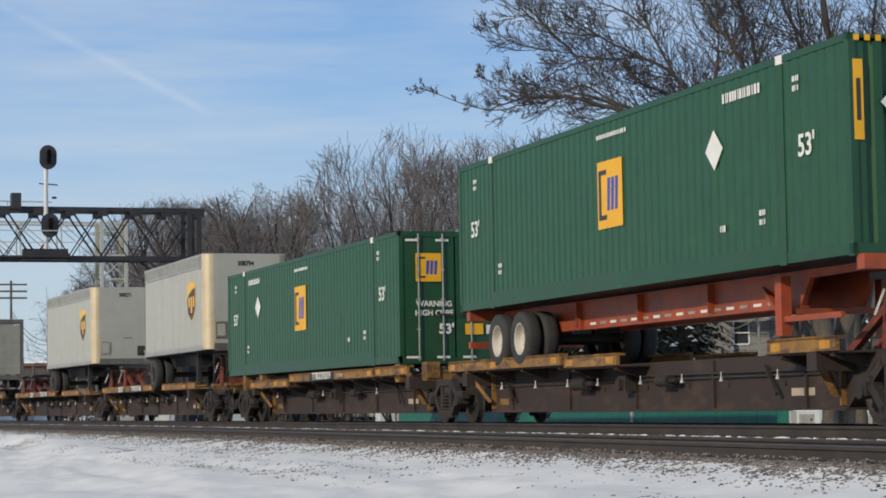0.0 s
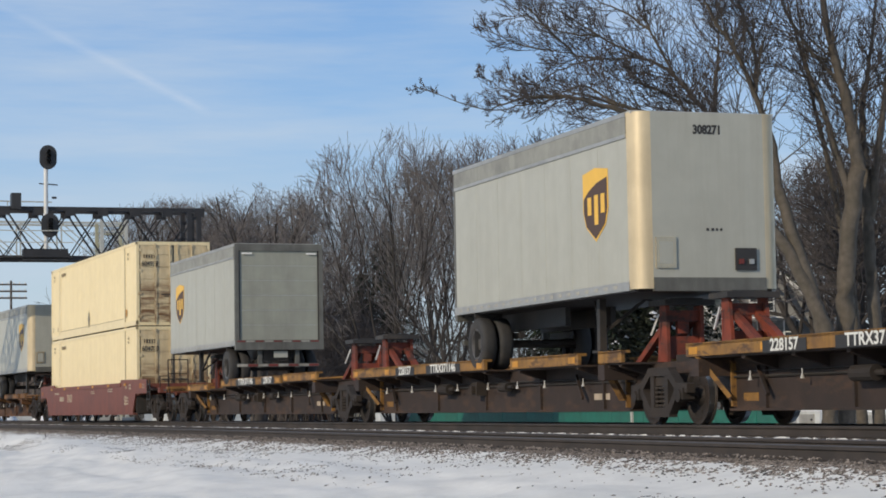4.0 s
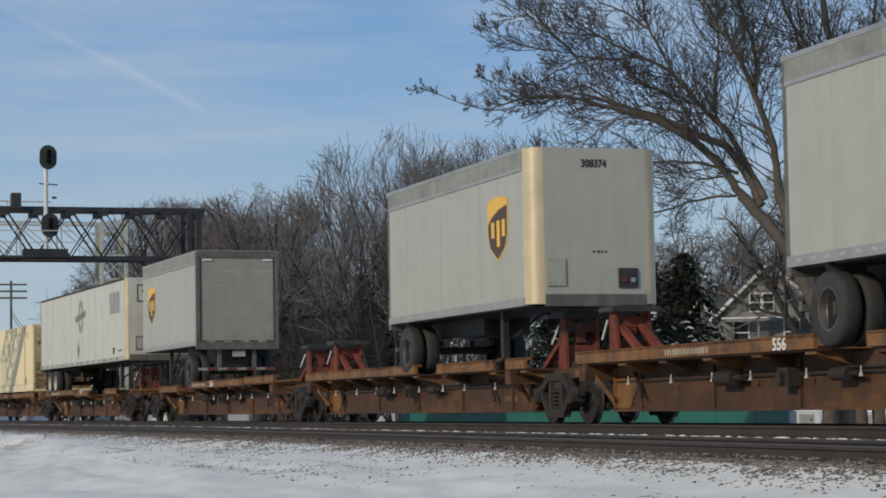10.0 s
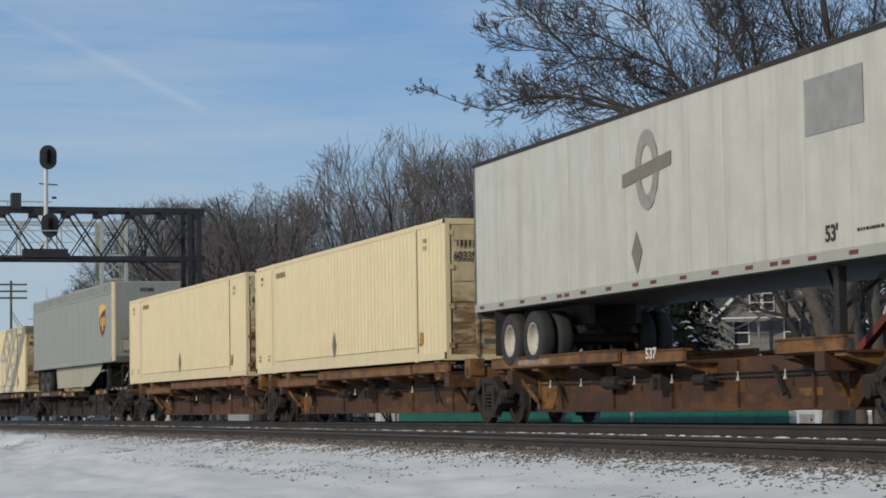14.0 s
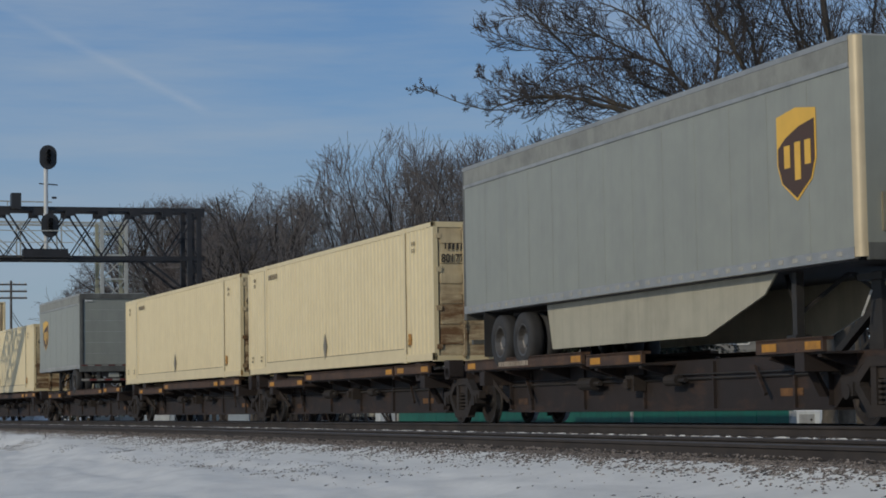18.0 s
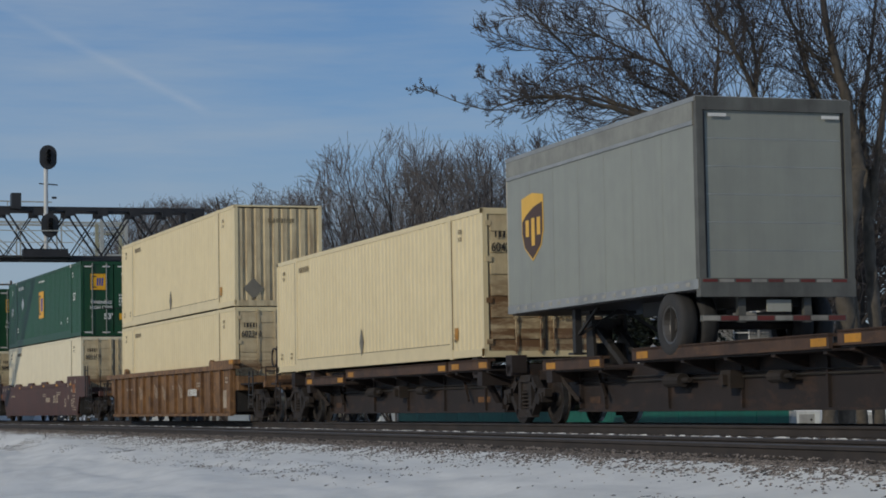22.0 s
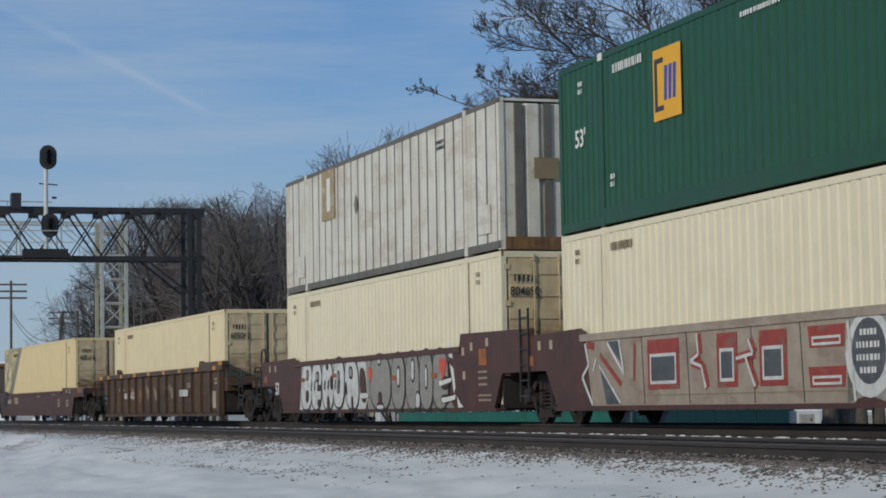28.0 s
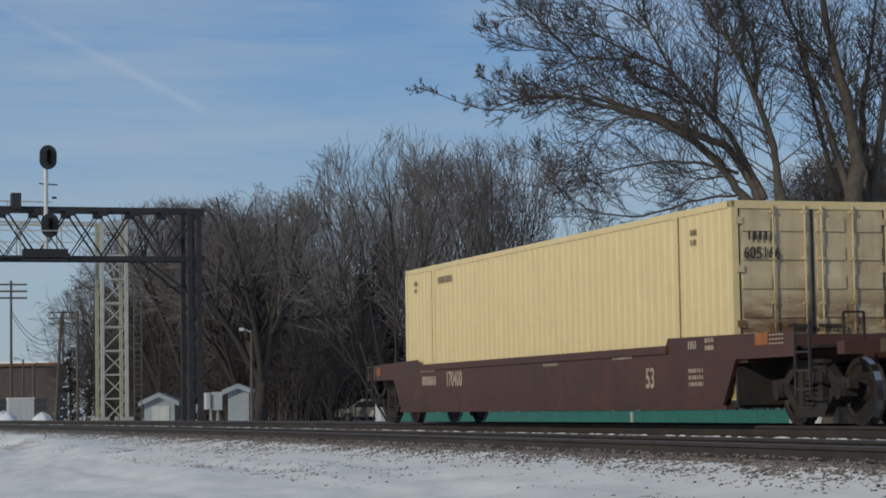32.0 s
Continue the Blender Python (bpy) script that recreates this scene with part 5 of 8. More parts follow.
def trailer(length, style, axles, zb=1.12, zt=4.02, number="", skirt=False):
    """A dry-van semitrailer on its wheels, nose towards +x, base at the tyres."""
    skin = {"pale": "trailer", "grey": "trailer_grey", "white": "trailer_white"}[style]
    words_of = {"pale": "pale grey parcel semitrailer", "grey": "dull grey parcel semitrailer", "white": "white long-haul semitrailer with faded grey lettering"}[style]
    root = tagged(new("semitrailer"), words_of + " chained on a spine wagon", "trailer", "semitrailers on the train")
    h, w = length / 2, 1.295
    nose = 0.14 if style == "white" else 0.3 if length < 12 else 0.13
    for sgn in (-1, 1):
        y = sgn * w
        bm = boxes((-h + 0.1, h - nose, min(y, y - sgn * 0.03), max(y, y - sgn * 0.03), zb + 0.14, zt - 0.02))
        sd = part("side_wall", bm, M[skin], root)
        n = int(length / 1.22)
        for i in range(1, n):
            x = -h + 0.1 + (length - nose - 0.1) * i / n
            ys = sgn * (w + (0.003 if style != "white" else 0.008))
            part("seam_strip", boxes((x - 0.02, x + 0.02, min(y, ys), max(y, ys), zb + 0.15, zt - 0.45 if style != "white" else zt - 0.1)), M[skin], sd)
        if style != "white":
            yt = sgn * (w + 0.022)
            part("upper_band", boxes((-h + 0.08, h - nose, min(y, yt), max(y, yt), zt - 0.42, zt - 0.36)), M["alu"], sd)
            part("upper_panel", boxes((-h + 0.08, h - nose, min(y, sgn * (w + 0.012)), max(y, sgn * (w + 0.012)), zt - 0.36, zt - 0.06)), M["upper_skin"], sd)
        part("top_rail", boxes((-h, h - nose, min(y, sgn * (w + 0.02)), max(y, sgn * (w + 0.02)), zt - 0.07, zt + 0.0)), M["alu" if style != "white" else "brown"], root)
        part("bottom_rail", boxes((-h, h - nose * 0.9, min(y + sgn * 0.012, y - sgn * 0.08), max(y + sgn * 0.012, y - sgn * 0.08), zb, zb + 0.15)), M["trailer" if style == "white" else "alu"], root)
        x = -h + 0.3
        while x < h - nose - 0.2:
            yy = sgn * (w + 0.014)
            key = "white" if style == "white" else "pale"
            if key not in STRIPS:
                STRIPS[key] = mesh_of(boxes((0, 0.14 if style != "white" else 0.24, -0.003, 0.003, 0.0, 0.06)), "reflective_strip", M["strip_red" if style == "white" else "tape_pale"])
            if not (style == "white" and int(x * 7.3) % 4 == 0):
                part("reflective_strip", STRIPS[key], None, root, at=pose(x, yy, zb + 0.05))
            x += 0.42 if style != "white" else (0.36 if int((x + 20) * 1.7) % 2 else 0.78)
        # rounded nose corner
        bm = bmesh.new()
        k = 7
        cx, cy = h - nose, sgn * (w - nose)
        ring = [(cx + nose * math.sin(a), cy + sgn * nose * math.cos(a)) for a in [i * math.pi / 2 / k for i in range(k + 1)]]
        lo = [bm.verts.new((x, y2, zb + 0.02)) for x, y2 in ring]
        hi = [bm.verts.new((x, y2, zt - 0.01)) for x, y2 in ring]
        for i in range(k):
            bm.faces.new((lo[i], lo[i + 1], hi[i + 1], hi[i]))
        part("nose_corner", bm, M["nose_cream"], root, "dull cream metal nose corner", smooth=True)
        if style != "white":
            shield(root, near(h - 1.65, -(w + 0.004), zb + 1.52) if sgn < 0 else far(h - 1.65, w + 0.004, zb + 1.52), 1.03 if length > 12 else 1.0)
    part("roof", boxes((-h + 0.02, h - nose * 0.5, -w + 0.02, w - 0.02, zt - 0.03, zt + 0.015)), M["roof"], root)
    part("nose_wall", boxes((h - 0.03, h, -w + nose, w - nose, zb + 0.02, zt - 0.02)), M[skin], root)
    part("nose_sill", boxes((h - 0.05, h + 0.02, -w + nose, w - nose, zb - 0.02, zb + 0.2)), M["frame_grey"], root)
    part("document_box", boxes((h, h + 0.03, -0.95, -0.60, zb + 0.35, zb + 0.85)), M["steel"], root)
    part("document_lid", boxes((h + 0.03, h + 0.034, -0.90, -0.66, zb + 0.42, zb + 0.78)), M["trailer"], root)
    part("coupling_panel", boxes((h, h + 0.04, 0.45, 0.82, zb + 0.32, zb + 0.68)), M["black"], root)
    part("glad_hand", boxes((h + 0.04, h + 0.07, 0.5, 0.58, zb + 0.42, zb + 0.5)), M["strip_red"], root)
    part("glad_hand", boxes((h + 0.04, h + 0.07, 0.68, 0.76, zb + 0.42, zb + 0.5)), M["alu"], root)
    if number:
        words(number, 0.2, M["ink_black"], root, fore(h + 0.004, 0.0, zt - 0.3), 0.008, wide=0.85)
    bars_of_writing(root, fore(h + 0.004, 0.1, zb + 0.98), 0.3, 0.07, 1, M["ink_black"])
    if style == "white":
        lg = part("ring_logo", ring_shape(0.32, 0.46), M["tag_grey"], root, "faded grey ring emblem with a bar", at=near(0.29, -(w + 0.01), zb + 1.87))
        part("ring_bar", flat_shape([(-1.0, -0.2), (0.95, -0.02), (0.95, 0.2), (-1.0, 0.02)], 0.007), M["placard"], lg)
        part("placard", flat_shape([(0, -0.34), (0.22, 0), (0, 0.34), (-0.22, 0)]), M["placard"], root, "dark diamond placard", at=near(-0.18, -(w + 0.01), zb + 0.59))
        part("sign_panel", flat_shape([(-0.8, -0.36), (0.8, -0.36), (0.8, 0.4), (-0.8, 0.4)]), M["grey_groove"], root, "grey rectangular sign panel", at=near(6.5, -(w + 0.01), zb + 2.08))
        fr = part("nose_sign", flat_shape(rect(1.35, 0.62)), M["logo_navy"], root, "black framed sign", at=fore(h + 0.004, -0.2, zb + 2.35))
        bm = flat_shape(rect(1.25, 0.52), 0.003)
        bmesh.ops.translate(bm, verts=bm.verts, vec=(0, 0, 0.004))
        part("sign_face", bm, M["trailer_white"], fr)
        bars_of_writing(root, fore(h + 0.012, -0.2, zb + 2.42), 1.0, 0.2, 1, M["ink_black"])
        bars_of_writing(root, fore(h + 0.012, -0.2, zb + 2.2), 0.8, 0.07, 1, M["ink_black"])
        words("53'", 0.3, M["ink_black"], root, near(6.35, -(w + 0.01), zb + 0.36), 0.008)
        bars_of_writing(root, near(7.4, -(w + 0.01), zb + 0.36), 0.7, 0.07, 1, M["ink_black"])
    # rear frame and roll-up door
    part("rear_frame", boxes((-h - 0.03, -h + 0.1, -w, -w + 0.11, zb, zt), (-h - 0.03, -h + 0.1, w - 0.11, w, zb, zt), (-h - 0.03, -h + 0.1, -w + 0.11, w - 0.11, zt - 0.2, zt)), M["frame_grey"], root)
    part("rear_sill", boxes((-h - 0.05, -h + 0.1, -w, w, zb - 0.12, zb + 0.16)), M["frame_grey"], root)
    dr = part("rear_door", boxes((-h + 0.02, -h + 0.06, -w + 0.11, w - 0.11, zb + 0.16, zt - 0.2)), M["trailer_door" if style != "grey" else "trailer_grey"], root)
    for i in range(1, 6):
        z = zb + 0.16 + (zt - zb - 0.36) * i / 6
        part("door_joint", boxes((-h + 0.017, -h + 0.02, -w + 0.11, w - 0.11, z - 0.006, z + 0.006)), M["alu"], dr)
    for i in range(9):
        yy = -w + 0.15 + i * 0.27
        part("sill_strip", boxes((-h - 0.055, -h - 0.05, yy, yy + 0.24, zb + 0.1, zb + 0.145)), M["strip_white" if i % 2 else "strip_red"], root)
    for sgn in (-1, 1):
        part("corner_mark", boxes((-h - 0.034, -h - 0.03, min(sgn * 0.8, sgn * 1.1), max(sgn * 0.8, sgn * 1.1), zt - 0.3, zt - 0.25)), M["refl_white"], root)
        part("bumper_post", boxes((-h + 0.1, -h + 0.2, sgn * 0.55 - 0.06, sgn * 0.55 + 0.06, 0.5, zb)), M["frame_grey"], root)
        part("mud_flap", boxes((-h + 1.1, -h + 1.12, min(sgn * 0.7, sgn * 1.28), max(sgn * 0.7, sgn * 1.28), 0.25, zb)), M["rubber"], root)
    bp = part("bumper", boxes((-h + 0.1, -h + 0.2, -1.2, 1.2, 0.52, 0.61)), M["frame_grey"], root)
    for i in range(8):
        yy = -1.18 + i * 0.3
        part("bumper_strip", boxes((-h + 0.094, -h + 0.1, yy, yy + 0.28, 0.53, 0.6)), M["strip_white" if i % 2 else "strip_red"], bp)
    for sgn in (-1, 1):
        part("door_seal", boxes((-h - 0.002, -h + 0.02, sgn * (w - 0.13) - 0.02, sgn * (w - 0.13) + 0.02, zb + 0.16, zt - 0.2)), M["rubber"], dr)
    part("data_plate", boxes((-h + 0.06, -h + 0.1, -0.25, 0.15, zb - 0.34, zb - 0.16)), M["trailer"], root)
    # underside
    part("floor_frame", boxes((-h + 0.1, h - 0.2, -w + 0.1, w - 0.1, zb - 0.02, zb + 0.1), (-h + 0.3, -h + 4.0, -0.5, -0.4, 0.75, zb), (-h + 0.3, -h + 4.0, 0.4, 0.5, 0.75, zb)), M["black"], root)
    xl = h - 2.6
    for sgn in (-1, 1):
        bm = boxes((xl - 0.07, xl + 0.07, sgn * 0.85 - 0.06, sgn * 0.85 + 0.06, 0.22, zb), (xl - 0.14, xl + 0.14, sgn * 0.85 - 0.12, sgn * 0.85 + 0.12, 0.18, 0.22))
        leg = part("landing_leg", bm, M["black"], root)
        part("brace", bars(((xl, sgn * 0.85, 0.5), (xl - 0.65, sgn * 0.7, zb), 0.05)), M["black"], leg)
        part("brace", bars(((xl, sgn * 0.85, 0.5), (xl, 0, zb), 0.05)), M["black"], leg)
    for x in axles:
        road_wheels(root, -h + x, style == "white")
    if skirt:
        for sgn in (-1, 1):
            out = [(-h + axles[-1] + 0.75, zb), (xl - 0.2, zb), (xl - 0.6, zb - 0.3), (xl - 2.6, zb - 0.82), (-h + axles[-1] + 1.0, zb - 0.82)]
            part("side_skirt", solid(out, sgn * 1.05 - 0.015, sgn * 1.05 + 0.015), M["skirt"], root, "pale plastic side fairing")
    return root


def chassis(length):
    """An orange container chassis, nose towards +x, base at the tyres."""
    root = tagged(new("container_chassis"), "orange steel container chassis standing on a spine wagon", "trailer")
    h = length / 2
    for sgn in (-1, 1):
        y = sgn * 0.48
        part("main_beam", solid([(-h + 0.2, 1.14), (h - 0.2, 1.14), (h - 0.2, 1.05), (h - 2.9, 1.02), (h - 3.2, 0.64), (-h + 4.6, 0.64), (-h + 3.9, 0.82), (-h + 0.2, 0.82)], y - 0.04, y + 0.04), M["orange"], root)
        part("beam_flange", boxes((-h + 4.6, h - 3.2, y - 0.09, y + 0.09, 0.615, 0.64)), M["orange"], root)
        for x in (-h + 4.4, -h + 7.2, -h + 10.0):
            part("gusset", boxes((x - 0.012, x + 0.012, min(y, y + sgn * 0.16), max(y, y + sgn * 0.16), 0.66, 1.12)), M["orange"], root)
    for x in (-h + 0.1, h - 0.12):
        part("bolster_beam", boxes((x - 0.1, x + 0.1, -1.24, 1.24, 0.96, 1.16)), M["orange"], root)
    for x in (-h + 3, -h + 5.4, -1, 1.4, 3.6):
        part("cross_member", boxes((x - 0.05, x + 0.05, -0.5, 0.5, 0.9, 1.1)), M["orange"], root)
    part("slider_frame", boxes((-h + 1.2, -h + 4.5, -0.6, -0.52, 0.62, 0.80), (-h + 1.2, -h + 4.5, 0.52, 0.6, 0.62, 0.80)), M["orange"], root)
    for i in range(17):
        x = -h + 4.8 + i * 0.47
        part("reflective_strip", boxes((x, x + 0.26, -0.528, -0.521, 0.69, 0.735)), M["strip_white" if i % 2 else "refl_white"], root)
    part("rear_guard", boxes((-h - 0.02, -h + 0.1, -1.2, 1.2, 0.42, 0.55), (-h, -h + 0.1, -0.7, -0.6, 0.5, 1.0), (-h, -h + 0.1, 0.6, 0.7, 0.5, 1.0)), M["orange"], root)
    xl = h - 3.2
    for sgn in (-1, 1):
        bm = boxes((xl - 0.1, xl + 0.1, sgn * 0.8 - 0.08, sgn * 0.8 + 0.08, 0.2, 1.05))
        leg = part("landing_leg", bm, M["orange"], root)
        part("brace", bars(((xl, sgn * 0.8, 0.45), (xl - 1.2, sgn * 0.5, 0.95), 0.07)), M["orange"], leg)
        part("foot", boxes((xl - 0.16, xl + 0.16, sgn * 0.8 - 0.15, sgn * 0.8 + 0.15, 0.16, 0.2)), M["black"], leg)
    part("leg_tie", boxes((xl - 0.05, xl + 0.05, -0.74, 0.74, 0.52, 0.60)), M["orange"], root)
    part("gooseneck_tie", boxes((xl, h - 1.4, -0.85, -0.79, 0.40, 0.48)), M["orange"], root)
    for x in (1.9, 3.15):
        road_wheels(root, -h + x, True)
    return root


# ---------------------------------------------------------------- the train, head to tail
# spine platforms between bogie centres
spine_car(-24.1, -42.6, "yellow", "long", True, False, number="")
spine_car(-42.6, -60.2, "yellow", "box", False, True, number="370319")
spine_car(-64.5, -81.6, "yellow", "nose_lead", True, False, -1, number="371146")
spine_car(-81.6, -100.2, "yellow", "nose_lead", False, False, -1, number="371146")
spine_car(-100.2, -118.0, "yellow", "nose_tail", False, True, number="371146")
well_car(-122.1, -141.7, -123.88, -140.03, "plain", True, True, "well_red", "210430", at_x=-3.6)
spine_car(-145.3, -163.1, "rusty", "nose_lead", True, False, -1, number="370556")
spine_car(-163.1, -181.3, "rusty", "nose_lead", False, False, -1)
spine_car(-181.3, -199.0, "rusty", "nose_tail", False, True, number="370556")
spine_car(-203.2, -219.3, "rusty", "long", True, False, number="75537")
spine_car(-219.3, -236.6, "rusty", "box", False, False)
spine_car(-236.6, -253.5, "rusty", "box", False, True)
spine_car(-257.4, -274.5, "dark", "long", True, False, number="354263")
spine_car(-274.5, -291.2, "dark", "box", False, False)
spine_car(-291.2, -308.3, "dark", "box", False, False)
spine_car(-308.3, -325.5, "dark", "nose_tail", False, False)
spine_car(-325.5, -342.1, "dark", "box", False, True)
well_car(-346.2, -366.0, -347.85, -364.0, "ribbed", True, True, "well_rust", "")
well_car(-369.8, -389.2, -371.6, -387.75, "plain", True, False, "well_brown", "253135", "bumps", at_x=3.4, tall=True)
well_car(-389.2, -408.35, -390.62, -406.77, "plain", False, False, "well_brown", "", "letters", tall=True)
well_car(-408.35, -428.2, -409.95, -426.1, "plain", False, True, "well_brown", "", "words", tall=True)
well_car(-431.32, -451.12, -433.10, -449.25, "ribbed", True, True, "well_dark", "655752", at_x=-4.3)
well_car(-454.80, -474.70, -456.62, -472.77, "plain", True, True, "well_brown", "170400", at_x=-4.4, low=True)

# loads
CREAM_DOORS, CREAM_PLAIN = container("cream", True), container("cream", False)
GREEN_DOORS, GREEN_PLAIN = container("green", True), container("green", False)
WHITE_PLAIN, PALE_DOORS, DEEP_DOORS = container("white", False), container("pale", True), container("deep", True)
USED = set()


def load_container(proto, kind, doors_lead, s_lead, z, number, label, **more):
    if proto in USED:
        ob = copy_thing(proto, Matrix())
    else:
        ob = proto
    USED.add(proto)
    return tagged(ob, label, "container", "containers on the train"), kind, doors_lead, s_lead, z, number, more


LOADS = []
for proto, kind, dl, s, z, num, label, more in (
        (GREEN_PLAIN, "green", False, -24.68, 2.20, "271163", "green corrugated freight container on an orange chassis", {}),
        (GREEN_DOORS, "green", True, -44.95, 1.285, "261127", "green corrugated freight container set low on a spine wagon", {}),
        (CREAM_DOORS, "cream", True, -123.88, 3.296, "604938", "cream corrugated freight container stacked on another, rust-stained doors", {}),
        (CREAM_DOORS, "cream", True, -123.88, 0.37, "604703", "cream corrugated freight container set in a well wagon, rust-stained doors", {}),
        (CREAM_DOORS, "cream", True, -221.1, 1.285, "603352", "cream corrugated freight container on a rusty spine wagon", {}),
        (CREAM_DOORS, "cream", True, -238.35, 1.285, "602137", "cream corrugated freight container on a rusty spine wagon", {}),
        (CREAM_DOORS, "cream", True, -275.5, 1.285, "801771", "cream corrugated freight container with badly rusted doors on a spine wagon", {}),
        (CREAM_DOORS, "cream", True, -292.6, 1.285, "602302", "cream corrugated freight container on a dark spine wagon", {}),
        (CREAM_DOORS, "cream", True, -327.05, 1.285, "604238", "cream corrugated freight container with rust-stained doors on a spine wagon", {}),
        (CREAM_PLAIN, "cream", False, -347.85, 3.296, "600183", "cream corrugated freight container stacked with its blind end leading", {}),
        (CREAM_DOORS, "cream", True, -347.85, 0.37, "602341", "cream corrugated freight container set in a rusty ribbed well wagon", {}),
        (GREEN_DOORS, "green", True, -371.6, 3.296, "270956", "green corrugated freight container stacked on a cream one", {}),
        (PALE_DOORS, "cream", True, -371.6, 0.37, "601109", "cream corrugated freight container under a green one", {}),
        (GREEN_DOORS, "green", True, -390.62, 3.296, "233511", "green corrugated freight container stacked on a cream one, newer lettering", {"new_style": True}),
        (PALE_DOORS, "cream", True, -390.62, 0.37, "804518", "cream corrugated freight container under a green one in a graffiti-covered wagon", {}),
        (WHITE_PLAIN, "white", False, -409.95, 3.296, "", "white freight container with wide shade-darkened flutes stacked on a cream one", {}),
        (PALE_DOORS, "cream", True, -409.95, 0.37, "804690", "cream corrugated freight container under a white one", {}),
        (CREAM_DOORS, "cream", True, -433.10, 0.37, "605062", "single cream corrugated freight container in a dark ribbed well wagon", {}),
        (DEEP_DOORS, "cream", True, -456.62, 0.37, "605166", "single cream corrugated freight container in the last well wagon", {})):
    LOADS.append(load_container(proto, kind, dl, s, z, num, label, **more))
for ob, kind, dl, s, z, num, more in LOADS:
    if kind == "green":
        mark_green(ob, dl, num, **more)
    elif kind == "cream":
        mark_cream(ob, dl, num)
    if z > 3:
        for x in (-POST, POST):
            for sgn in (-1, 1):
                part("stacking_cone", boxes((x - 0.07, x + 0.07, sgn * (HW - 0.1) - 0.06, sgn * (HW - 0.1) + 0.06, -0.032, 0.02)), M["black"], ob)
    carried_by_train(ob, s - HL, z)

# white container's faded emblem
white_top = LOADS[15][0]
square_box = part("emblem_panel", flat_shape(rect(1.15, 1.2)), M["tan_sheet"], white_top, "faded tan emblem panel", at=near(-3.98, SIGN_Y - 0.004, 2.2))
bm = flat_shape(rect(0.3, 0.8, 0.05), 0.004)
bmesh.ops.translate(bm, verts=bm.verts, vec=(0, 0, 0.005))
part("emblem_bar", bm, M["refl_white"], square_box)
part("emblem_panel", flat_shape(rect(0.5, 0.4)), M["ink_brown"], white_top, at=fore(HL + 0.03, -0.35, 1.55))
part("placard", flat_shape([(0, -0.25), (0.14, 0), (0, 0.25), (-0.14, 0)]), M["placard"], white_top, at=near(-1.6, SIGN_Y - 0.004, 1.75))
bars_of_writing(white_top, near(4.6, SIGN_Y - 0.004, 2.4), 0.5, 0.24, 2, M["ink_black"])
for x in (7.2, -6.6):
    part("patch", boxes((x - 0.35, x + 0.35, SIGN_Y - 0.01, SIGN_Y, 0.35, 0.9)), M["white_box"], white_top, "grey repair patch")

# the first container's leading end
lead = LOADS[0][0]
part("height_sign", boxes((HL - 0.012, HL + 0.006, -1.24, -1.1, 1.5, 2.55)), M["logo_yellow"], lead, "tall orange height-warning strip")
part("height_bar", boxes((HL + 0.006, HL + 0.01, -1.2, -1.14, 1.75, 2.3)), M["ink_black"], lead)
part("placard", flat_shape(DIAMOND), M["ink_white"], lead, at=fore(HL + 0.004, -0.55, 2.0))
for k in range(4):
    part("hazard_bar", boxes((HL + 0.002, HL + 0.008, -1.22 + k * 0.16, -1.14 + k * 0.16, C_HIGH - 0.1, C_HIGH - 0.02)), M["logo_yellow"], lead)

DECK = 1.04
carried_by_train(chassis(16.1), -32.55, DECK + 0.02)
for length, style, axles, centre, turned, num, skirt, lift in (
        (8.5, "pale", (1.15,), -68.25, False, "308794", False, 0.0), (9.2, "pale", (1.2,), -86.4, False, "308271", False, 0.0), (8.7, "pale", (1.15,), -114.45, True, "", False, 0.0),
        (8.15, "pale", (1.1,), -149.25, False, "348290", False, 0.0), (8.8, "pale", (1.15,), -168.0, False, "308374", False, 0.0), (8.0, "pale", (1.15,), -195.85, True, "", False, 0.16),
        (16.6, "white", (1.9, 3.15), -210.95, False, "", False, 0.0), (16.0, "grey", (2.0, 3.25), -265.5, False, "842480", True, 0.0), (8.75, "grey", (1.15,), -321.45, True, "", False, -0.12)):
    carried_by_train(trailer(length, style, axles, zb=1.12 + lift, zt=4.02 + lift, number=num, skirt=skirt), centre, DECK, turned)


# ---------------------------------------------------------------- ground and tracks
M["ballast"] = shader("track_ballast", (0.050, 0.043, 0.038), 0.9, vary=0.45, scale=14, dirt=(0.13, 0.10, 0.08), dirt_amount=0.5, dirt_scale=6, bump=1.0, bump_scale=26)
M["stone"] = shader("ballast_stone", (0.165, 0.14, 0.122), 0.9, vary=0.3, scale=5, island=0.9)
M["rail_web"] = shader("rusty_rail_web", (0.047, 0.037, 0.031), 0.75, vary=0.25, scale=2, dirt=(0.025, 0.022, 0.02), dirt_amount=0.7, dirt_scale=1.5, bump=0.1)
M["rail_head"] = shader("worn_rail_head", (0.10, 0.09, 0.085), 0.55, metal=0.5, vary=0.15)
M["tie"] = shader("creosoted_tie", (0.06, 0.045, 0.035), 0.85, vary=0.25, scale=6, bump=0.4)


def snow_material():
    m = shader("snow", (0.83, 0.815, 0.775), 0.7, vary=0.04, scale=0.5, dirt=(0.5, 0.48, 0.45), dirt_amount=0.3, dirt_scale=0.9, bump=0.5, bump_scale=7)
    return m


M["snow"] = snow_material()


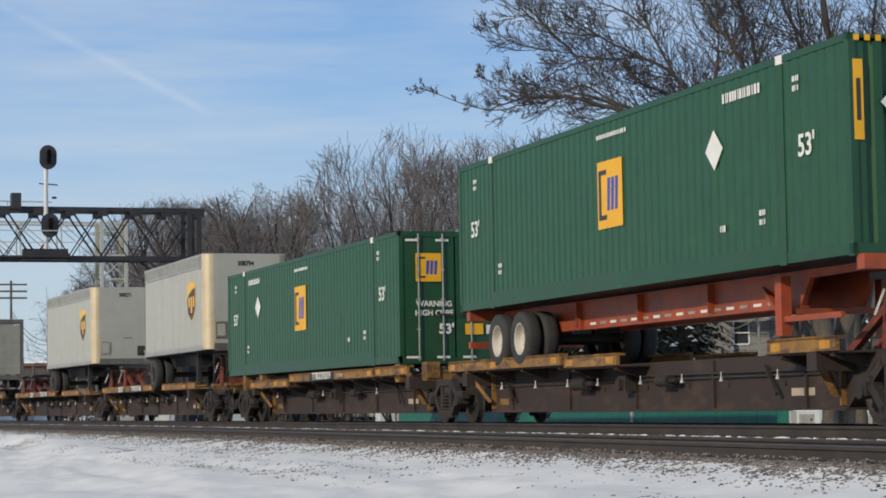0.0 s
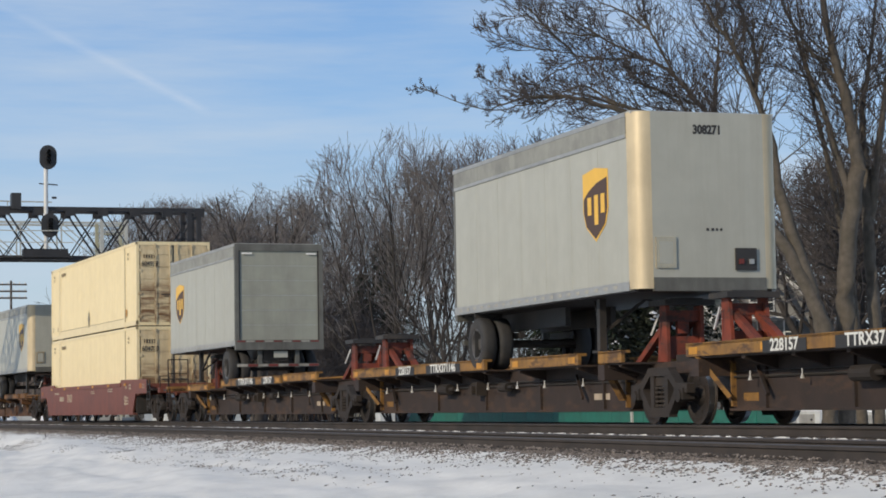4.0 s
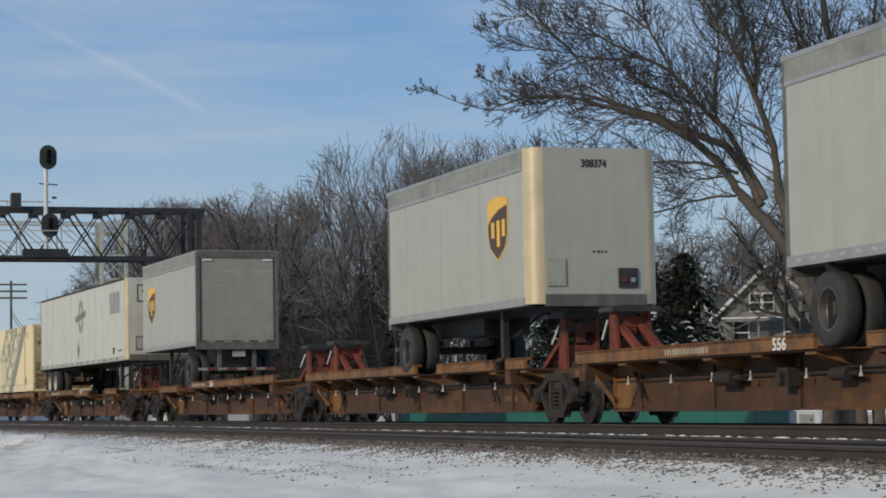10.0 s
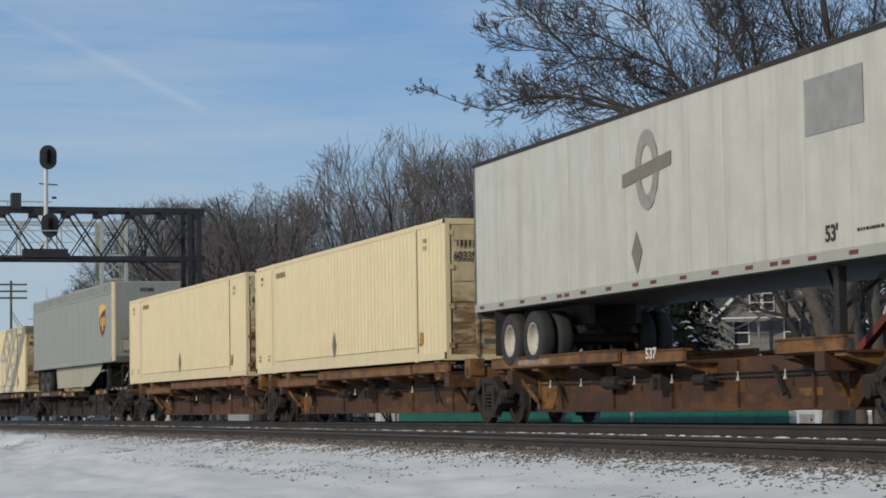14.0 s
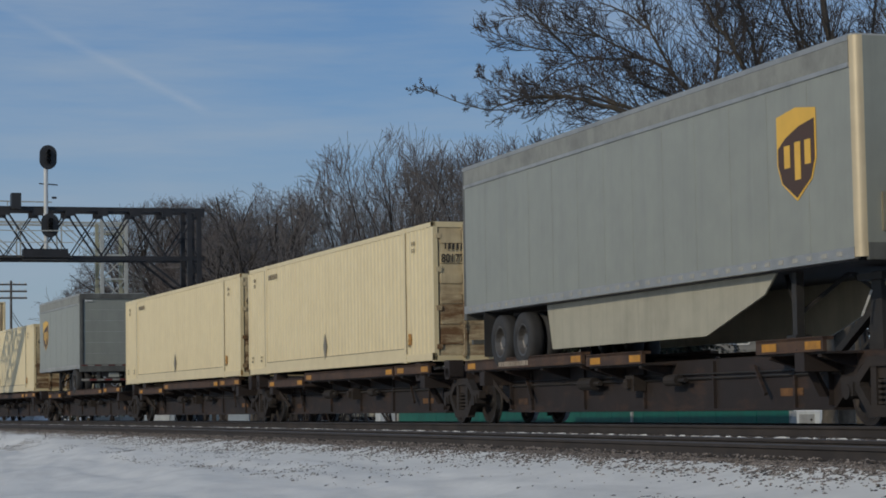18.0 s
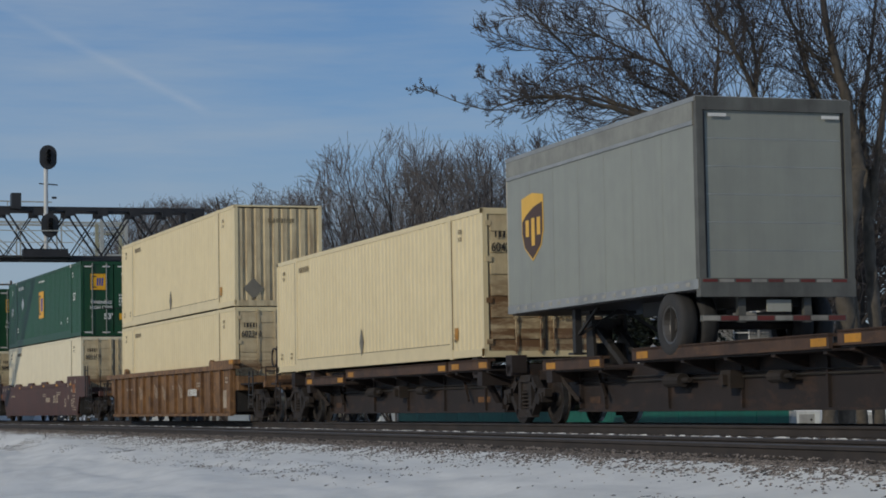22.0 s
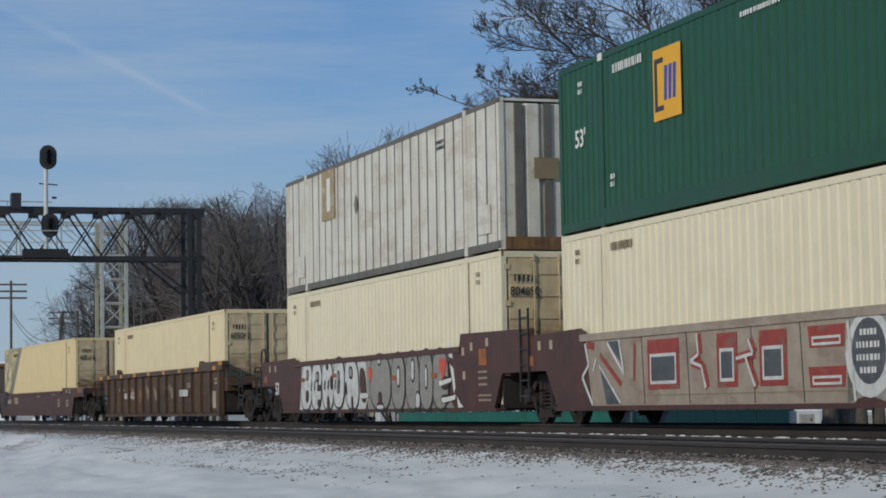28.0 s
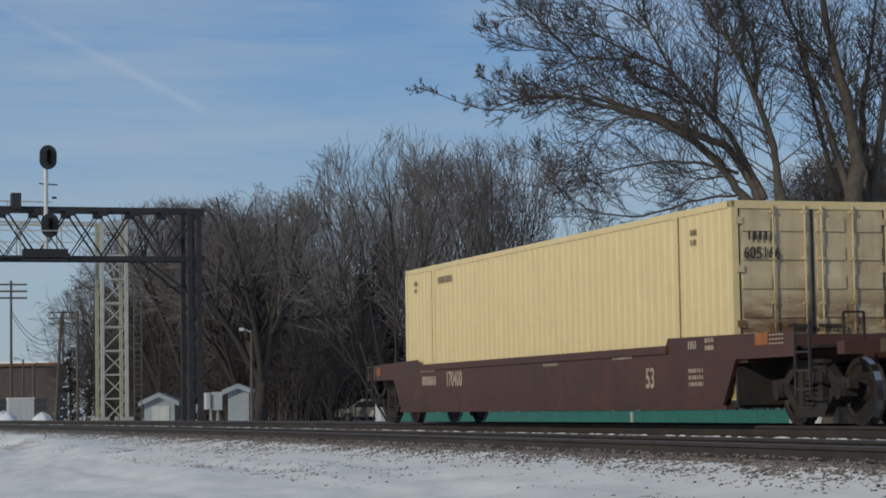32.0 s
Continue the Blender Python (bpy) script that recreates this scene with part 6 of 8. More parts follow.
def profile(d):
    """Height of the ground across the line, d metres beyond the camera's side."""
    pts = [(-2000, -1.4), (-3, -1.25), (3, -0.95), (6, -0.62), (8.2, -0.42), (9.0, -0.31), (9.45, -0.243), (9.97, -0.232), (10.1, -0.27), (12.2, -0.27), (13.2, -0.25), (14.0, -0.2), (16.6, -0.2), (18.0, -0.42), (21, -0.6), (60, -0.6), (5000, -0.6)]
    for (a, za), (b, zb) in zip(pts, pts[1:]):
        if d <= b:
            return za + (zb - za) * (d - a) / (b - a)
    return -0.6


def relief(x, d):
    """Wind-blown snow: low mounds along the line, none on the tracks."""
    if d > 9.3 or d < -5:
        return 0.0
    k = min(1.0, (9.3 - d) / 1.2)
    v = noise.noise(Vector((x * 0.16, d * 0.7, 3.0))) * 0.10 + noise.noise(Vector((x * 0.5, d * 1.6, 9.0))) * 0.045 + noise.noise(Vector((x * 1.7, d * 3.5, 1.0))) * 0.024 + noise.noise(Vector((x * 3.6, d * 7.0, 5.0))) * 0.012
    for cx, cd, rx, rd, h in ((-58, 7.6, 7, 0.7, 0.16), (-45, 7.0, 5, 0.6, 0.13), (-38, 7.4, 4, 0.6, 0.10), (-66, 7.9, 9, 0.7, 0.15), (-31, 7.6, 4, 0.5, 0.07)):
        v += h * math.exp(-((x - cx) / rx) ** 2 - ((d - cd) / rd) ** 2)
    return k * v


def spread(lo, hi, a, b, fine, grow_by):
    """Grid lines: fine between a and b, wider and wider out to lo and hi."""
    out, x = [], a
    while x <= b:
        out.append(x)
        x += fine
    step, x = fine, b
    while x < hi:
        step *= grow_by
        x += step
        out.append(min(x, hi))
    step, x = fine, a
    while x > lo:
        step *= grow_by
        x -= step
        out.insert(0, max(x, lo))
    return out


def ground_sheet():
    xs = spread(-3200, 1500, -95, -10, 0.2, 1.25)
    ds = spread(-1500, 3200, 4.8, 10.2, 0.08, 1.3)
    verts, faces = [], []
    for x in xs:
        b = bend(x)
        for d in ds:
            verts.append((x, d + b, profile(d) + (relief(x, d) if -100 < x < 0 else 0.0)))
    n = len(ds)
    for i in range(len(xs) - 1):
        for j in range(n - 1):
            faces.append((i * n + j, (i + 1) * n + j, (i + 1) * n + j + 1, i * n + j + 1))
    me = bpy.data.meshes.new("ground")
    me.from_pydata(verts, [], faces)
    me.materials.append(M["snow"])
    me.polygons.foreach_set("use_smooth", [True] * len(me.polygons))
    tagged(new("ground", me), "wind-blown snow over grass and gravel", "ground", kind="structure")


ground_sheet()


def strip(name, d0, d1, z, material, label, rough=0.02, x0=-420.0, x1=40.0, rows=7, step=0.6, crown=0.0):
    """A bed laid along the line between two offsets."""
    verts, faces = [], []
    n = int((x1 - x0) / step)
    rnd = random.Random(len(name))
    for i in range(n + 1):
        x = x0 + (x1 - x0) * i / n
        for j in range(rows):
            f = j / (rows - 1)
            d = d0 + (d1 - d0) * f
            edge = 0 < j < rows - 1
            verts.append((x, d + bend(x) + (0 if edge else rnd.uniform(-0.06, 0.06)), z + (crown * (1 - (2 * f - 1) ** 2) + rnd.uniform(-rough, rough) if edge else -0.06)))
    for i in range(n):
        for j in range(rows - 1):
            a = i * rows + j
            faces.append((a, a + rows, a + rows + 1, a + 1))
    me = bpy.data.meshes.new(name)
    me.from_pydata(verts, [], faces)
    me.materials.append(material)
    return tagged(new(name, me), label, "ballast" if "ballast" in name else "snow", kind="structure")


strip("ballast_bed", 9.98, 16.9, -0.215, M["ballast"], "dark crushed-stone ballast under both tracks", rough=0.015, rows=26)
strip("snow_between_rails", 10.35, 11.35, -0.225, M["snow"], "strip of old snow between the rails", rough=0.02, rows=9, step=0.25, crown=0.03)
strip("ballast_ridge", 11.75, 13.6, -0.19, M["ballast"], "low ridge of dark ballast between the tracks", rough=0.012, rows=9, crown=0.05)
strip("snow_between_tracks", 12.02, 12.26, -0.132, M["snow"], "thin line of snow between the two tracks", rough=0.036, rows=6, step=0.12, crown=0.02)

RAIL_OUT = [(-0.075, 0.0), (0.075, 0.0), (0.075, 0.014), (0.012, 0.035), (0.010, 0.125), (0.035, 0.138), (0.035, 0.168), (0.028, 0.178), (-0.028, 0.178), (-0.035, 0.168), (-0.035, 0.138), (-0.010, 0.125), (-0.012, 0.035), (-0.075, 0.014)]


def track(y, top, name):
    root = tagged(new(name), "steel rails on timber ties set in ballast", "railway track", kind="structure")
    for off in (-0.753, 0.753):
        xs = [-420 + i * 6.0 for i in range(78)]
        verts, faces = [], []
        for x in xs:
            for a, h in RAIL_OUT:
                verts.append((x, y + off + a + bend(x), top - 0.178 + h))
        n = len(RAIL_OUT)
        for i in range(len(xs) - 1):
            for j in range(n):
                k = (j + 1) % n
                faces.append((i * n + j, i * n + k, (i + 1) * n + k, (i + 1) * n + j))
        me = bpy.data.meshes.new("rail")
        me.from_pydata(verts, [], faces)
        me.materials.append(M["rail_web"])
        me.materials.append(M["rail_head"])
        for f in me.polygons:
            if f.center.z > top - 0.012:
                f.material_index = 1
        part("rail", me, None, root)
    return root


TRACKS = [(track(Y_TRAIN, 0.0, "track_far"), Y_TRAIN, 0.0), (track(Y_NEAR, -0.075, "track_near"), Y_NEAR, -0.075)]


def stones():
    """Loose ballast and dead leaves lying on the snow beside the near rail."""
    rnd = random.Random(5)
    verts, faces = [], []
    octa = ((0, 2, 4), (2, 1, 4), (1, 3, 4), (3, 0, 4), (2, 0, 5), (1, 2, 5), (3, 1, 5), (0, 3, 5))

    def lump(x, d, r, flat):
        z = profile(d) + relief(x, d) + r * flat * 0.1
        y = d + bend(x)
        a = rnd.uniform(0, 3.14)
        c, s = math.cos(a), math.sin(a)
        k = len(verts)
        for px, py, pz in ((-1, 0, 0), (1, 0, 0), (0, -1, 0), (0, 1, 0), (0, 0, 1), (0, 0, -1)):
            jx, jy, jz = px * rnd.uniform(0.7, 1.3), py * rnd.uniform(0.6, 1.1), pz * rnd.uniform(0.7, 1.1)
            verts.append((x + r * (jx * c - jy * s), y + r * (jx * s + jy * c), z + r * flat * jz))
        faces.extend([tuple(k + i for i in f) for f in octa])

    for _ in range(125000):
        x = -12 - 95 * rnd.random() ** 1.6
        d = 9.97 - abs(rnd.gauss(0, 0.6))
        if noise.noise(Vector((x * 0.9, d * 2.0, 4))) * 0.5 + noise.noise(Vector((x * 5.0, d * 5, 1))) * 0.35 + rnd.uniform(-0.5, 0.5) < 0.03 + (9.65 - d) * 0.34:
            continue
        lump(x, d, rnd.uniform(0.008, 0.027), 0.55)
    for _ in range(42000):
        x = -12 - 75 * rnd.random()
        d = rnd.uniform(6.6, 9.3)
        if noise.noise(Vector((x * 0.3, d * 1.1, 7))) * 0.7 + noise.noise(Vector((x * 1.8, d * 3.0, 2))) * 0.5 + rnd.uniform(-0.3, 0.3) < (0.42 if x > -26 else 0.27):
            continue
        lump(x, d, rnd.uniform(0.008, 0.026), 0.45)
    # ragged stones along the snow line between the tracks
    for _ in range(9000):
        x = -12 - 110 * rnd.random() ** 1.3
        d = rnd.gauss(12.12, 0.13)
        z0 = len(verts)
        lump(x, d, rnd.uniform(0.012, 0.036), 0.7)
        for i in range(z0, len(verts)):
            verts[i] = (verts[i][0], verts[i][1], verts[i][2] + 0.155)
    for _ in range(9000):
        x = -12 - 70 * rnd.random()
        d = rnd.choice((rnd.uniform(11.7, 14.2), rnd.uniform(9.6, 10.0), rnd.uniform(11.3, 11.6)))
        z0 = len(verts)
        lump(x, d, rnd.uniform(0.012, 0.03), 0.6)
        for i in range(z0, len(verts)):
            verts[i] = (verts[i][0], verts[i][1], verts[i][2] + 0.04)
    me = bpy.data.meshes.new("loose_stones")
    me.from_pydata(verts, [], faces)
    me.materials.append(M["stone"])
    tagged(new("loose_stones", me), "brown ballast stones scattered over the snow", "stones", kind="stuff")


stones()

# green low wall and cabinets beyond the tracks
M["green_wall"] = shader("sea_green_paint", (0.012, 0.13, 0.095), 0.5, vary=0.1, dirt=(0.02, 0.06, 0.05), dirt_amount=0.4, streak=0.4)
M["concrete"] = shader("concrete", (0.38, 0.37, 0.34), 0.85, vary=0.1, dirt=(0.2, 0.19, 0.17), dirt_amount=0.4, bump=0.3)
M["cabinet"] = shader("pale_cabinet_paint", (0.50, 0.52, 0.52), 0.5, vary=0.06, dirt=(0.25, 0.25, 0.23), dirt_amount=0.3, streak=0.3)
M["snow_cap"] = shader("snow_cap", (0.78, 0.80, 0.84), 0.7, vary=0.03, bump=0.3, bump_scale=12)


def low_wall():
    root = tagged(new("low_wall"), "long low sea-green sheet-metal wall beyond the tracks", "wall", kind="structure")
    x, y, top = -82.7, 25.3, 0.108
    while x < -49.1:
        x1 = min(x + 2.44, -49.0)
        panel = part("panel", boxes((x + 0.01, x1 - 0.01, y, y + 0.06, -0.62, top)), M["green_wall"], root)
        part("cap_strip", boxes((x + 0.01, x1 - 0.01, y - 0.02, y + 0.08, top, top + 0.025)), M["green_wall"], panel)
        x = x1
    for x in (-82.7, -59.1, -49.0):
        part("post", boxes((x - 0.06, x + 0.06, y - 0.05, y + 0.1, -0.62, top - 0.01)), M["concrete"], root)


low_wall()


def cabinet(x, y, w, d, h, label, z=-0.62, mat="cabinet", windowed=True):
    root = tagged(new("equipment_cabinet"), label, "cabinet")
    root.location = (x, y, z)
    part("body", boxes((-w / 2, w / 2, -d / 2, d / 2, 0.08, h)), M[mat], root)
    part("plinth", boxes((-w / 2 - 0.05, w / 2 + 0.05, -d / 2 - 0.05, d / 2 + 0.05, 0, 0.08)), M["concrete"], root)
    part("roof_cap", boxes((-w / 2 - 0.04, w / 2 + 0.04, -d / 2 - 0.04, d / 2 + 0.04, h, h + 0.05)), M["snow_cap"], root)
    if windowed:
        dr = part("door", boxes((-w * 0.3, w * 0.3, -d / 2 - 0.02, -d / 2, 0.15, h - 0.1)), M["alu"], root)
        part("handle", boxes((w * 0.18, w * 0.22, -d / 2 - 0.05, -d / 2 - 0.02, h * 0.5, h * 0.6)), M["black"], dr)
    return root


cabinet(-64.0, 34.1, 1.75, 1.0, 0.62, "pale grey trackside equipment cabinet with snow on top")
cabinet(-59.4, 34.1, 2.5, 1.0, 0.58, "white trackside equipment cabinet with snow on top")

# ---------------------------------------------------------------- signal bridge
M["bridge"] = shader("black_bridge_steel", (0.023, 0.024, 0.028), 0.6, vary=0.2, dirt=(0.05, 0.04, 0.035), dirt_amount=0.4)
M["galv"] = shader("galvanised_steel", (0.50, 0.50, 0.46), 0.5, metal=0.3, vary=0.12, dirt=(0.33, 0.30, 0.20), dirt_amount=0.35, streak=0.3)
M["galv_yellow"] = shader("lichened_galvanised_steel", (0.42, 0.41, 0.30), 0.6, metal=0.2, vary=0.12, dirt=(0.30, 0.27, 0.14), dirt_amount=0.5, streak=0.3)
M["silver"] = shader("silver_paint", (0.62, 0.62, 0.60), 0.45, metal=0.3, vary=0.05)
M["signal_black"] = shader("signal_black", (0.028, 0.028, 0.030), 0.5, vary=0.1)
M["wood_pole"] = shader("weathered_pole", (0.10, 0.085, 0.07), 0.85, vary=0.2, streak=0.4, dirt=(0.05, 0.04, 0.035), dirt_amount=0.3)


def signal_head(parent, x, y, z, w=0.37, h=0.52):
    """An oval target board with hooded lamps, facing down the line towards +x."""
    bm = bmesh.new()
    n = 26
    pts = [(w * (math.cos(i * 2 * math.pi / n)), (h - w) * (1 if math.sin(i * 2 * math.pi / n) >= 0 else -1) + w * math.sin(i * 2 * math.pi / n)) for i in range(n)]
    a = [bm.verts.new((x, y + p, z + q)) for p, q in pts]
    b = [bm.verts.new((x + 0.05, y + p, z + q)) for p, q in pts]
    bm.faces.new(a)
    bm.faces.new(b[::-1])
    for i in range(n):
        j = (i + 1) % n
        bm.faces.new((a[i], b[i], b[j], a[j]))
    head = part("signal_head", bm, M["signal_black"], parent, "black oval signal target")
    for dz in (-0.2, 0.0, 0.2):
        bm = bmesh.new()
        tube(bm, (x + 0.05, y, z + dz), (x + 0.3, y, z + dz), 0.105, n=12, cap=False)
        part("hood", bm, M["signal_black"], head)
        bm = bmesh.new()
        tube(bm, (x + 0.05, y, z + dz), (x + 0.07, y, z + dz), 0.085, n=12)
        part("lens", bm, M["black"], head)
    return head


def signal_bridge():
    root = tagged(new("signal_bridge"), "black riveted truss signal bridge spanning the tracks", "signal bridge")
    X, y0, y1, zb, zt = -94.0, -1.5, 19.5, 6.98, 9.1
    xa, xb = X - 0.75, X + 0.75
    for x in (xa, xb):
        part("top_chord", bars(((x, y0, zt), (x, y1 + 0.25, zt), 0.14, 0.16)), M["bridge"], root)
        part("bottom_chord", bars(((x, y0, zb), (x, y1 + 0.25, zb), 0.14, 0.18)), M["bridge"], root)
        n = 15
        for i in range(n):
            ya, yb = y1 - (y1 - y0) * i / n, y1 - (y1 - y0) * (i + 1) / n
            p, q = (zb, zt) if i % 2 else (zt, zb)
            part("diagonal", bars(((x, ya, p), (x, yb, q), 0.09, 0.07)), M["bridge"], root)
            part("diagonal", bars(((x + 0.02, ya, q), (x + 0.02, yb, p), 0.05, 0.05)), M["bridge"], root)
            part("gusset", boxes((x - 0.02, x + 0.09, ya - 0.22, ya + 0.22, zt - 0.3, zt + 0.08)), M["bridge"], root)
    for i in range(16):
        ya = y1 - (y1 - y0) * i / 15
        part("cross_strut", bars(((xa, ya, zt), (xb, ya, zt), 0.07), ((xa, ya, zb), (xb, ya, zb), 0.07)), M["bridge"], root)
        if i < 15:
            part("top_lacing", bars(((xa, ya, zt), (xb, ya - (y1 - y0) / 15, zt), 0.06)), M["bridge"], root)
    # portal legs
    for x in (xa, xb):
        for y in (y1, y1 - 0.42):
            part("leg", bars(((x, y, -0.6), (x, y, zt), 0.2)), M["bridge"], root)
        part("knee_brace", bars(((x, y1 - 2.4, zb), (x, y1 - 0.5, zb - 1.5), 0.1)), M["bridge"], root)
        for k in range(8):
            za = -0.3 + k * 0.92
            part("leg_lacing", bars(((x, y1, za), (x, y1 - 0.42, za + 0.92), 0.06)), M["bridge"], root)
    for y in (y1,):
        for k in range(8):
            za = -0.3 + k * 0.92
            part("leg_lacing", bars(((xa, y, za), (xb, y, za + 0.92), 0.06)), M["bridge"], root)
    part("footing", boxes((xa - 0.5, xb + 0.5, y1 - 1.1, y1 + 0.5, -0.75, -0.42)), M["concrete"], root)
    # walkway and its rail, signal masts
    part("walkway", boxes((xb + 0.1, xb + 0.8, y0, 13.9, zb - 0.02, zb + 0.04)), M["bridge"], root)
    part("guard_rail", bars(((xb + 0.8, y0, zb + 1.1), (xb + 0.8, 13.9, zb + 1.1), 0.04), ((xb + 0.8, y0, zb + 0.6), (xb + 0.8, 13.9, zb + 0.6), 0.035)), M["galv"], root)
    part("upper_platform_rail", bars(((xa, 10.0, zt + 0.45), (xa, 13.3, zt + 0.42), 0.05), ((xa, 10.0, zt + 0.2), (xa, 13.3, zt + 0.2), 0.04), ((xa, 11.4, zt), (xa, 11.4, zt + 0.45), 0.04)), M["galv"], root)
    ym = 12.82
    bm = bmesh.new()
    tube(bm, (xb + 0.2, ym, zb), (xb + 0.2, ym, zt + 2.0), 0.095, n=12)
    part("mast", bm, M["silver"], root, "silver signal mast")
    part("mast_step", bars(((xb + 0.2, ym - 0.3, zt + 1.05), (xb + 0.2, ym + 0.5, zt + 1.0), 0.05), ((xb + 0.2, ym + 0.25, zt + 0.45), (xb + 0.2, ym + 0.45, zt + 0.45), 0.09)), M["bridge"], root)
    signal_head(root, xb + 0.3, ym + 0.08, zt + 2.18)
    signal_head(root, xb + 0.3, ym + 0.15, zt - 0.75)
    part("relay_box", boxes((xb - 0.2, xb + 0.4, 11.35, 11.75, zt - 0.05, zt + 0.62)), M["signal_black"], root)
    part("junction_box", boxes((xb, xb + 0.5, ym - 1.0, ym + 0.9, zb - 0.1, zb + 0.35)), M["bridge"], root)


signal_bridge()


def lattice_tower():
    """The paler leg of a second, newer signal bridge farther along the line."""
    root = tagged(new("lattice_tower"), "galvanised lattice tower of a newer signal bridge", "signal bridge")
    X, Y, w, v, top = -129.6, 21.75, 0.95, 0.72, 11.8
    for x in (X - w, X + w):
        for y in (Y - v, Y + v):
            part("post", bars(((x, y, -0.6), (x, y, top), 0.2)), M["galv" if x > X else "galv_yellow"], root)
            part("footing", boxes((x - 0.35, x + 0.35, y - 0.35, y + 0.35, -0.7, 0.04)), M["concrete"], root)
    k, n = -0.3, 8
    h = (top - 0.4) / n
    for i in range(n):
        za, zb = k + i * h, k + (i + 1) * h
        part("strut", bars(((X + w, Y - v, zb), (X + w, Y + v, zb), 0.09)), M["galv"], root)
        part("strut", bars(((X - w, Y - v, zb), (X - w, Y + v, zb), 0.07)), M["galv_yellow"], root)
        part("lacing", bars(((X + w, Y - v, za), (X + w, Y + v, zb), 0.06)), M["galv"], root)
        if i % 4 != 3:
            part("lacing", bars(((X + w, Y - v, zb), (X + w, Y + v, za), 0.06)), M["galv"], root)
        for y in (Y - v, Y + v):
            part("lacing", bars(((X - w, y, za), (X + w, y, zb), 0.05)), M["galv_yellow"], root)
    for x in (X - w, X + w):
        for z in (9.5, 11.6):
            part("beam_chord", bars(((x, Y + v, z), (x, -6, z), 0.12)), M["galv"], root)
        for i in range(11):
            ya = Y - v - i * 2.4
            part("beam_post", bars(((x, ya, 9.5), (x, ya, 11.6), 0.08)), M["galv"], root)
            part("beam_brace", bars(((x, ya, 9.5), (x, ya - 2.4, 11.6), 0.06)), M["galv"], root)
    part("beam_walk", boxes((X - 0.5, X + 0.5, -6, Y, 9.48, 9.54)), M["galv"], root)
    part("cage_ladder", bars(*[((X + w, Y + v + 0.45, 0.2 + 0.35 * i), (X + w, Y + v + 0.9, 0.2 + 0.35 * i), 0.05) for i in range(24)],
                             ((X + w, Y + v + 0.45, -0.5), (X + w, Y + v + 0.45, 8.6), 0.06), ((X + w, Y + v + 0.9, -0.5), (X + w, Y + v + 0.9, 8.6), 0.06)), M["frame_grey"], root)


lattice_tower()


# ---------------------------------------------------------------- line-side poles
def pole(name, x, y, top, arms, half, label, lean=0.0, r=0.14):
    root = tagged(new(name), label, "pole", "line-side poles")
    bm = bmesh.new()
    tube(bm, (x, y, -0.8), (x + lean * 0.3, y + lean, top), r, r * 0.75, n=10)
    part("shaft", bm, M["wood_pole"], root)
    for z in arms:
        am = part("crossarm", boxes((x - 0.07, x + 0.07, y + lean * z / top - half, y + lean * z / top + half, z - 0.08, z + 0.08)), M["wood_pole"], root)
        for k in range(6):
            yy = y + lean * z / top - half + 0.15 + k * (2 * half - 0.3) / 5
            bm = bmesh.new()
            tube(bm, (x, yy, z + 0.08), (x, yy, z + 0.24), 0.045, n=6)
            part("insulator", bm, M["silver"], am)
    return root


pole("telegraph_pole", -203.00, 24.73, 12.63, (12.27, 11.64, 11.02), 1.45, "weathered telegraph pole with three crossarms")
pole("telegraph_pole", -261.94, 38.08, 12.63, (12.36, 11.68, 11.01), 1.75, "weathered telegraph pole with three crossarms")
pole("utility_pole", -181.55, 25.74, 8.53, (), 1, "leaning bare timber utility pole", lean=0.5)
pole("utility_pole", -180.96, 27.52, 8.78, (), 1, "bare timber utility pole")
pole("utility_pole", -192.23, 25.38, 4.62, (), 1, "short bare timber pole")


def wire(p, q, sag, name="overhead_wire"):
    c = []
    for i in range(13):
        f = i / 12
        v = Vector(p).lerp(Vector(q), f)
        c.append(v - Vector((0, 0, sag * 4 * f * (1 - f))))
    bm = bmesh.new()
    for a, b in zip(c, c[1:]):
        tube(bm, a, b, 0.03, n=5, cap=False)
    tagged(new(name, mesh_of(bm, name, M["black"])), "dark slack overhead wire", "wire")


wire((-202.27, 24.77, 9.66), (-181.01, 25.96, 6.47), 1.1)
wire((-202.30, 24.77, 9.30), (-181.01, 25.96, 6.38), 1.3)


def street_lamp(x, y, h, arm, label):
    root = tagged(new("street_lamp"), label, "street lamp")
    bm = bmesh.new()
    tube(bm, (x, y, -0.7), (x, y, h), 0.11, 0.07, n=8)
    part("post", bm, M["wood_pole"], root)
    part("arm", bars(((x, y, h - 0.1), (x, y + arm, h + 0.1), 0.07)), M["galv"], root)
    part("lamp_head", boxes((x - 0.14, x + 0.14, min(y + arm, y + arm * 1.5), max(y + arm, y + arm * 1.5), h - 0.02, h + 0.16)), M["cabinet"], root)


street_lamp(-172.26, 21.91, 4.58, -0.5, "dark twin street lamp beside the station building")
street_lamp(-122.52, 28.65, 4.91, -0.45, "street lamp with a pale head among the trees")


# ---------------------------------------------------------------- trees
M["bark"] = shader("grey_brown_bark", (0.095, 0.08, 0.064), 0.9, vary=0.25, scale=5, dirt=(0.05, 0.045, 0.03), dirt_amount=0.4, streak=0.5, bump=0.6, bump_scale=14)
M["twig"] = shader("twig_bark", (0.150, 0.136, 0.132), 0.85, vary=0.2, scale=1.5)
M["bark_far"] = shader("dark_weathered_bark", (0.040, 0.034, 0.031), 0.9, vary=0.25, scale=5, dirt=(0.04, 0.035, 0.03), dirt_amount=0.4, streak=0.5, bump=0.5, bump_scale=14)
M["twig_dark"] = shader("dark_twig_bark", (0.064, 0.055, 0.053), 0.85, vary=0.2, scale=1.5)
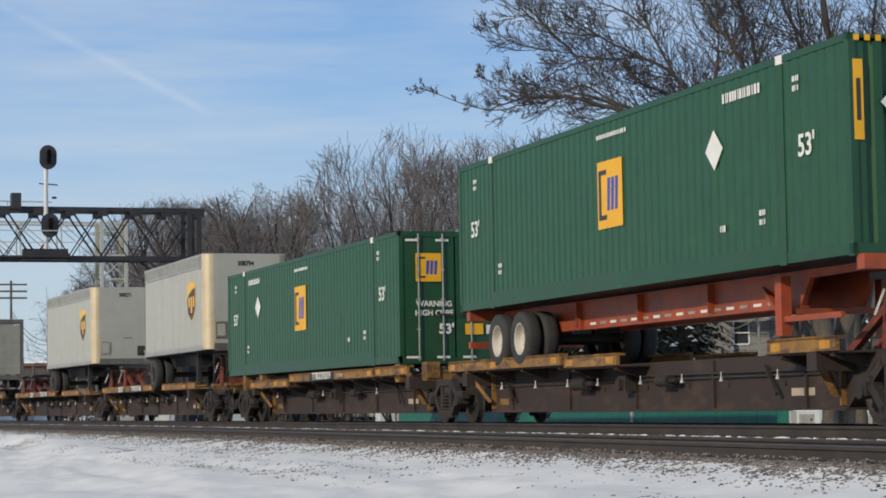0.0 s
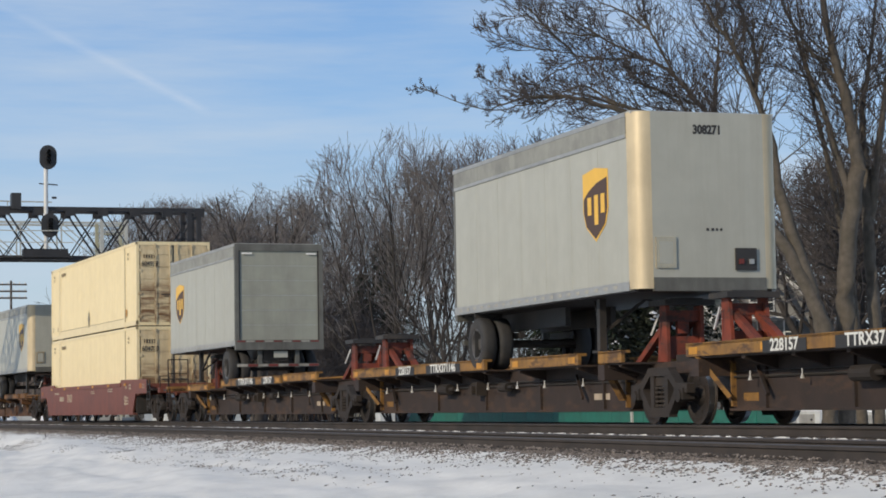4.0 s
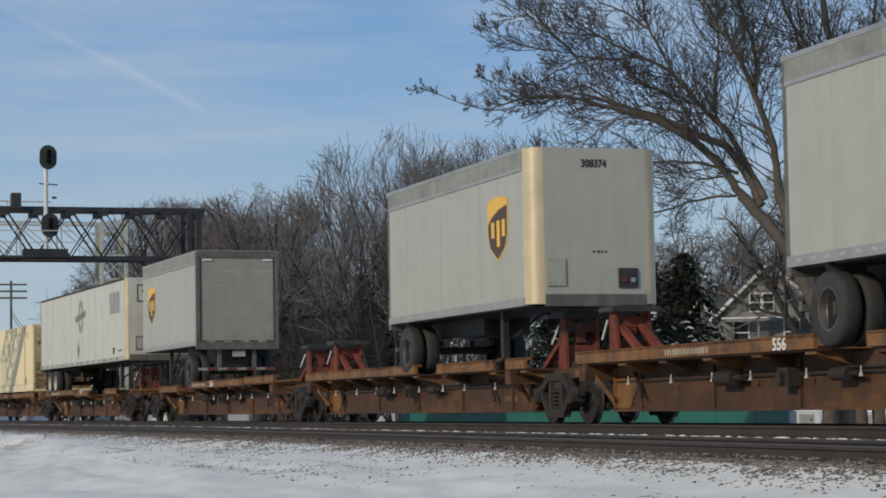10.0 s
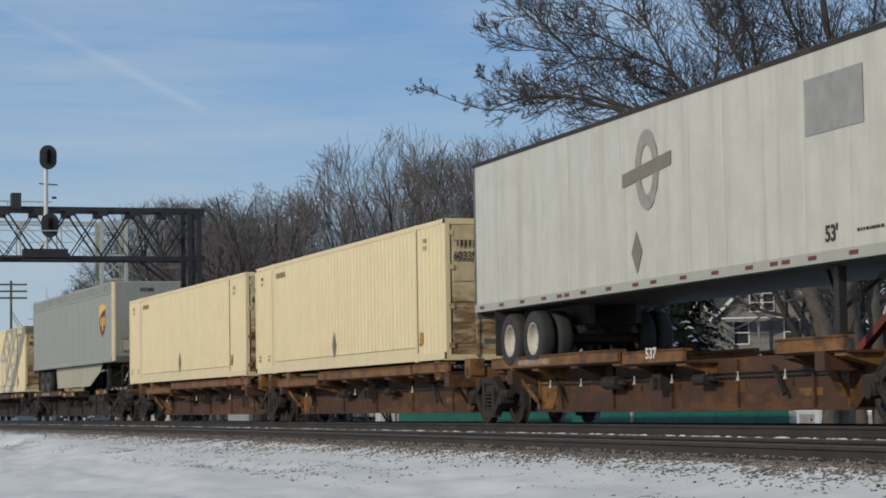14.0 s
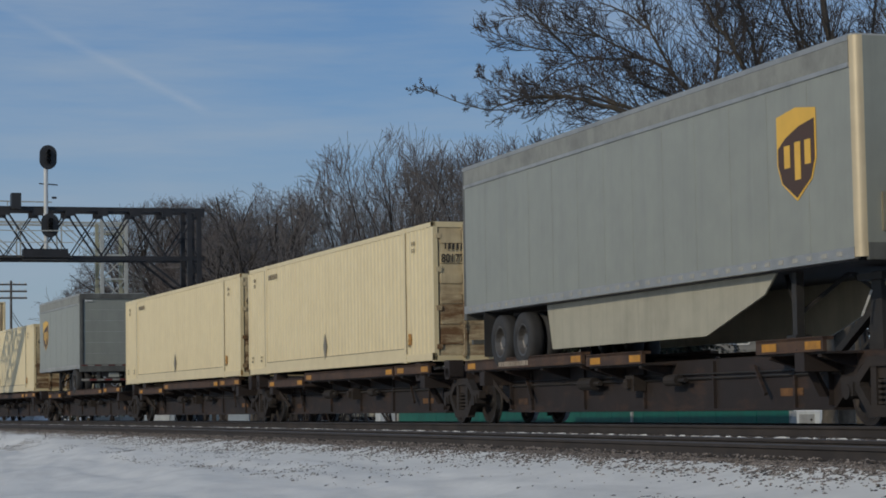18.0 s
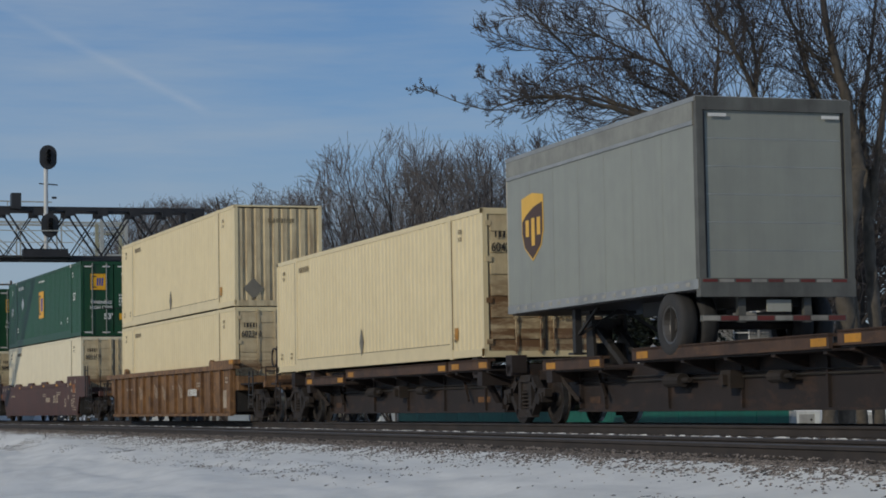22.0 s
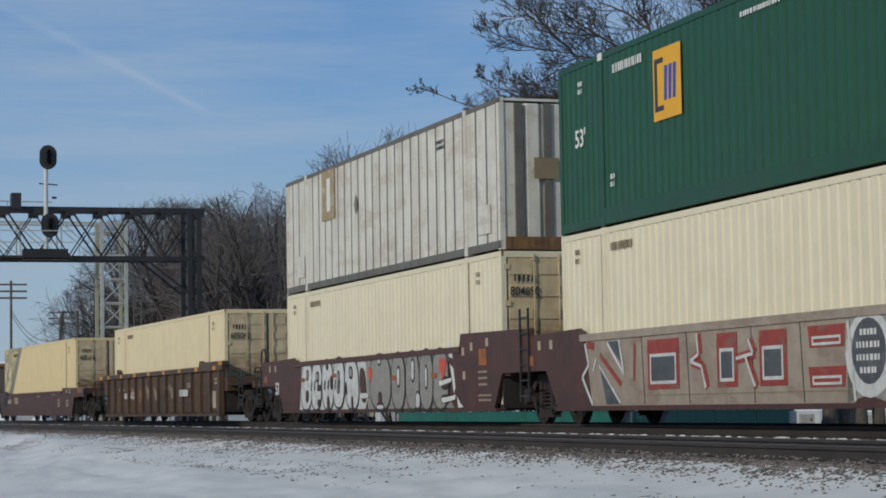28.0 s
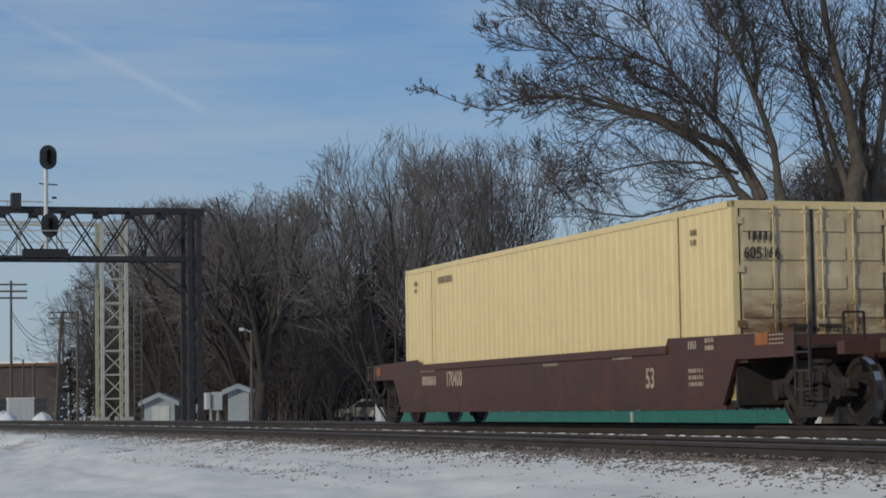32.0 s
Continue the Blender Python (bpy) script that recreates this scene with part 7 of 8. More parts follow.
M["twig_red"] = shader("reddish_twig_bark", (0.118, 0.096, 0.089), 0.85, vary=0.2, scale=1.5)
M["needles"] = shader("dark_conifer_needles", (0.016, 0.026, 0.015), 0.8, vary=0.4, scale=2, dirt=(0.05, 0.035, 0.02), dirt_amount=0.4, island=0.35)
UP = Vector((0, 0, 1))


def chains_mesh(name, chains, material):
    """Round tapering limbs, one tube for each chain of (point, radius)."""
    verts, faces = [], []
    for ch in chains:
        r0 = ch[0][1]
        n = 8 if r0 > 0.12 else 5 if r0 > 0.035 else 3
        prev = None
        for i, (p, r) in enumerate(ch):
            d = (ch[min(i + 1, len(ch) - 1)][0] - ch[max(i - 1, 0)][0])
            side = d.cross(UP)
            if side.length < 1e-5:
                side = Vector((1, 0, 0))
            side.normalize()
            if prev is not None and side.dot(prev) < 0:
                side = -side
            prev = side
            up = d.cross(side).normalized()
            k = len(verts)
            for j in range(n):
                a = 2 * math.pi * j / n
                v = p + side * (r * math.cos(a)) + up * (r * math.sin(a))
                verts.append((v.x, v.y, v.z))
            if i:
                for j in range(n):
                    q = (j + 1) % n
                    faces.append((k - n + j, k - n + q, k + q, k + j))
    me = bpy.data.meshes.new(name)
    me.from_pydata(verts, [], faces)
    me.materials.append(material)
    me.polygons.foreach_set("use_smooth", [True] * len(me.polygons))
    return me


def grow(out, rnd, p, d, length, r, level, spec):
    """One limb and, from it, finer ones."""
    n = (9, 7, 5, 4, 3)[level]
    wob, lift = spec["wob"][level], spec["lift"][level]
    env = spec.get("env")
    pts = [(p.copy(), r)]
    dirs = [d.copy()]
    for i in range(n):
        d = (d + Vector((rnd.uniform(-1, 1), rnd.uniform(-1, 1), rnd.uniform(-1, 1))) * wob + UP * lift).normalized()
        p = p + d * (length / n)
        if env:
            q = p - env[0]
            if math.hypot(q.x, q.y) ** 2 / env[1] ** 2 + (q.z / env[2]) ** 2 > rnd.uniform(0.86, 1.1) and q.z > -0.45 * env[2]:
                break
        pts.append((p.copy(), max(spec["thin"], r * (1 - 0.8 * (i + 1) / n))))
        dirs.append(d.copy())
    if len(pts) < 2:
        return
    n = len(pts) - 1
    out[min(level, 2)].append(pts)
    if level + 1 < spec["levels"]:
        kids = spec["kids"][level]
        for c in range(kids):
            f = spec["from"][level] + (1 - spec["from"][level]) * (c + rnd.random()) / kids
            i = min(n, max(1, int(f * n + 0.5)))
            q, rq = pts[i]
            axis = dirs[i].orthogonal().normalized()
            axis.rotate(Matrix.Rotation(rnd.uniform(0, 2 * math.pi), 3, dirs[i]))
            nd = dirs[i].copy()
            nd.rotate(Matrix.Rotation(radians(rnd.uniform(*spec["fork"][level])), 3, axis))
            grow(out, rnd, q, nd, length * spec["share"][level] * rnd.uniform(0.7, 1.2) * (1.15 - 0.5 * f), max(spec["thin"], rq * 0.62), level + 1, spec)


VASE = dict(levels=4, wob=(0.06, 0.09, 0.12, 0.14), lift=(0.05, 0.10, 0.10, 0.08), kids=(10, 6, 5), share=(0.55, 0.5, 0.5), fork=((15, 40), (18, 45), (20, 55)), thin=0.010)
VASE["from"] = (0.3, 0.2, 0.15)
ROUND = dict(levels=4, wob=(0.12, 0.16, 0.18, 0.2), lift=(0.03, 0.05, 0.03, 0.02), kids=(10, 8, 6), share=(0.55, 0.5, 0.5), fork=((25, 60), (25, 60), (25, 65)), thin=0.012)
ROUND["from"] = (0.25, 0.2, 0.15)
OPEN = dict(levels=4, wob=(0.1, 0.08, 0.10, 0.12), lift=(0.0, 0.05, 0.09, 0.10), kids=(8, 5, 3), share=(0.5, 0.62, 0.66), fork=((30, 70), (25, 50), (25, 55)), thin=0.009)
OPEN["from"] = (0.1, 0.15, 0.15)


def finish_tree(name, out, label, bark, twig):
    root = tagged(new(name), label, "tree", "bare trees behind the line")
    part("trunk", chains_mesh("trunk", out[0], M[bark]), None, root)
    tagged(part("branchwork", chains_mesh("branchwork", out[1], M[bark]), None, root), kind="stuff")
    tagged(part("crown", chains_mesh("crown", out[2], M[twig]), None, root), "fine bare twigs", kind="stuff")
    return root


def bare_tree(x, y, top, stems, spread_deg, seed, spec, label, trunk=0.0, width=0.16, twig="twig", base=-0.7, crown=0.42):
    """A leafless tree: stems fan out from the ground or from a short trunk."""
    rnd = random.Random(seed)
    out = [[], [], []]
    p0 = Vector((x, y, base))
    h = top - base
    spec = dict(spec)
    spec["env"] = (Vector((x, y, base + h * 0.52)), h * crown, h * 0.48)
    if trunk > 0:
        out[0].append([(p0, width * 1.9), (p0 + Vector((0, 0, 0.3)), width * 1.5), (p0 + Vector((rnd.uniform(-0.1, 0.1), 0, trunk * 0.6)), width * 1.25), (p0 + Vector((0, 0, trunk)), width * 1.1)])
    for i in range(stems):
        a = 2 * math.pi * (i + rnd.random() * 0.7) / stems
        t = radians(spread_deg * (0.25 + 0.75 * rnd.random()))
        d = Vector((math.sin(t) * math.cos(a), math.sin(t) * math.sin(a), math.cos(t)))
        start = p0 + Vector((0, 0, trunk * rnd.uniform(0.8, 1.0))) + Vector((math.cos(a), math.sin(a), 0)) * (0.25 if trunk == 0 else 0.05)
        grow(out, rnd, start, d, (h - trunk) * rnd.uniform(0.85, 1.1), width * rnd.uniform(0.6, 0.95), 0, spec)
    return finish_tree("bare_tree", out, label, "bark_far", twig)


def big_tree():
    """The tall spreading tree near the house: main limbs laid out in the tree's broad plane, twigs grown on them."""
    rnd = random.Random(21)
    out = [[], [], []]
    base, across, away = Vector((-55.0, 31.0, 0)), Vector((0.491, 0.871, 0)), Vector((-0.871, 0.491, 0))

    def limb(r, depth, *points, twigs=1, tip=0.12, reach=1.0):
        """A limb through (across, up) points in metres; depth: how far it leans from or towards the line by its end."""
        n0 = len(points)
        pts = [base + across * u + away * (depth[0] + (depth[1] - depth[0]) * i / (n0 - 1)) + UP * z for i, (u, z) in enumerate(points)]
        fine = []
        for i in range(n0 - 1):
            p0, p1, p2, p3 = pts[max(i - 1, 0)], pts[i], pts[i + 1], pts[min(i + 2, n0 - 1)]
            for k in range(5):
                t = k / 5
                v = 0.5 * ((2 * p1) + (p2 - p0) * t + (2 * p0 - 5 * p1 + 4 * p2 - p3) * t * t + (3 * p1 - p0 - 3 * p2 + p3) * t ** 3)
                fine.append(v + Vector((rnd.uniform(-1, 1), rnd.uniform(-1, 1), rnd.uniform(-1, 1))) * 0.03)
        fine.append(pts[-1])
        n = len(fine)
        ch = [(v, max(0.014, (0.85 if r > 0.2 else 0.72) * r * (1 - (1 - tip) * i / (n - 1)))) for i, v in enumerate(fine)]
        out[0].append(ch)
        for i in range(1, n):
            if fine[i].z < 5.2:
                continue
            for _ in range(twigs):
                if rnd.random() < 0.9:
                    d = (fine[i] - fine[i - 1]).normalized()
                    axis = d.orthogonal().normalized()
                    axis.rotate(Matrix.Rotation(rnd.uniform(0, 6.28), 3, d))
                    d.rotate(Matrix.Rotation(radians(rnd.uniform(25, 60)), 3, axis))
                    grow(out, rnd, fine[i], d, reach * rnd.uniform(1.2, 3.2) * (1.1 - 0.8 * i / n), min(0.03, max(0.013, ch[i][1] * 0.45)), 1, OPEN)

    # trunks
    limb(0.30, (0, 0), (-1.23, -0.7), (-1.28, 2.10), (-1.70, 3.41), (-2.46, 4.90), (-3.60, 6.34), twigs=0, tip=0.62)
    limb(0.26, (0, 0.2), (-1.35, 1.6), (-1.46, 2.76), (-2.04, 4.73), (-2.51, 6.47), twigs=0, tip=0.75)
    limb(0.38, (0.8, 0.8), (-0.80, -0.7), (-0.74, 2.74), (-0.59, 5.01), (-0.24, 7.05), twigs=0, tip=0.72)
    limb(0.24, (1.6, 1.8), (0.15, -0.7), (0.1, 3.0), (0.0, 5.2), (-0.02, 7.16), twigs=0, tip=0.8)
    # arching limbs
    limb(0.18, (0, -2.4), (-3.57, 6.34), (-4.54, 7.62), (-5.87, 8.47), (-7.22, 8.87), (-8.36, 9.20), (-9.63, 9.14), (-10.57, 8.78), reach=0.55)
    limb(0.19, (0.1, 0.8), (-3.01, 6.0), (-3.76, 7.53), (-4.86, 8.20), (-5.98, 8.76), (-7.22, 9.24), (-8.12, 9.56), (-8.70, 9.68))
    limb(0.15, (0.1, 2.0), (-2.9, 6.2), (-3.96, 8.22), (-4.73, 9.04), (-5.55, 10.11), (-6.50, 10.67), (-7.87, 10.81), (-9.25, 11.15))
    limb(0.08, (0.5, 1.2), (-4.28, 8.80), (-4.31, 9.82), (-4.17, 10.95), (-4.20, 12.10), (-4.24, 13.6), twigs=2)
    limb(0.18, (0.2, -1.0), (-2.51, 6.47), (-2.64, 7.71), (-3.10, 9.20), (-3.68, 10.59), (-4.22, 11.41), (-4.76, 12.5), twigs=2)
    limb(0.11, (-0.2, 0.6), (-3.10, 9.20), (-3.12, 10.67), (-3.53, 12.06), (-3.62, 13.6), twigs=2)
    limb(0.26, (0.8, 0.2), (-0.24, 7.06), (-0.42, 8.52), (-0.70, 9.88), (-1.00, 11.25), (-1.3, 14.2), tip=0.3, twigs=2)
    limb(0.19, (1.8, 2.6), (-0.02, 7.16), (-0.07, 8.95), (0.19, 10.51), (0.60, 13.6), twigs=2)
    limb(0.17, (0.8, 1.6), (-0.50, 6.2), (-1.28, 9.12), (-1.79, 10.61), (-2.4, 13.2), twigs=2)
    limb(0.19, (1.8, 0.8), (0.05, 5.6), (0.56, 9.04), (0.80, 10.71), (1.2, 13.8), twigs=2)
    limb(0.10, (0.8, -1.2), (-0.62, 9.5), (-1.6, 10.7), (-2.3, 11.9), (-2.8, 13.6), twigs=2)
    limb(0.20, (2.2, 2.6), (0.75, -0.7), (0.7, 3.0), (0.85, 6.5), (1.15, 9.5), (1.3, 13.5), twigs=2)
    limb(0.22, (3.0, 3.4), (-0.35, -0.7), (-0.5, 3.0), (-0.85, 6.0), (-1.5, 9.2), (-2.0, 13.0), twigs=2)
    # lower drooping boughs
    limb(0.08, (0, -1.2), (-3.66, 6.96), (-4.88, 7.29), (-6.35, 7.29), (-7.38, 7.04), (-8.30, 6.62))
    limb(0.05, (0, 1.0), (-4.11, 6.87), (-5.01, 6.79), (-5.70, 5.96), twigs=2)
    limb(0.06, (0, -1.6), (-3.6, 6.35), (-4.80, 6.21), (-6.39, 5.76), (-7.75, 5.92), (-8.65, 6.52), (-9.44, 7.41))
    limb(0.05, (-0.9, -2.2), (-5.87, 8.47), (-6.78, 8.56), (-7.70, 8.03), (-8.17, 7.24), twigs=2)
    # upper and outer boughs
    limb(0.07, (0.3, -1.0), (-4.86, 8.20), (-5.29, 9.07), (-6.30, 9.63), (-6.63, 10.04), reach=0.46, twigs=2)
    limb(0.07, (1.1, 1.8), (-5.55, 10.11), (-6.25, 11.52), (-6.46, 12.22), (-6.56, 13.4), reach=0.46, twigs=2)
    limb(0.06, (0.5, 1.6), (-7.22, 9.24), (-8.23, 9.83), (-9.28, 9.64), (-10.43, 9.75), (-11.47, 10.44), reach=0.46, twigs=2)
    limb(0.05, (-1.6, -2.8), (-8.36, 9.20), (-9.29, 9.01), (-10.68, 8.84), (-12.55, 9.48), twigs=2, reach=0.34)
    limb(0.06, (1.3, 0.0), (-6.50, 10.67), (-7.74, 11.36), (-8.88, 12.11), (-9.68, 12.9), reach=0.46, twigs=2)
    limb(0.05, (1.6, 2.6), (-7.87, 10.81), (-8.91, 10.61), (-10.08, 10.20), (-11.00, 10.48), reach=0.46, twigs=2)
    limb(0.05, (2.0, 1.0), (-9.25, 11.15), (-10.40, 11.38), (-11.22, 11.77), reach=0.46, twigs=2)
    limb(0.06, (1.4, 2.2), (-6.25, 11.52), (-7.1, 12.2), (-8.0, 12.7), (-8.8, 13.6), reach=0.8, twigs=2)
    limb(0.05, (1.0, 0.2), (-7.74, 11.36), (-8.8, 11.5), (-9.9, 12.0), (-10.7, 12.6), reach=0.5)
    limb(0.06, (0.6, 1.4), (-4.73, 9.04), (-5.6, 9.5), (-6.9, 9.95), (-8.3, 10.3), reach=0.6, twigs=2)
    limb(0.05, (2.0, 2.8), (-8.6, 10.95), (-9.6, 12.0), (-10.2, 12.8), (-10.6, 13.6), reach=0.6, twigs=2)
    finish_tree("bare_tree", out, "tall spreading bare tree with several trunks and arching limbs", "bark", "twig_dark")


big_tree()
bare_tree(-88.23, 26.99, 12.46, 9, 40, 3, VASE, "bare multi-stemmed tree with a dense vase-shaped crown", width=0.085, crown=0.42)
bare_tree(-84.99, 30.42, 11.73, 8, 42, 4, VASE, "bare multi-stemmed tree with a dense vase-shaped crown", width=0.085, crown=0.44)
bare_tree(-106.54, 35.50, 13.73, 11, 32, 14, VASE, "bare multi-stemmed tree with a vase-shaped crown", width=0.13)
bare_tree(-127.25, 30.31, 14.10, 8, 34, 5, ROUND, "large bare tree with a thick trunk and snow-dusted limbs", trunk=3.0, width=0.3)
bare_tree(-186.56, 48.96, 20.60, 9, 30, 6, VASE, "bare slender-stemmed tree behind the brick house", trunk=1.0, width=0.24)
bare_tree(-147.28, 33.60, 15.00, 10, 40, 7, ROUND, "bare round-crowned tree with reddish twigs", trunk=2.5, width=0.25, twig="twig_red")
bare_tree(-163.22, 33.28, 17.04, 9, 36, 8, ROUND, "large bare round-crowned tree", trunk=3.5, width=0.26)
bare_tree(-173.83, 33.13, 17.73, 8, 34, 9, ROUND, "large bare tree behind the signal bridge", trunk=3.0, width=0.24)
bare_tree(-182.40, 39.15, 18.70, 8, 38, 19, ROUND, "bare tree in the far row", trunk=3.0, width=0.24)
bare_tree(-260.45, 42.59, 17.22, 7, 34, 10, ROUND, "distant pale bare tree", trunk=3.0, width=0.3)
bare_tree(-188.20, 53.59, 20.24, 9, 36, 11, ROUND, "bare tree with reddish twigs", trunk=2.0, width=0.2, twig="twig_red")
for k, (bx, by, top) in enumerate(((-156.12, 38.82, 5.52), (-153.55, 40.21, 7.07), (-150.94, 41.71, 7.76), (-189.20, 34.56, 8.66), (-178.43, 35.19, 8.18))):
    bare_tree(bx, by, top, 10, 36, 60 + k, VASE, "bare brown young tree behind the tracks", width=0.06, crown=0.45, twig="twig_dark")
bare_tree(-129.62, 55.12, 11.79, 9, 40, 12, ROUND, "distant bare tree behind the evergreens", trunk=2.0, width=0.25)
bare_tree(-123.51, 57.67, 11.83, 9, 40, 13, ROUND, "distant bare tree behind the house", trunk=2.0, width=0.25)
bare_tree(-126.31, 65.18, 13.08, 9, 40, 15, ROUND, "distant bare tree behind the house", trunk=2.0, width=0.25)
bare_tree(-79.5, 44.6, 11.2, 9, 36, 31, ROUND, "bare tree close behind the big one", trunk=2.2, width=0.2, twig="twig_dark")
bare_tree(-86.0, 50.6, 12.4, 9, 38, 32, ROUND, "bare tree behind the big one, crowding its crown", trunk=2.0, width=0.2, twig="twig_dark")
bare_tree(-96.95, 51.76, 12.81, 7, 36, 26, ROUND, "bare tree behind the big one", trunk=2.0, width=0.25)


def thicket():
    """Undergrowth along the back of the lots."""
    rnd = random.Random(8)
    out = [[], [], []]
    spec = dict(levels=3, wob=(0.16, 0.25, 0.3), lift=(0.02, 0.03, 0.0), kids=(7, 6), share=(0.55, 0.5), fork=((20, 60), (25, 65)), thin=0.014)
    spec["from"] = (0.1, 0.1)
    for count, a0, a1, tall in ((560, (-214.53, 37.78, 0), (-116.53, 56.43, 0), (2.5, 7.5)), (620, (-205.0, 33.5, 0), (-142.0, 38.5, 0), (4.0, 10.5))):
        for i in range(count):
            a = Vector(a0).lerp(Vector(a1), i / (count - 1))
            p = Vector((a.x + rnd.uniform(-6, 6), a.y + rnd.uniform(-2.5, 2.5), -0.65))
            t = radians(rnd.uniform(2, 25))
            b = rnd.uniform(0, 6.28)
            grow(out, rnd, p, Vector((math.sin(t) * math.cos(b), math.sin(t) * math.sin(b), math.cos(t))), rnd.uniform(*tall), rnd.uniform(0.03, 0.06), 0, spec)
    chains = out[0] + out[1] + out[2]
    tagged(new("thicket", chains_mesh("thicket", chains, M["twig_dark"])), "brown leafless undergrowth behind the tracks", "bushes", kind="stuff")


thicket()
for k, (bx, by) in enumerate(((-87.36, 42.44), (-89.71, 44.92), (-84.81, 43.77), (-91.24, 43.46))):
    bare_tree(bx, by, 2.7 - 0.5 * (k % 2), 10, 40, 40 + k, VASE, "bare brown shrub in front of the grey house", width=0.05, crown=0.5, twig="twig_red")


def conifer(x, y, top, radius, seed, label, snow=0.25, base=-0.7, thick=26, taper=0.85):
    """An evergreen: trunk, drooping boughs of many small sprays, and lumps of snow."""
    rnd = random.Random(seed)
    root = tagged(new("conifer"), label, "tree", "evergreens behind the line")
    h = top - base
    part("trunk", chains_mesh("trunk", [[(Vector((x, y, base)), 0.16), (Vector((x, y, base + h * 0.5)), 0.1), (Vector((x, y, top)), 0.02)]], M["bark"]), None, root)
    verts, faces, sv, sf = [], [], [], []
    for i in range(int(thick * h)):
        f = rnd.random() ** 0.8
        z = base + 0.4 + (h - 0.4) * f
        L = radius * (1 - f) ** taper * rnd.uniform(0.6, 1.15) + 0.12
        a = rnd.uniform(0, 2 * math.pi)
        d = Vector((math.cos(a), math.sin(a), 0))
        side = Vector((-d.y, d.x, 0))
        n = max(2, int(L / 0.22))
        for k in range(n):
            t = (k + 0.6) / n
            c = Vector((x, y, z)) + d * (L * t) + UP * (0.25 * L * t - 0.55 * L * t * t)
            for _ in range(3):
                s = rnd.uniform(0.14, 0.3) * (1.2 - 0.5 * t)
                v = (d * rnd.uniform(0.2, 1) + side * rnd.uniform(-1, 1) + UP * rnd.uniform(-0.6, 0.15)).normalized()
                w = v.cross(UP).normalized() * s * 0.32
                m = len(verts)
                for q in (c - w, c + w, c + v * s * 1.3 + w * 0.2, c + v * s * 1.3 - w * 0.2):
                    verts.append(tuple(q))
                faces.append((m, m + 1, m + 2, m + 3))
            if rnd.random() < snow and t > 0.3:
                m = len(sv)
                s = rnd.uniform(0.08, 0.2)
                c = c + UP * 0.06
                for q in ((-s, -s, 0), (s, -s, 0), (s, s, 0), (-s, s, 0)):
                    sv.append((c.x + q[0] * rnd.uniform(0.6, 1.2), c.y + q[1] * rnd.uniform(0.6, 1.2), c.z - 0.04))
                sv.append((c.x, c.y, c.z + s * 0.5))
                sf.extend([(m, m + 1, m + 4), (m + 1, m + 2, m + 4), (m + 2, m + 3, m + 4), (m + 3, m, m + 4), (m + 3, m + 2, m + 1, m)])
    me = bpy.data.meshes.new("foliage")
    me.from_pydata(verts, [], faces)
    me.materials.append(M["needles"])
    part("foliage", me, None, root)
    if sv:
        me = bpy.data.meshes.new("snow_load")
        me.from_pydata(sv, [], sf)
        me.materials.append(M["snow_cap"])
        part("snow_load", me, None, root, "lumps of snow on the boughs")


conifer(-72.63, 29.46, 5.7, 2.6, 1, "dark evergreen with a little snow on its boughs", 0.014, thick=85, taper=0.45)
conifer(-77.64, 33.49, 6.6, 3.0, 2, "dark broad evergreen beside the house", 0.014, thick=85, taper=0.5)
conifer(-82.56, 37.78, 6.6, 3.2, 3, "dark evergreen beside the house", 0.012, thick=75, taper=0.5)
conifer(-80.51, 31.20, 5.4, 2.4, 4, "dark evergreen beside the tracks", 0.015, thick=75, taper=0.5)
conifer(-155.56, 46.93, 13.6, 4.6, 5, "dark broad evergreen between the bare trees", 0.0, thick=70, taper=0.5)
conifer(-159.11, 45.75, 10.6, 3.8, 6, "dark evergreen between the bare trees", 0.003, thick=60, taper=0.55)
conifer(-191.22, 28.44, 6.20, 1.7, 7, "snow-dusted spruce by the station building", 0.12)
conifer(-196.74, 30.89, 4.42, 1.5, 8, "snow-dusted spruce by the station building", 0.12)

# ---------------------------------------------------------------- buildings and vehicles beyond the line
M["siding"] = shader("white_siding", (0.21, 0.21, 0.205), 0.6, vary=0.08, dirt=(0.09, 0.085, 0.08), dirt_amount=0.3, streak=0.3)
M["shingle"] = shader("grey_green_shingle", (0.075, 0.085, 0.07), 0.85, vary=0.25, scale=4, bump=0.5)
M["glass"] = shader("window_glass", (0.03, 0.035, 0.04), 0.08, vary=0.1)
M["trim"] = shader("white_trim", (0.70, 0.70, 0.68), 0.5, vary=0.05)
M["brick"] = shader("orange_brick", (0.17, 0.082, 0.045), 0.85, vary=0.25, scale=7, dirt=(0.10, 0.06, 0.04), dirt_amount=0.4, bump=0.4)
M["brown_wall"] = shader("brown_grey_wall", (0.085, 0.068, 0.062), 0.85, vary=0.15, dirt=(0.05, 0.045, 0.045), dirt_amount=0.4, streak=0.3)
M["shed"] = shader("blue_grey_sheet", (0.30, 0.345, 0.39), 0.6, vary=0.05, dirt=(0.2, 0.21, 0.22), dirt_amount=0.3, streak=0.3)
M["car_tan"] = shader("pale_tan_car_paint", (0.52, 0.47, 0.36), 0.3, vary=0.03)
M["car_dark"] = shader("dark_blue_car_paint", (0.035, 0.04, 0.06), 0.3, vary=0.05)
M["yellow_plant"] = shader("dull_yellow_paint", (0.40, 0.29, 0.05), 0.55, vary=0.12, dirt=GRIME, dirt_amount=0.3)


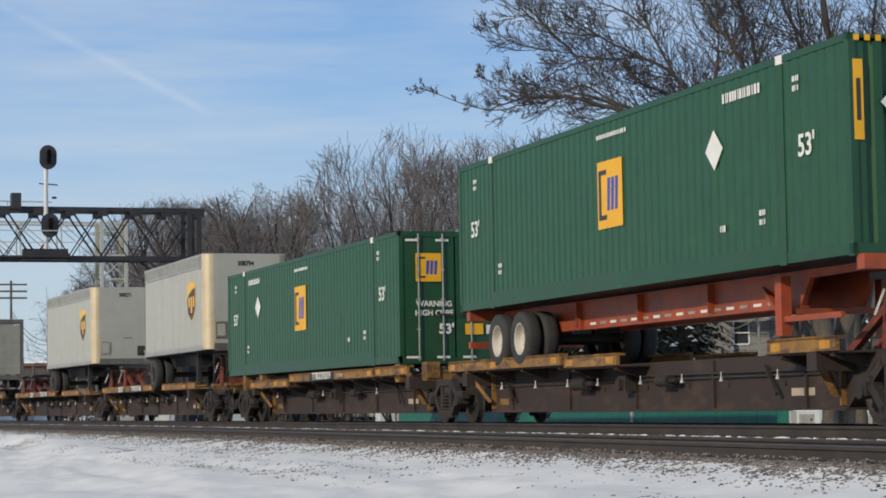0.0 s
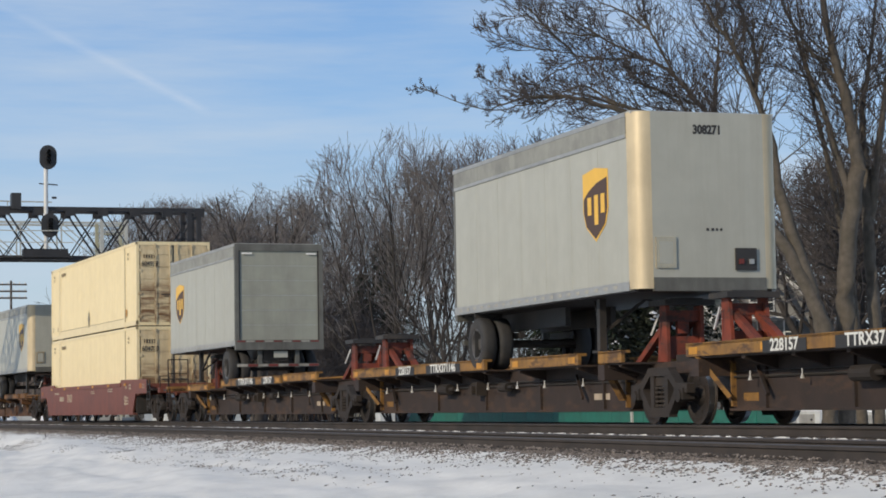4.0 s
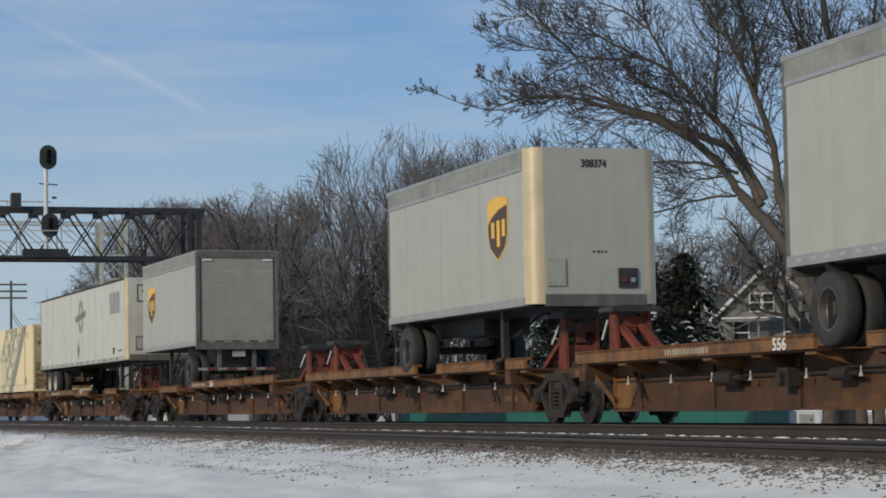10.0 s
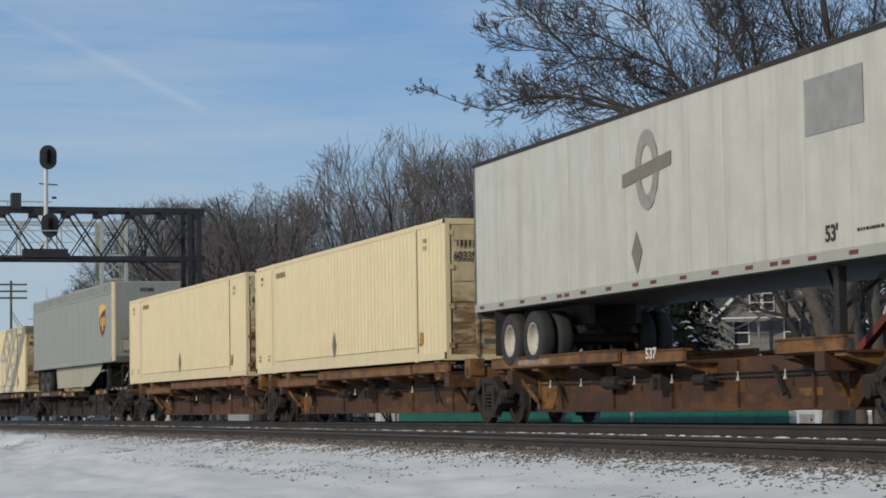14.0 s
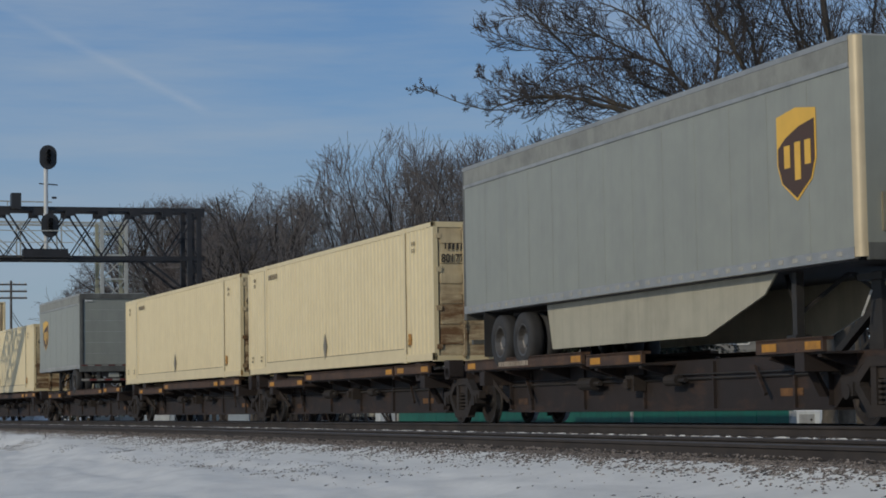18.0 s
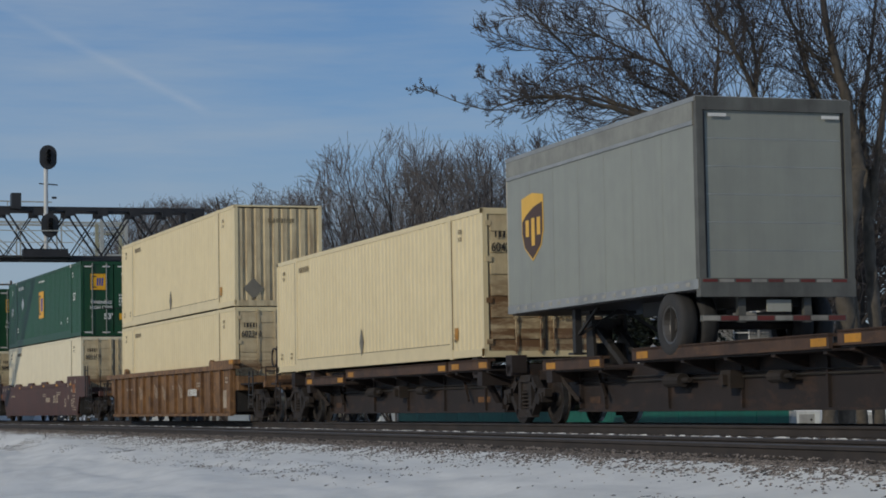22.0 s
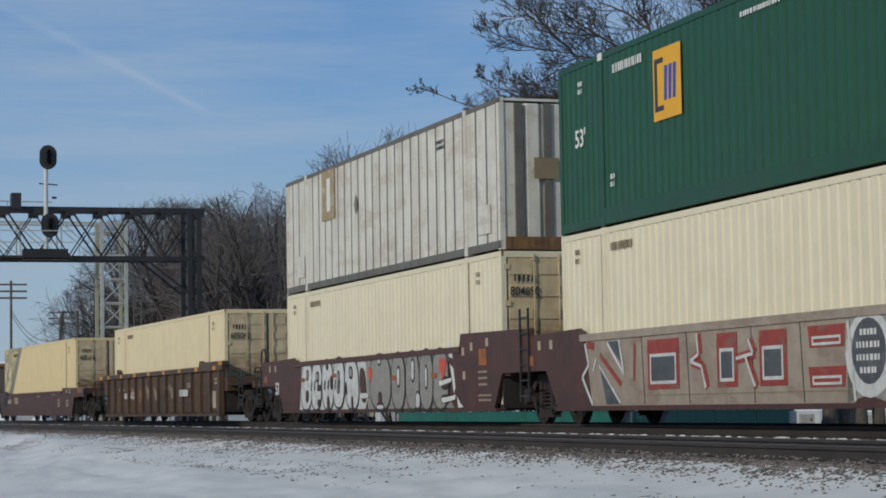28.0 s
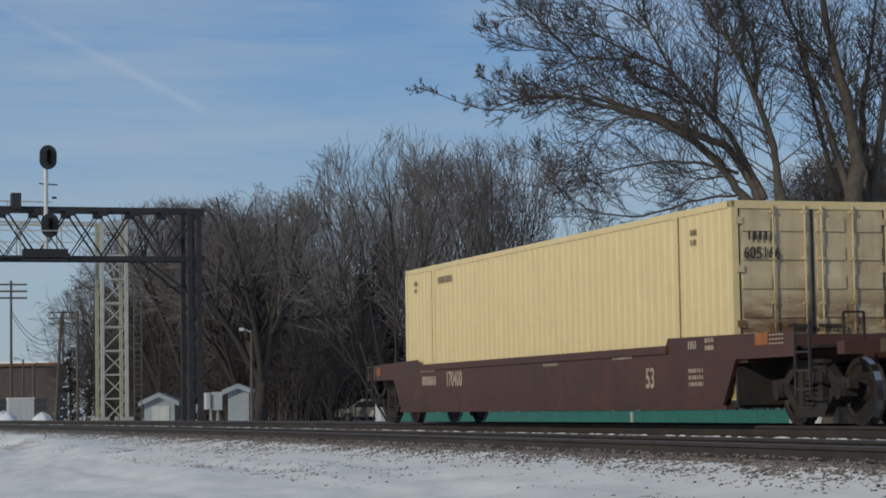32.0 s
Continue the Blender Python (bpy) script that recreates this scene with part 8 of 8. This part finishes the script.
def window(parent, x, y, z, w, h, frame_mat="trim"):
    """A framed pane on a wall that faces -y of its building."""
    fr = part("window_frame", boxes((x - w / 2 - 0.07, x - w / 2, y - 0.05, y + 0.03, z - 0.06, z + h + 0.06), (x + w / 2, x + w / 2 + 0.07, y - 0.05, y + 0.03, z - 0.06, z + h + 0.06),
                                    (x - w / 2, x + w / 2, y - 0.05, y + 0.03, z + h, z + h + 0.07), (x - w / 2, x + w / 2, y - 0.06, y + 0.03, z - 0.07, z), (x - w / 2, x + w / 2, y - 0.035, y + 0.0, z + h / 2 - 0.025, z + h / 2 + 0.025)), M[frame_mat], parent)
    part("pane", boxes((x - w / 2, x + w / 2, y - 0.02, y - 0.005, z, z + h)), M["glass"], fr)


def gable_house(x, y, w, depth, eaves, peak, rz, label, wall="siding", roof="shingle"):
    root = tagged(new("house"), label, "house")
    root.matrix_basis = pose(x, y, -0.6, 0, 0, rz)
    e, p = eaves + 0.6, peak + 0.6
    part("wall", solid([(-w / 2, 0), (w / 2, 0), (w / 2, e), (0, p), (-w / 2, e)], 0, depth), M[wall], root)
    for sgn in (-1, 1):
        o = 0.35
        k = (p - e) / (w / 2)
        pts = [(0, p + 0.12), (sgn * (w / 2 + o), e - o * k + 0.12), (sgn * (w / 2 + o), e - o * k + 0.0), (0, p + 0.0)]
        rf = part("roof", solid(pts, -o, depth + o), M[roof], root)
        part("rake_board", solid([(0, p + 0.02), (sgn * (w / 2 + o), e - o * k + 0.02), (sgn * (w / 2 + o), e - o * k - 0.2), (0, p - 0.2)], -o - 0.05, -o), M["trim" if roof != "shed" else "shed"], rf)
    return root, e, p


house, e_h, p_h = gable_house(-99.53, 50.34, 5.6, 9.0, 4.80, 7.45, 62, "grey two-storey frame house with a grey-green roof")
for wx, wz, ww, wh in ((-0.75, 5.55, 0.5, 0.85), (-0.1, 5.55, 0.5, 0.85), (-1.5, 3.9, 0.7, 1.1), (1.05, 3.9, 0.7, 1.1), (-1.4, 1.0, 0.9, 1.3), (1.5, 1.0, 0.9, 1.3)):
    window(house, wx, -0.0, wz, ww, wh)
for k in range(14):
    part("clapboard", boxes((-2.75, 2.75, -0.012, -0.004, 0.3 + k * 0.36, 0.32 + k * 0.36)), M["shingle"], house)
part("porch_roof", solid([(-2.5, 5.12), (1.3, 5.12), (1.2, 5.2), (-2.4, 5.2)], -1.0, -0.0), M["snow_cap"], house, "snow-covered porch roof")
part("porch_fascia", boxes((-2.5, 1.3, -1.04, -1.0, 4.98, 5.14)), M["siding"], house)
for px in (-2.4, -0.6, 1.2):
    part("porch_post", boxes((px - 0.06, px + 0.06, -0.98, -0.86, 0, 5.0)), M["siding"], house)
wing, _, _ = gable_house(-111.56, 52.27, 6.0, 7.0, 3.6, 6.2, 20, "neighbouring frame house with a grey-green roof behind evergreens")
window(wing, 0.0, 0.0, 1.2, 0.9, 1.3)

town, _, _ = gable_house(-170.58, 42.98, 5.2, 10, 4.17, 5.72, 70, "orange-brick town house with white porch columns", wall="brick", roof="brown_wall")
for wx, wz in ((-1.4, 3.2), (0.3, 3.2), (1.7, 3.2)):
    window(town, wx, 0.0, wz, 0.7, 1.2, "brown_wall")
for wx in (-1.7, 0.0, 1.0, 1.9):
    part("porch_column", boxes((wx - 0.22, wx + 0.22, -0.9, -0.5, 0, 2.4)), M["trim"], town)
part("porch_slab", boxes((-2.4, 2.4, -1.2, 0.0, 2.4, 2.65)), M["trim"], town)
tower = tagged(new("house"), "square orange-brick tower house with a flat roof", "house")
tower.matrix_basis = pose(-166.80, 44.84, -0.6, 0, 0, 70)
part("wall", boxes((-1.3, 1.3, 0, 3, 0, 6.75 + 0.6)), M["brick"], tower)
part("roof", boxes((-1.5, 1.5, -0.2, 3.2, 6.75 + 0.6, 6.93 + 0.75)), M["brown_wall"], tower)
window(tower, 0, 0, 3.6, 0.7, 1.3, "brown_wall")
window(tower, 0, 0, 1.0, 0.8, 1.4, "brown_wall")

station = tagged(new("station_building"), "long low brown-grey station building with a snowy roof edge", "building")
station.matrix_basis = pose(-238.14, 30.23, -0.6, 0, 0, 75)
zs = 5.45 + 0.6
part("wall", boxes((-12, 3.7, 0, 10, 0, zs)), M["brown_wall"], station)
part("fascia", boxes((-12.3, 4.0, -0.4, 10.3, zs, zs + 0.3)), M["brick"], station)
part("roof", boxes((-12.3, 4.0, -0.4, 10.3, zs + 0.304, zs + 0.5)), M["snow_cap"], station)
for wx in (-2.4, -0.2, 2.0):
    window(station, wx, 0.0, 1.2, 1.1, 1.3, "brown_wall")

garage, _, _ = gable_house(-149.04, 28.29, 2.1, 3.2, 1.04, 1.51, 72, "small blue-grey sheet-metal garage with a snowy roof", wall="shed", roof="shed")
part("garage_door", boxes((-0.5, 0.7, -0.06, -0.0, 0.0, 1.3)), M["cabinet"], garage)
shed, _, _ = gable_house(-137.50, 31.26, 1.35, 1.9, 1.65, 1.93, 72, "narrow blue-grey garden shed", wall="shed", roof="shed")


def twin_boxes():
    root = tagged(new("relay_cabinet"), "grey relay cabinets on twin steel posts", "cabinet")
    x, y = -106.52, 22.75
    for k, (o, w) in enumerate(((-0.22, 0.2), (0.16, 0.42))):
        part("body", boxes((x - 0.3, x + 0.3, y + o, y + o + w, 0.4 - 0.05 * k, 1.22 + 0.03 * k)), M["cabinet"], root)
    for o in (0.0, 0.35):
        part("post", boxes((x - 0.05, x + 0.05, y + o, y + o + 0.1, -0.62, 0.45)), M["galv"], root)


twin_boxes()
marker = tagged(new("marker_post"), "short white marker post", "post")
part("post", bars(((-104.75, 21.72, -0.62), (-104.75, 21.72, 0.65), 0.14)), M["trim"], marker)
cabinet(-131.78, 16.59, 1.1, 1.5, 1.85, "grey equipment cabinet standing in a snowbank", windowed=False)
cabinet(-107.58, 32.33, 0.9, 1.05, 1.25, "white utility cabinet beside parked vehicles", windowed=False)


def snowbank(x, y, rx, ry, h, seed):
    rnd = random.Random(seed)
    bm = bmesh.new()
    n, m = 22, 8
    rings = []
    for i in range(m):
        f = i / (m - 1)
        rings.append([bm.verts.new((x + rx * f * math.cos(a) * (1 + 0.12 * math.sin(3 * a + seed)), y + ry * f * math.sin(a) * (1 + 0.1 * math.cos(2 * a)), -0.68 + h * (1 - f ** 2) * (1 + rnd.uniform(-0.12, 0.12))))
                      for a in [2 * math.pi * k / n for k in range(n)]])
    for r0, r1 in zip(rings, rings[1:]):
        for k in range(n):
            j = (k + 1) % n
            bm.faces.new((r0[k], r1[k], r1[j], r0[j]))
    bmesh.ops.remove_doubles(bm, verts=bm.verts, dist=0.001)
    tagged(new("snowbank", mesh_of(bm, "snowbank", M["snow_cap"], True)), "ploughed bank of snow beside the cabinet", "snow")


snowbank(-130.04, 15.45, 2.0, 1.3, 1.1, 1)
snowbank(-131.36, 17.85, 1.6, 1.1, 1.0, 2)


def parked_car(x, y, rz, paint, label, length=4.5):
    root = tagged(new("parked_car"), label, "car", "parked vehicles")
    root.matrix_basis = pose(x, y, -0.62, 0, 0, rz)
    h = length / 2
    part("body", solid([(-h, 0.35), (-h, 0.85), (-h + 0.9, 0.95), (h - 0.15, 0.98), (h, 0.75), (h, 0.35)], -0.85, 0.85), M[paint], root)
    part("cabin", solid([(-h + 0.95, 0.95), (-h + 1.6, 1.45), (h - 0.5, 1.48), (h - 0.2, 0.98)], -0.76, 0.76), M[paint], root)
    for sgn in (-1, 1):
        y0 = sgn * 0.763
        part("side_window", solid([(-h + 1.2, 1.0), (-h + 1.68, 1.38), (h - 0.62, 1.41), (h - 0.4, 1.02)], min(y0, y0 + sgn * 0.01), max(y0, y0 + sgn * 0.01)), M["glass"], root)
        for wx in (-h + 0.85, h - 0.85):
            bm = bmesh.new()
            tube(bm, (wx, sgn * 0.68, 0.32), (wx, sgn * 0.88, 0.32), 0.32, n=16)
            t = part("wheel", bm, M["rubber"], root)
            bm = bmesh.new()
            tube(bm, (wx, sgn * 0.87, 0.32), (wx, sgn * 0.89, 0.32), 0.19, n=12)
            part("hub", bm, M["rim_steel"], t)
    part("bumper", boxes((-h - 0.06, -h, -0.82, 0.82, 0.4, 0.6)), M["cabinet"], root)
    part("headlight", boxes((-h - 0.01, -h + 0.05, -0.8, -0.5, 0.66, 0.8)), M["trim"], root)
    part("snow_load", boxes((-h + 1.7, h - 0.6, -0.7, 0.7, 1.478, 1.54)), M["snow_cap"], root, "thin snow on the roof")


parked_car(-144.50, 42.04, 70, "car_tan", "pale tan parked pickup-like car in the snow")
parked_car(-161.13, 39.62, 70, "car_dark", "dark blue parked car by the brick house")
parked_car(-233.30, 44.90, -20, "car_tan", "pale yellow parked car before the garage")
machine = tagged(new("yellow_trailer"), "dull yellow box trailer behind the parked car", "trailer")
machine.matrix_basis = pose(-155.85, 46.04, -0.6, 0, 0, 70)
part("body", boxes((-1.2, 1.0, 0, 1.6, 0.5, 1.75)), M["yellow_plant"], machine)
part("wheel", boxes((-0.3, 0.3, -0.02, 0.2, 0.0, 0.55)), M["rubber"], machine)


# ---------------------------------------------------------------- contrail
def contrail():
    m = bpy.data.materials.new("ice_cloud")
    m.use_nodes = True
    n, l = m.node_tree.nodes, m.node_tree.links
    n.clear()
    o, em, tr, mx = n.new("ShaderNodeOutputMaterial"), n.new("ShaderNodeEmission"), n.new("ShaderNodeBsdfTransparent"), n.new("ShaderNodeMixShader")
    em.inputs["Color"].default_value, em.inputs["Strength"].default_value = (0.75, 0.85, 1.0, 1), 0.85
    co, sep = n.new("ShaderNodeTexCoord"), n.new("ShaderNodeSeparateXYZ")
    no = n.new("ShaderNodeTexNoise")
    no.inputs["Scale"].default_value, no.inputs["Detail"].default_value = 0.02, 5
    across, along, a1, a2 = n.new("ShaderNodeValToRGB"), n.new("ShaderNodeValToRGB"), n.new("ShaderNodeMath"), n.new("ShaderNodeMath")
    across.color_ramp.elements[0].color = across.color_ramp.elements[1].color = (0, 0, 0, 1)
    across.color_ramp.elements.new(0.5).color = (1, 1, 1, 1)
    along.color_ramp.elements[0].color, along.color_ramp.elements[1].color = (0, 0, 0, 1), (0.0, 0.0, 0.0, 1)
    along.color_ramp.elements.new(0.35).color = (0.30, 0.30, 0.30, 1)
    along.color_ramp.elements.new(0.92).color = (0.75, 0.75, 0.75, 1)
    a1.operation = a2.operation = "MULTIPLY"
    l.new(co.outputs["Generated"], sep.inputs["Vector"])
    l.new(co.outputs["Object"], no.inputs["Vector"])
    l.new(sep.outputs["X"], along.inputs["Fac"])
    l.new(sep.outputs["Y"], across.inputs["Fac"])
    l.new(across.outputs["Color"], a1.inputs[0])
    l.new(along.outputs["Color"], a1.inputs[1])
    l.new(a1.outputs["Value"], a2.inputs[0])
    l.new(no.outputs["Fac"], a2.inputs[1])
    l.new(a2.outputs["Value"], mx.inputs["Fac"])
    l.new(tr.outputs["BSDF"], mx.inputs[1])
    l.new(em.outputs["Emission"], mx.inputs[2])
    l.new(mx.outputs["Shader"], o.inputs["Surface"])
    p, q = Vector((-2629.7, 226.0, 533.0)), Vector((-2537.07, 548.35, 354.23))
    d = (q - p).normalized()
    to_eye = (Vector(EYE) - p).normalized()
    y = to_eye.cross(d).normalized()
    rot = Matrix((d, y, d.cross(y))).transposed().to_4x4()
    L, w = (q - p).length, 16.0
    bm = bmesh.new()
    bm.faces.new([bm.verts.new(c) for c in ((0, -w / 2, 0), (L, -w / 2, 0), (L, w / 2, 0), (0, w / 2, 0))])
    ob = new("contrail", mesh_of(bm, "contrail", m))
    ob.matrix_basis = Matrix.Translation(p) @ rot
    ob.visible_shadow = False
    tagged(ob, "faint white contrail fading across the blue sky", "backdrop", kind="structure")


contrail()


# ---------------------------------------------------------------- ties, laid last
def lay_ties():
    for root, y, top in TRACKS:
        bm = boxes((-0.11, 0.11, -1.3, 1.3, -0.17, 0.0))
        me = mesh_of(bm, "tie", M["tie"])
        for i in range(150):
            x = -15 - i * 0.5
            part("tie", me, None, root, at=pose(x, y + bend(x), top - 0.176, 0, 0, math.degrees(math.atan(slope(x)))))


lay_ties()


# ---------------------------------------------------------------- movement
def motions():
    for ob, s, z, turned in MOVERS:
        walk(ob, [(t, on_line(s + travel(t), z, turned)) for t in [*range(0, 29), 28.25, 28.5, 28.75, 29, 29.25, *range(30, 33)]])
    # every wheelset rolls alike: the first of each place in a bogie is keyed, the others share its keys
    first = {}
    for ob, dx in WHEELS:
        if dx not in first:
            walk(ob, [(k / 30, pose(dx, 0, R_WHEEL, 0, math.degrees(travel(k / 30) / R_WHEEL) % 360, 0)) for k in range(0, 961)])
            first[dx] = ob
        else:
            ob.rotation_mode = "QUATERNION"
            keys = ob.animation_data_create()
            keys.action = first[dx].animation_data.action
            keys.action_slot = first[dx].animation_data.action_slot


motions()
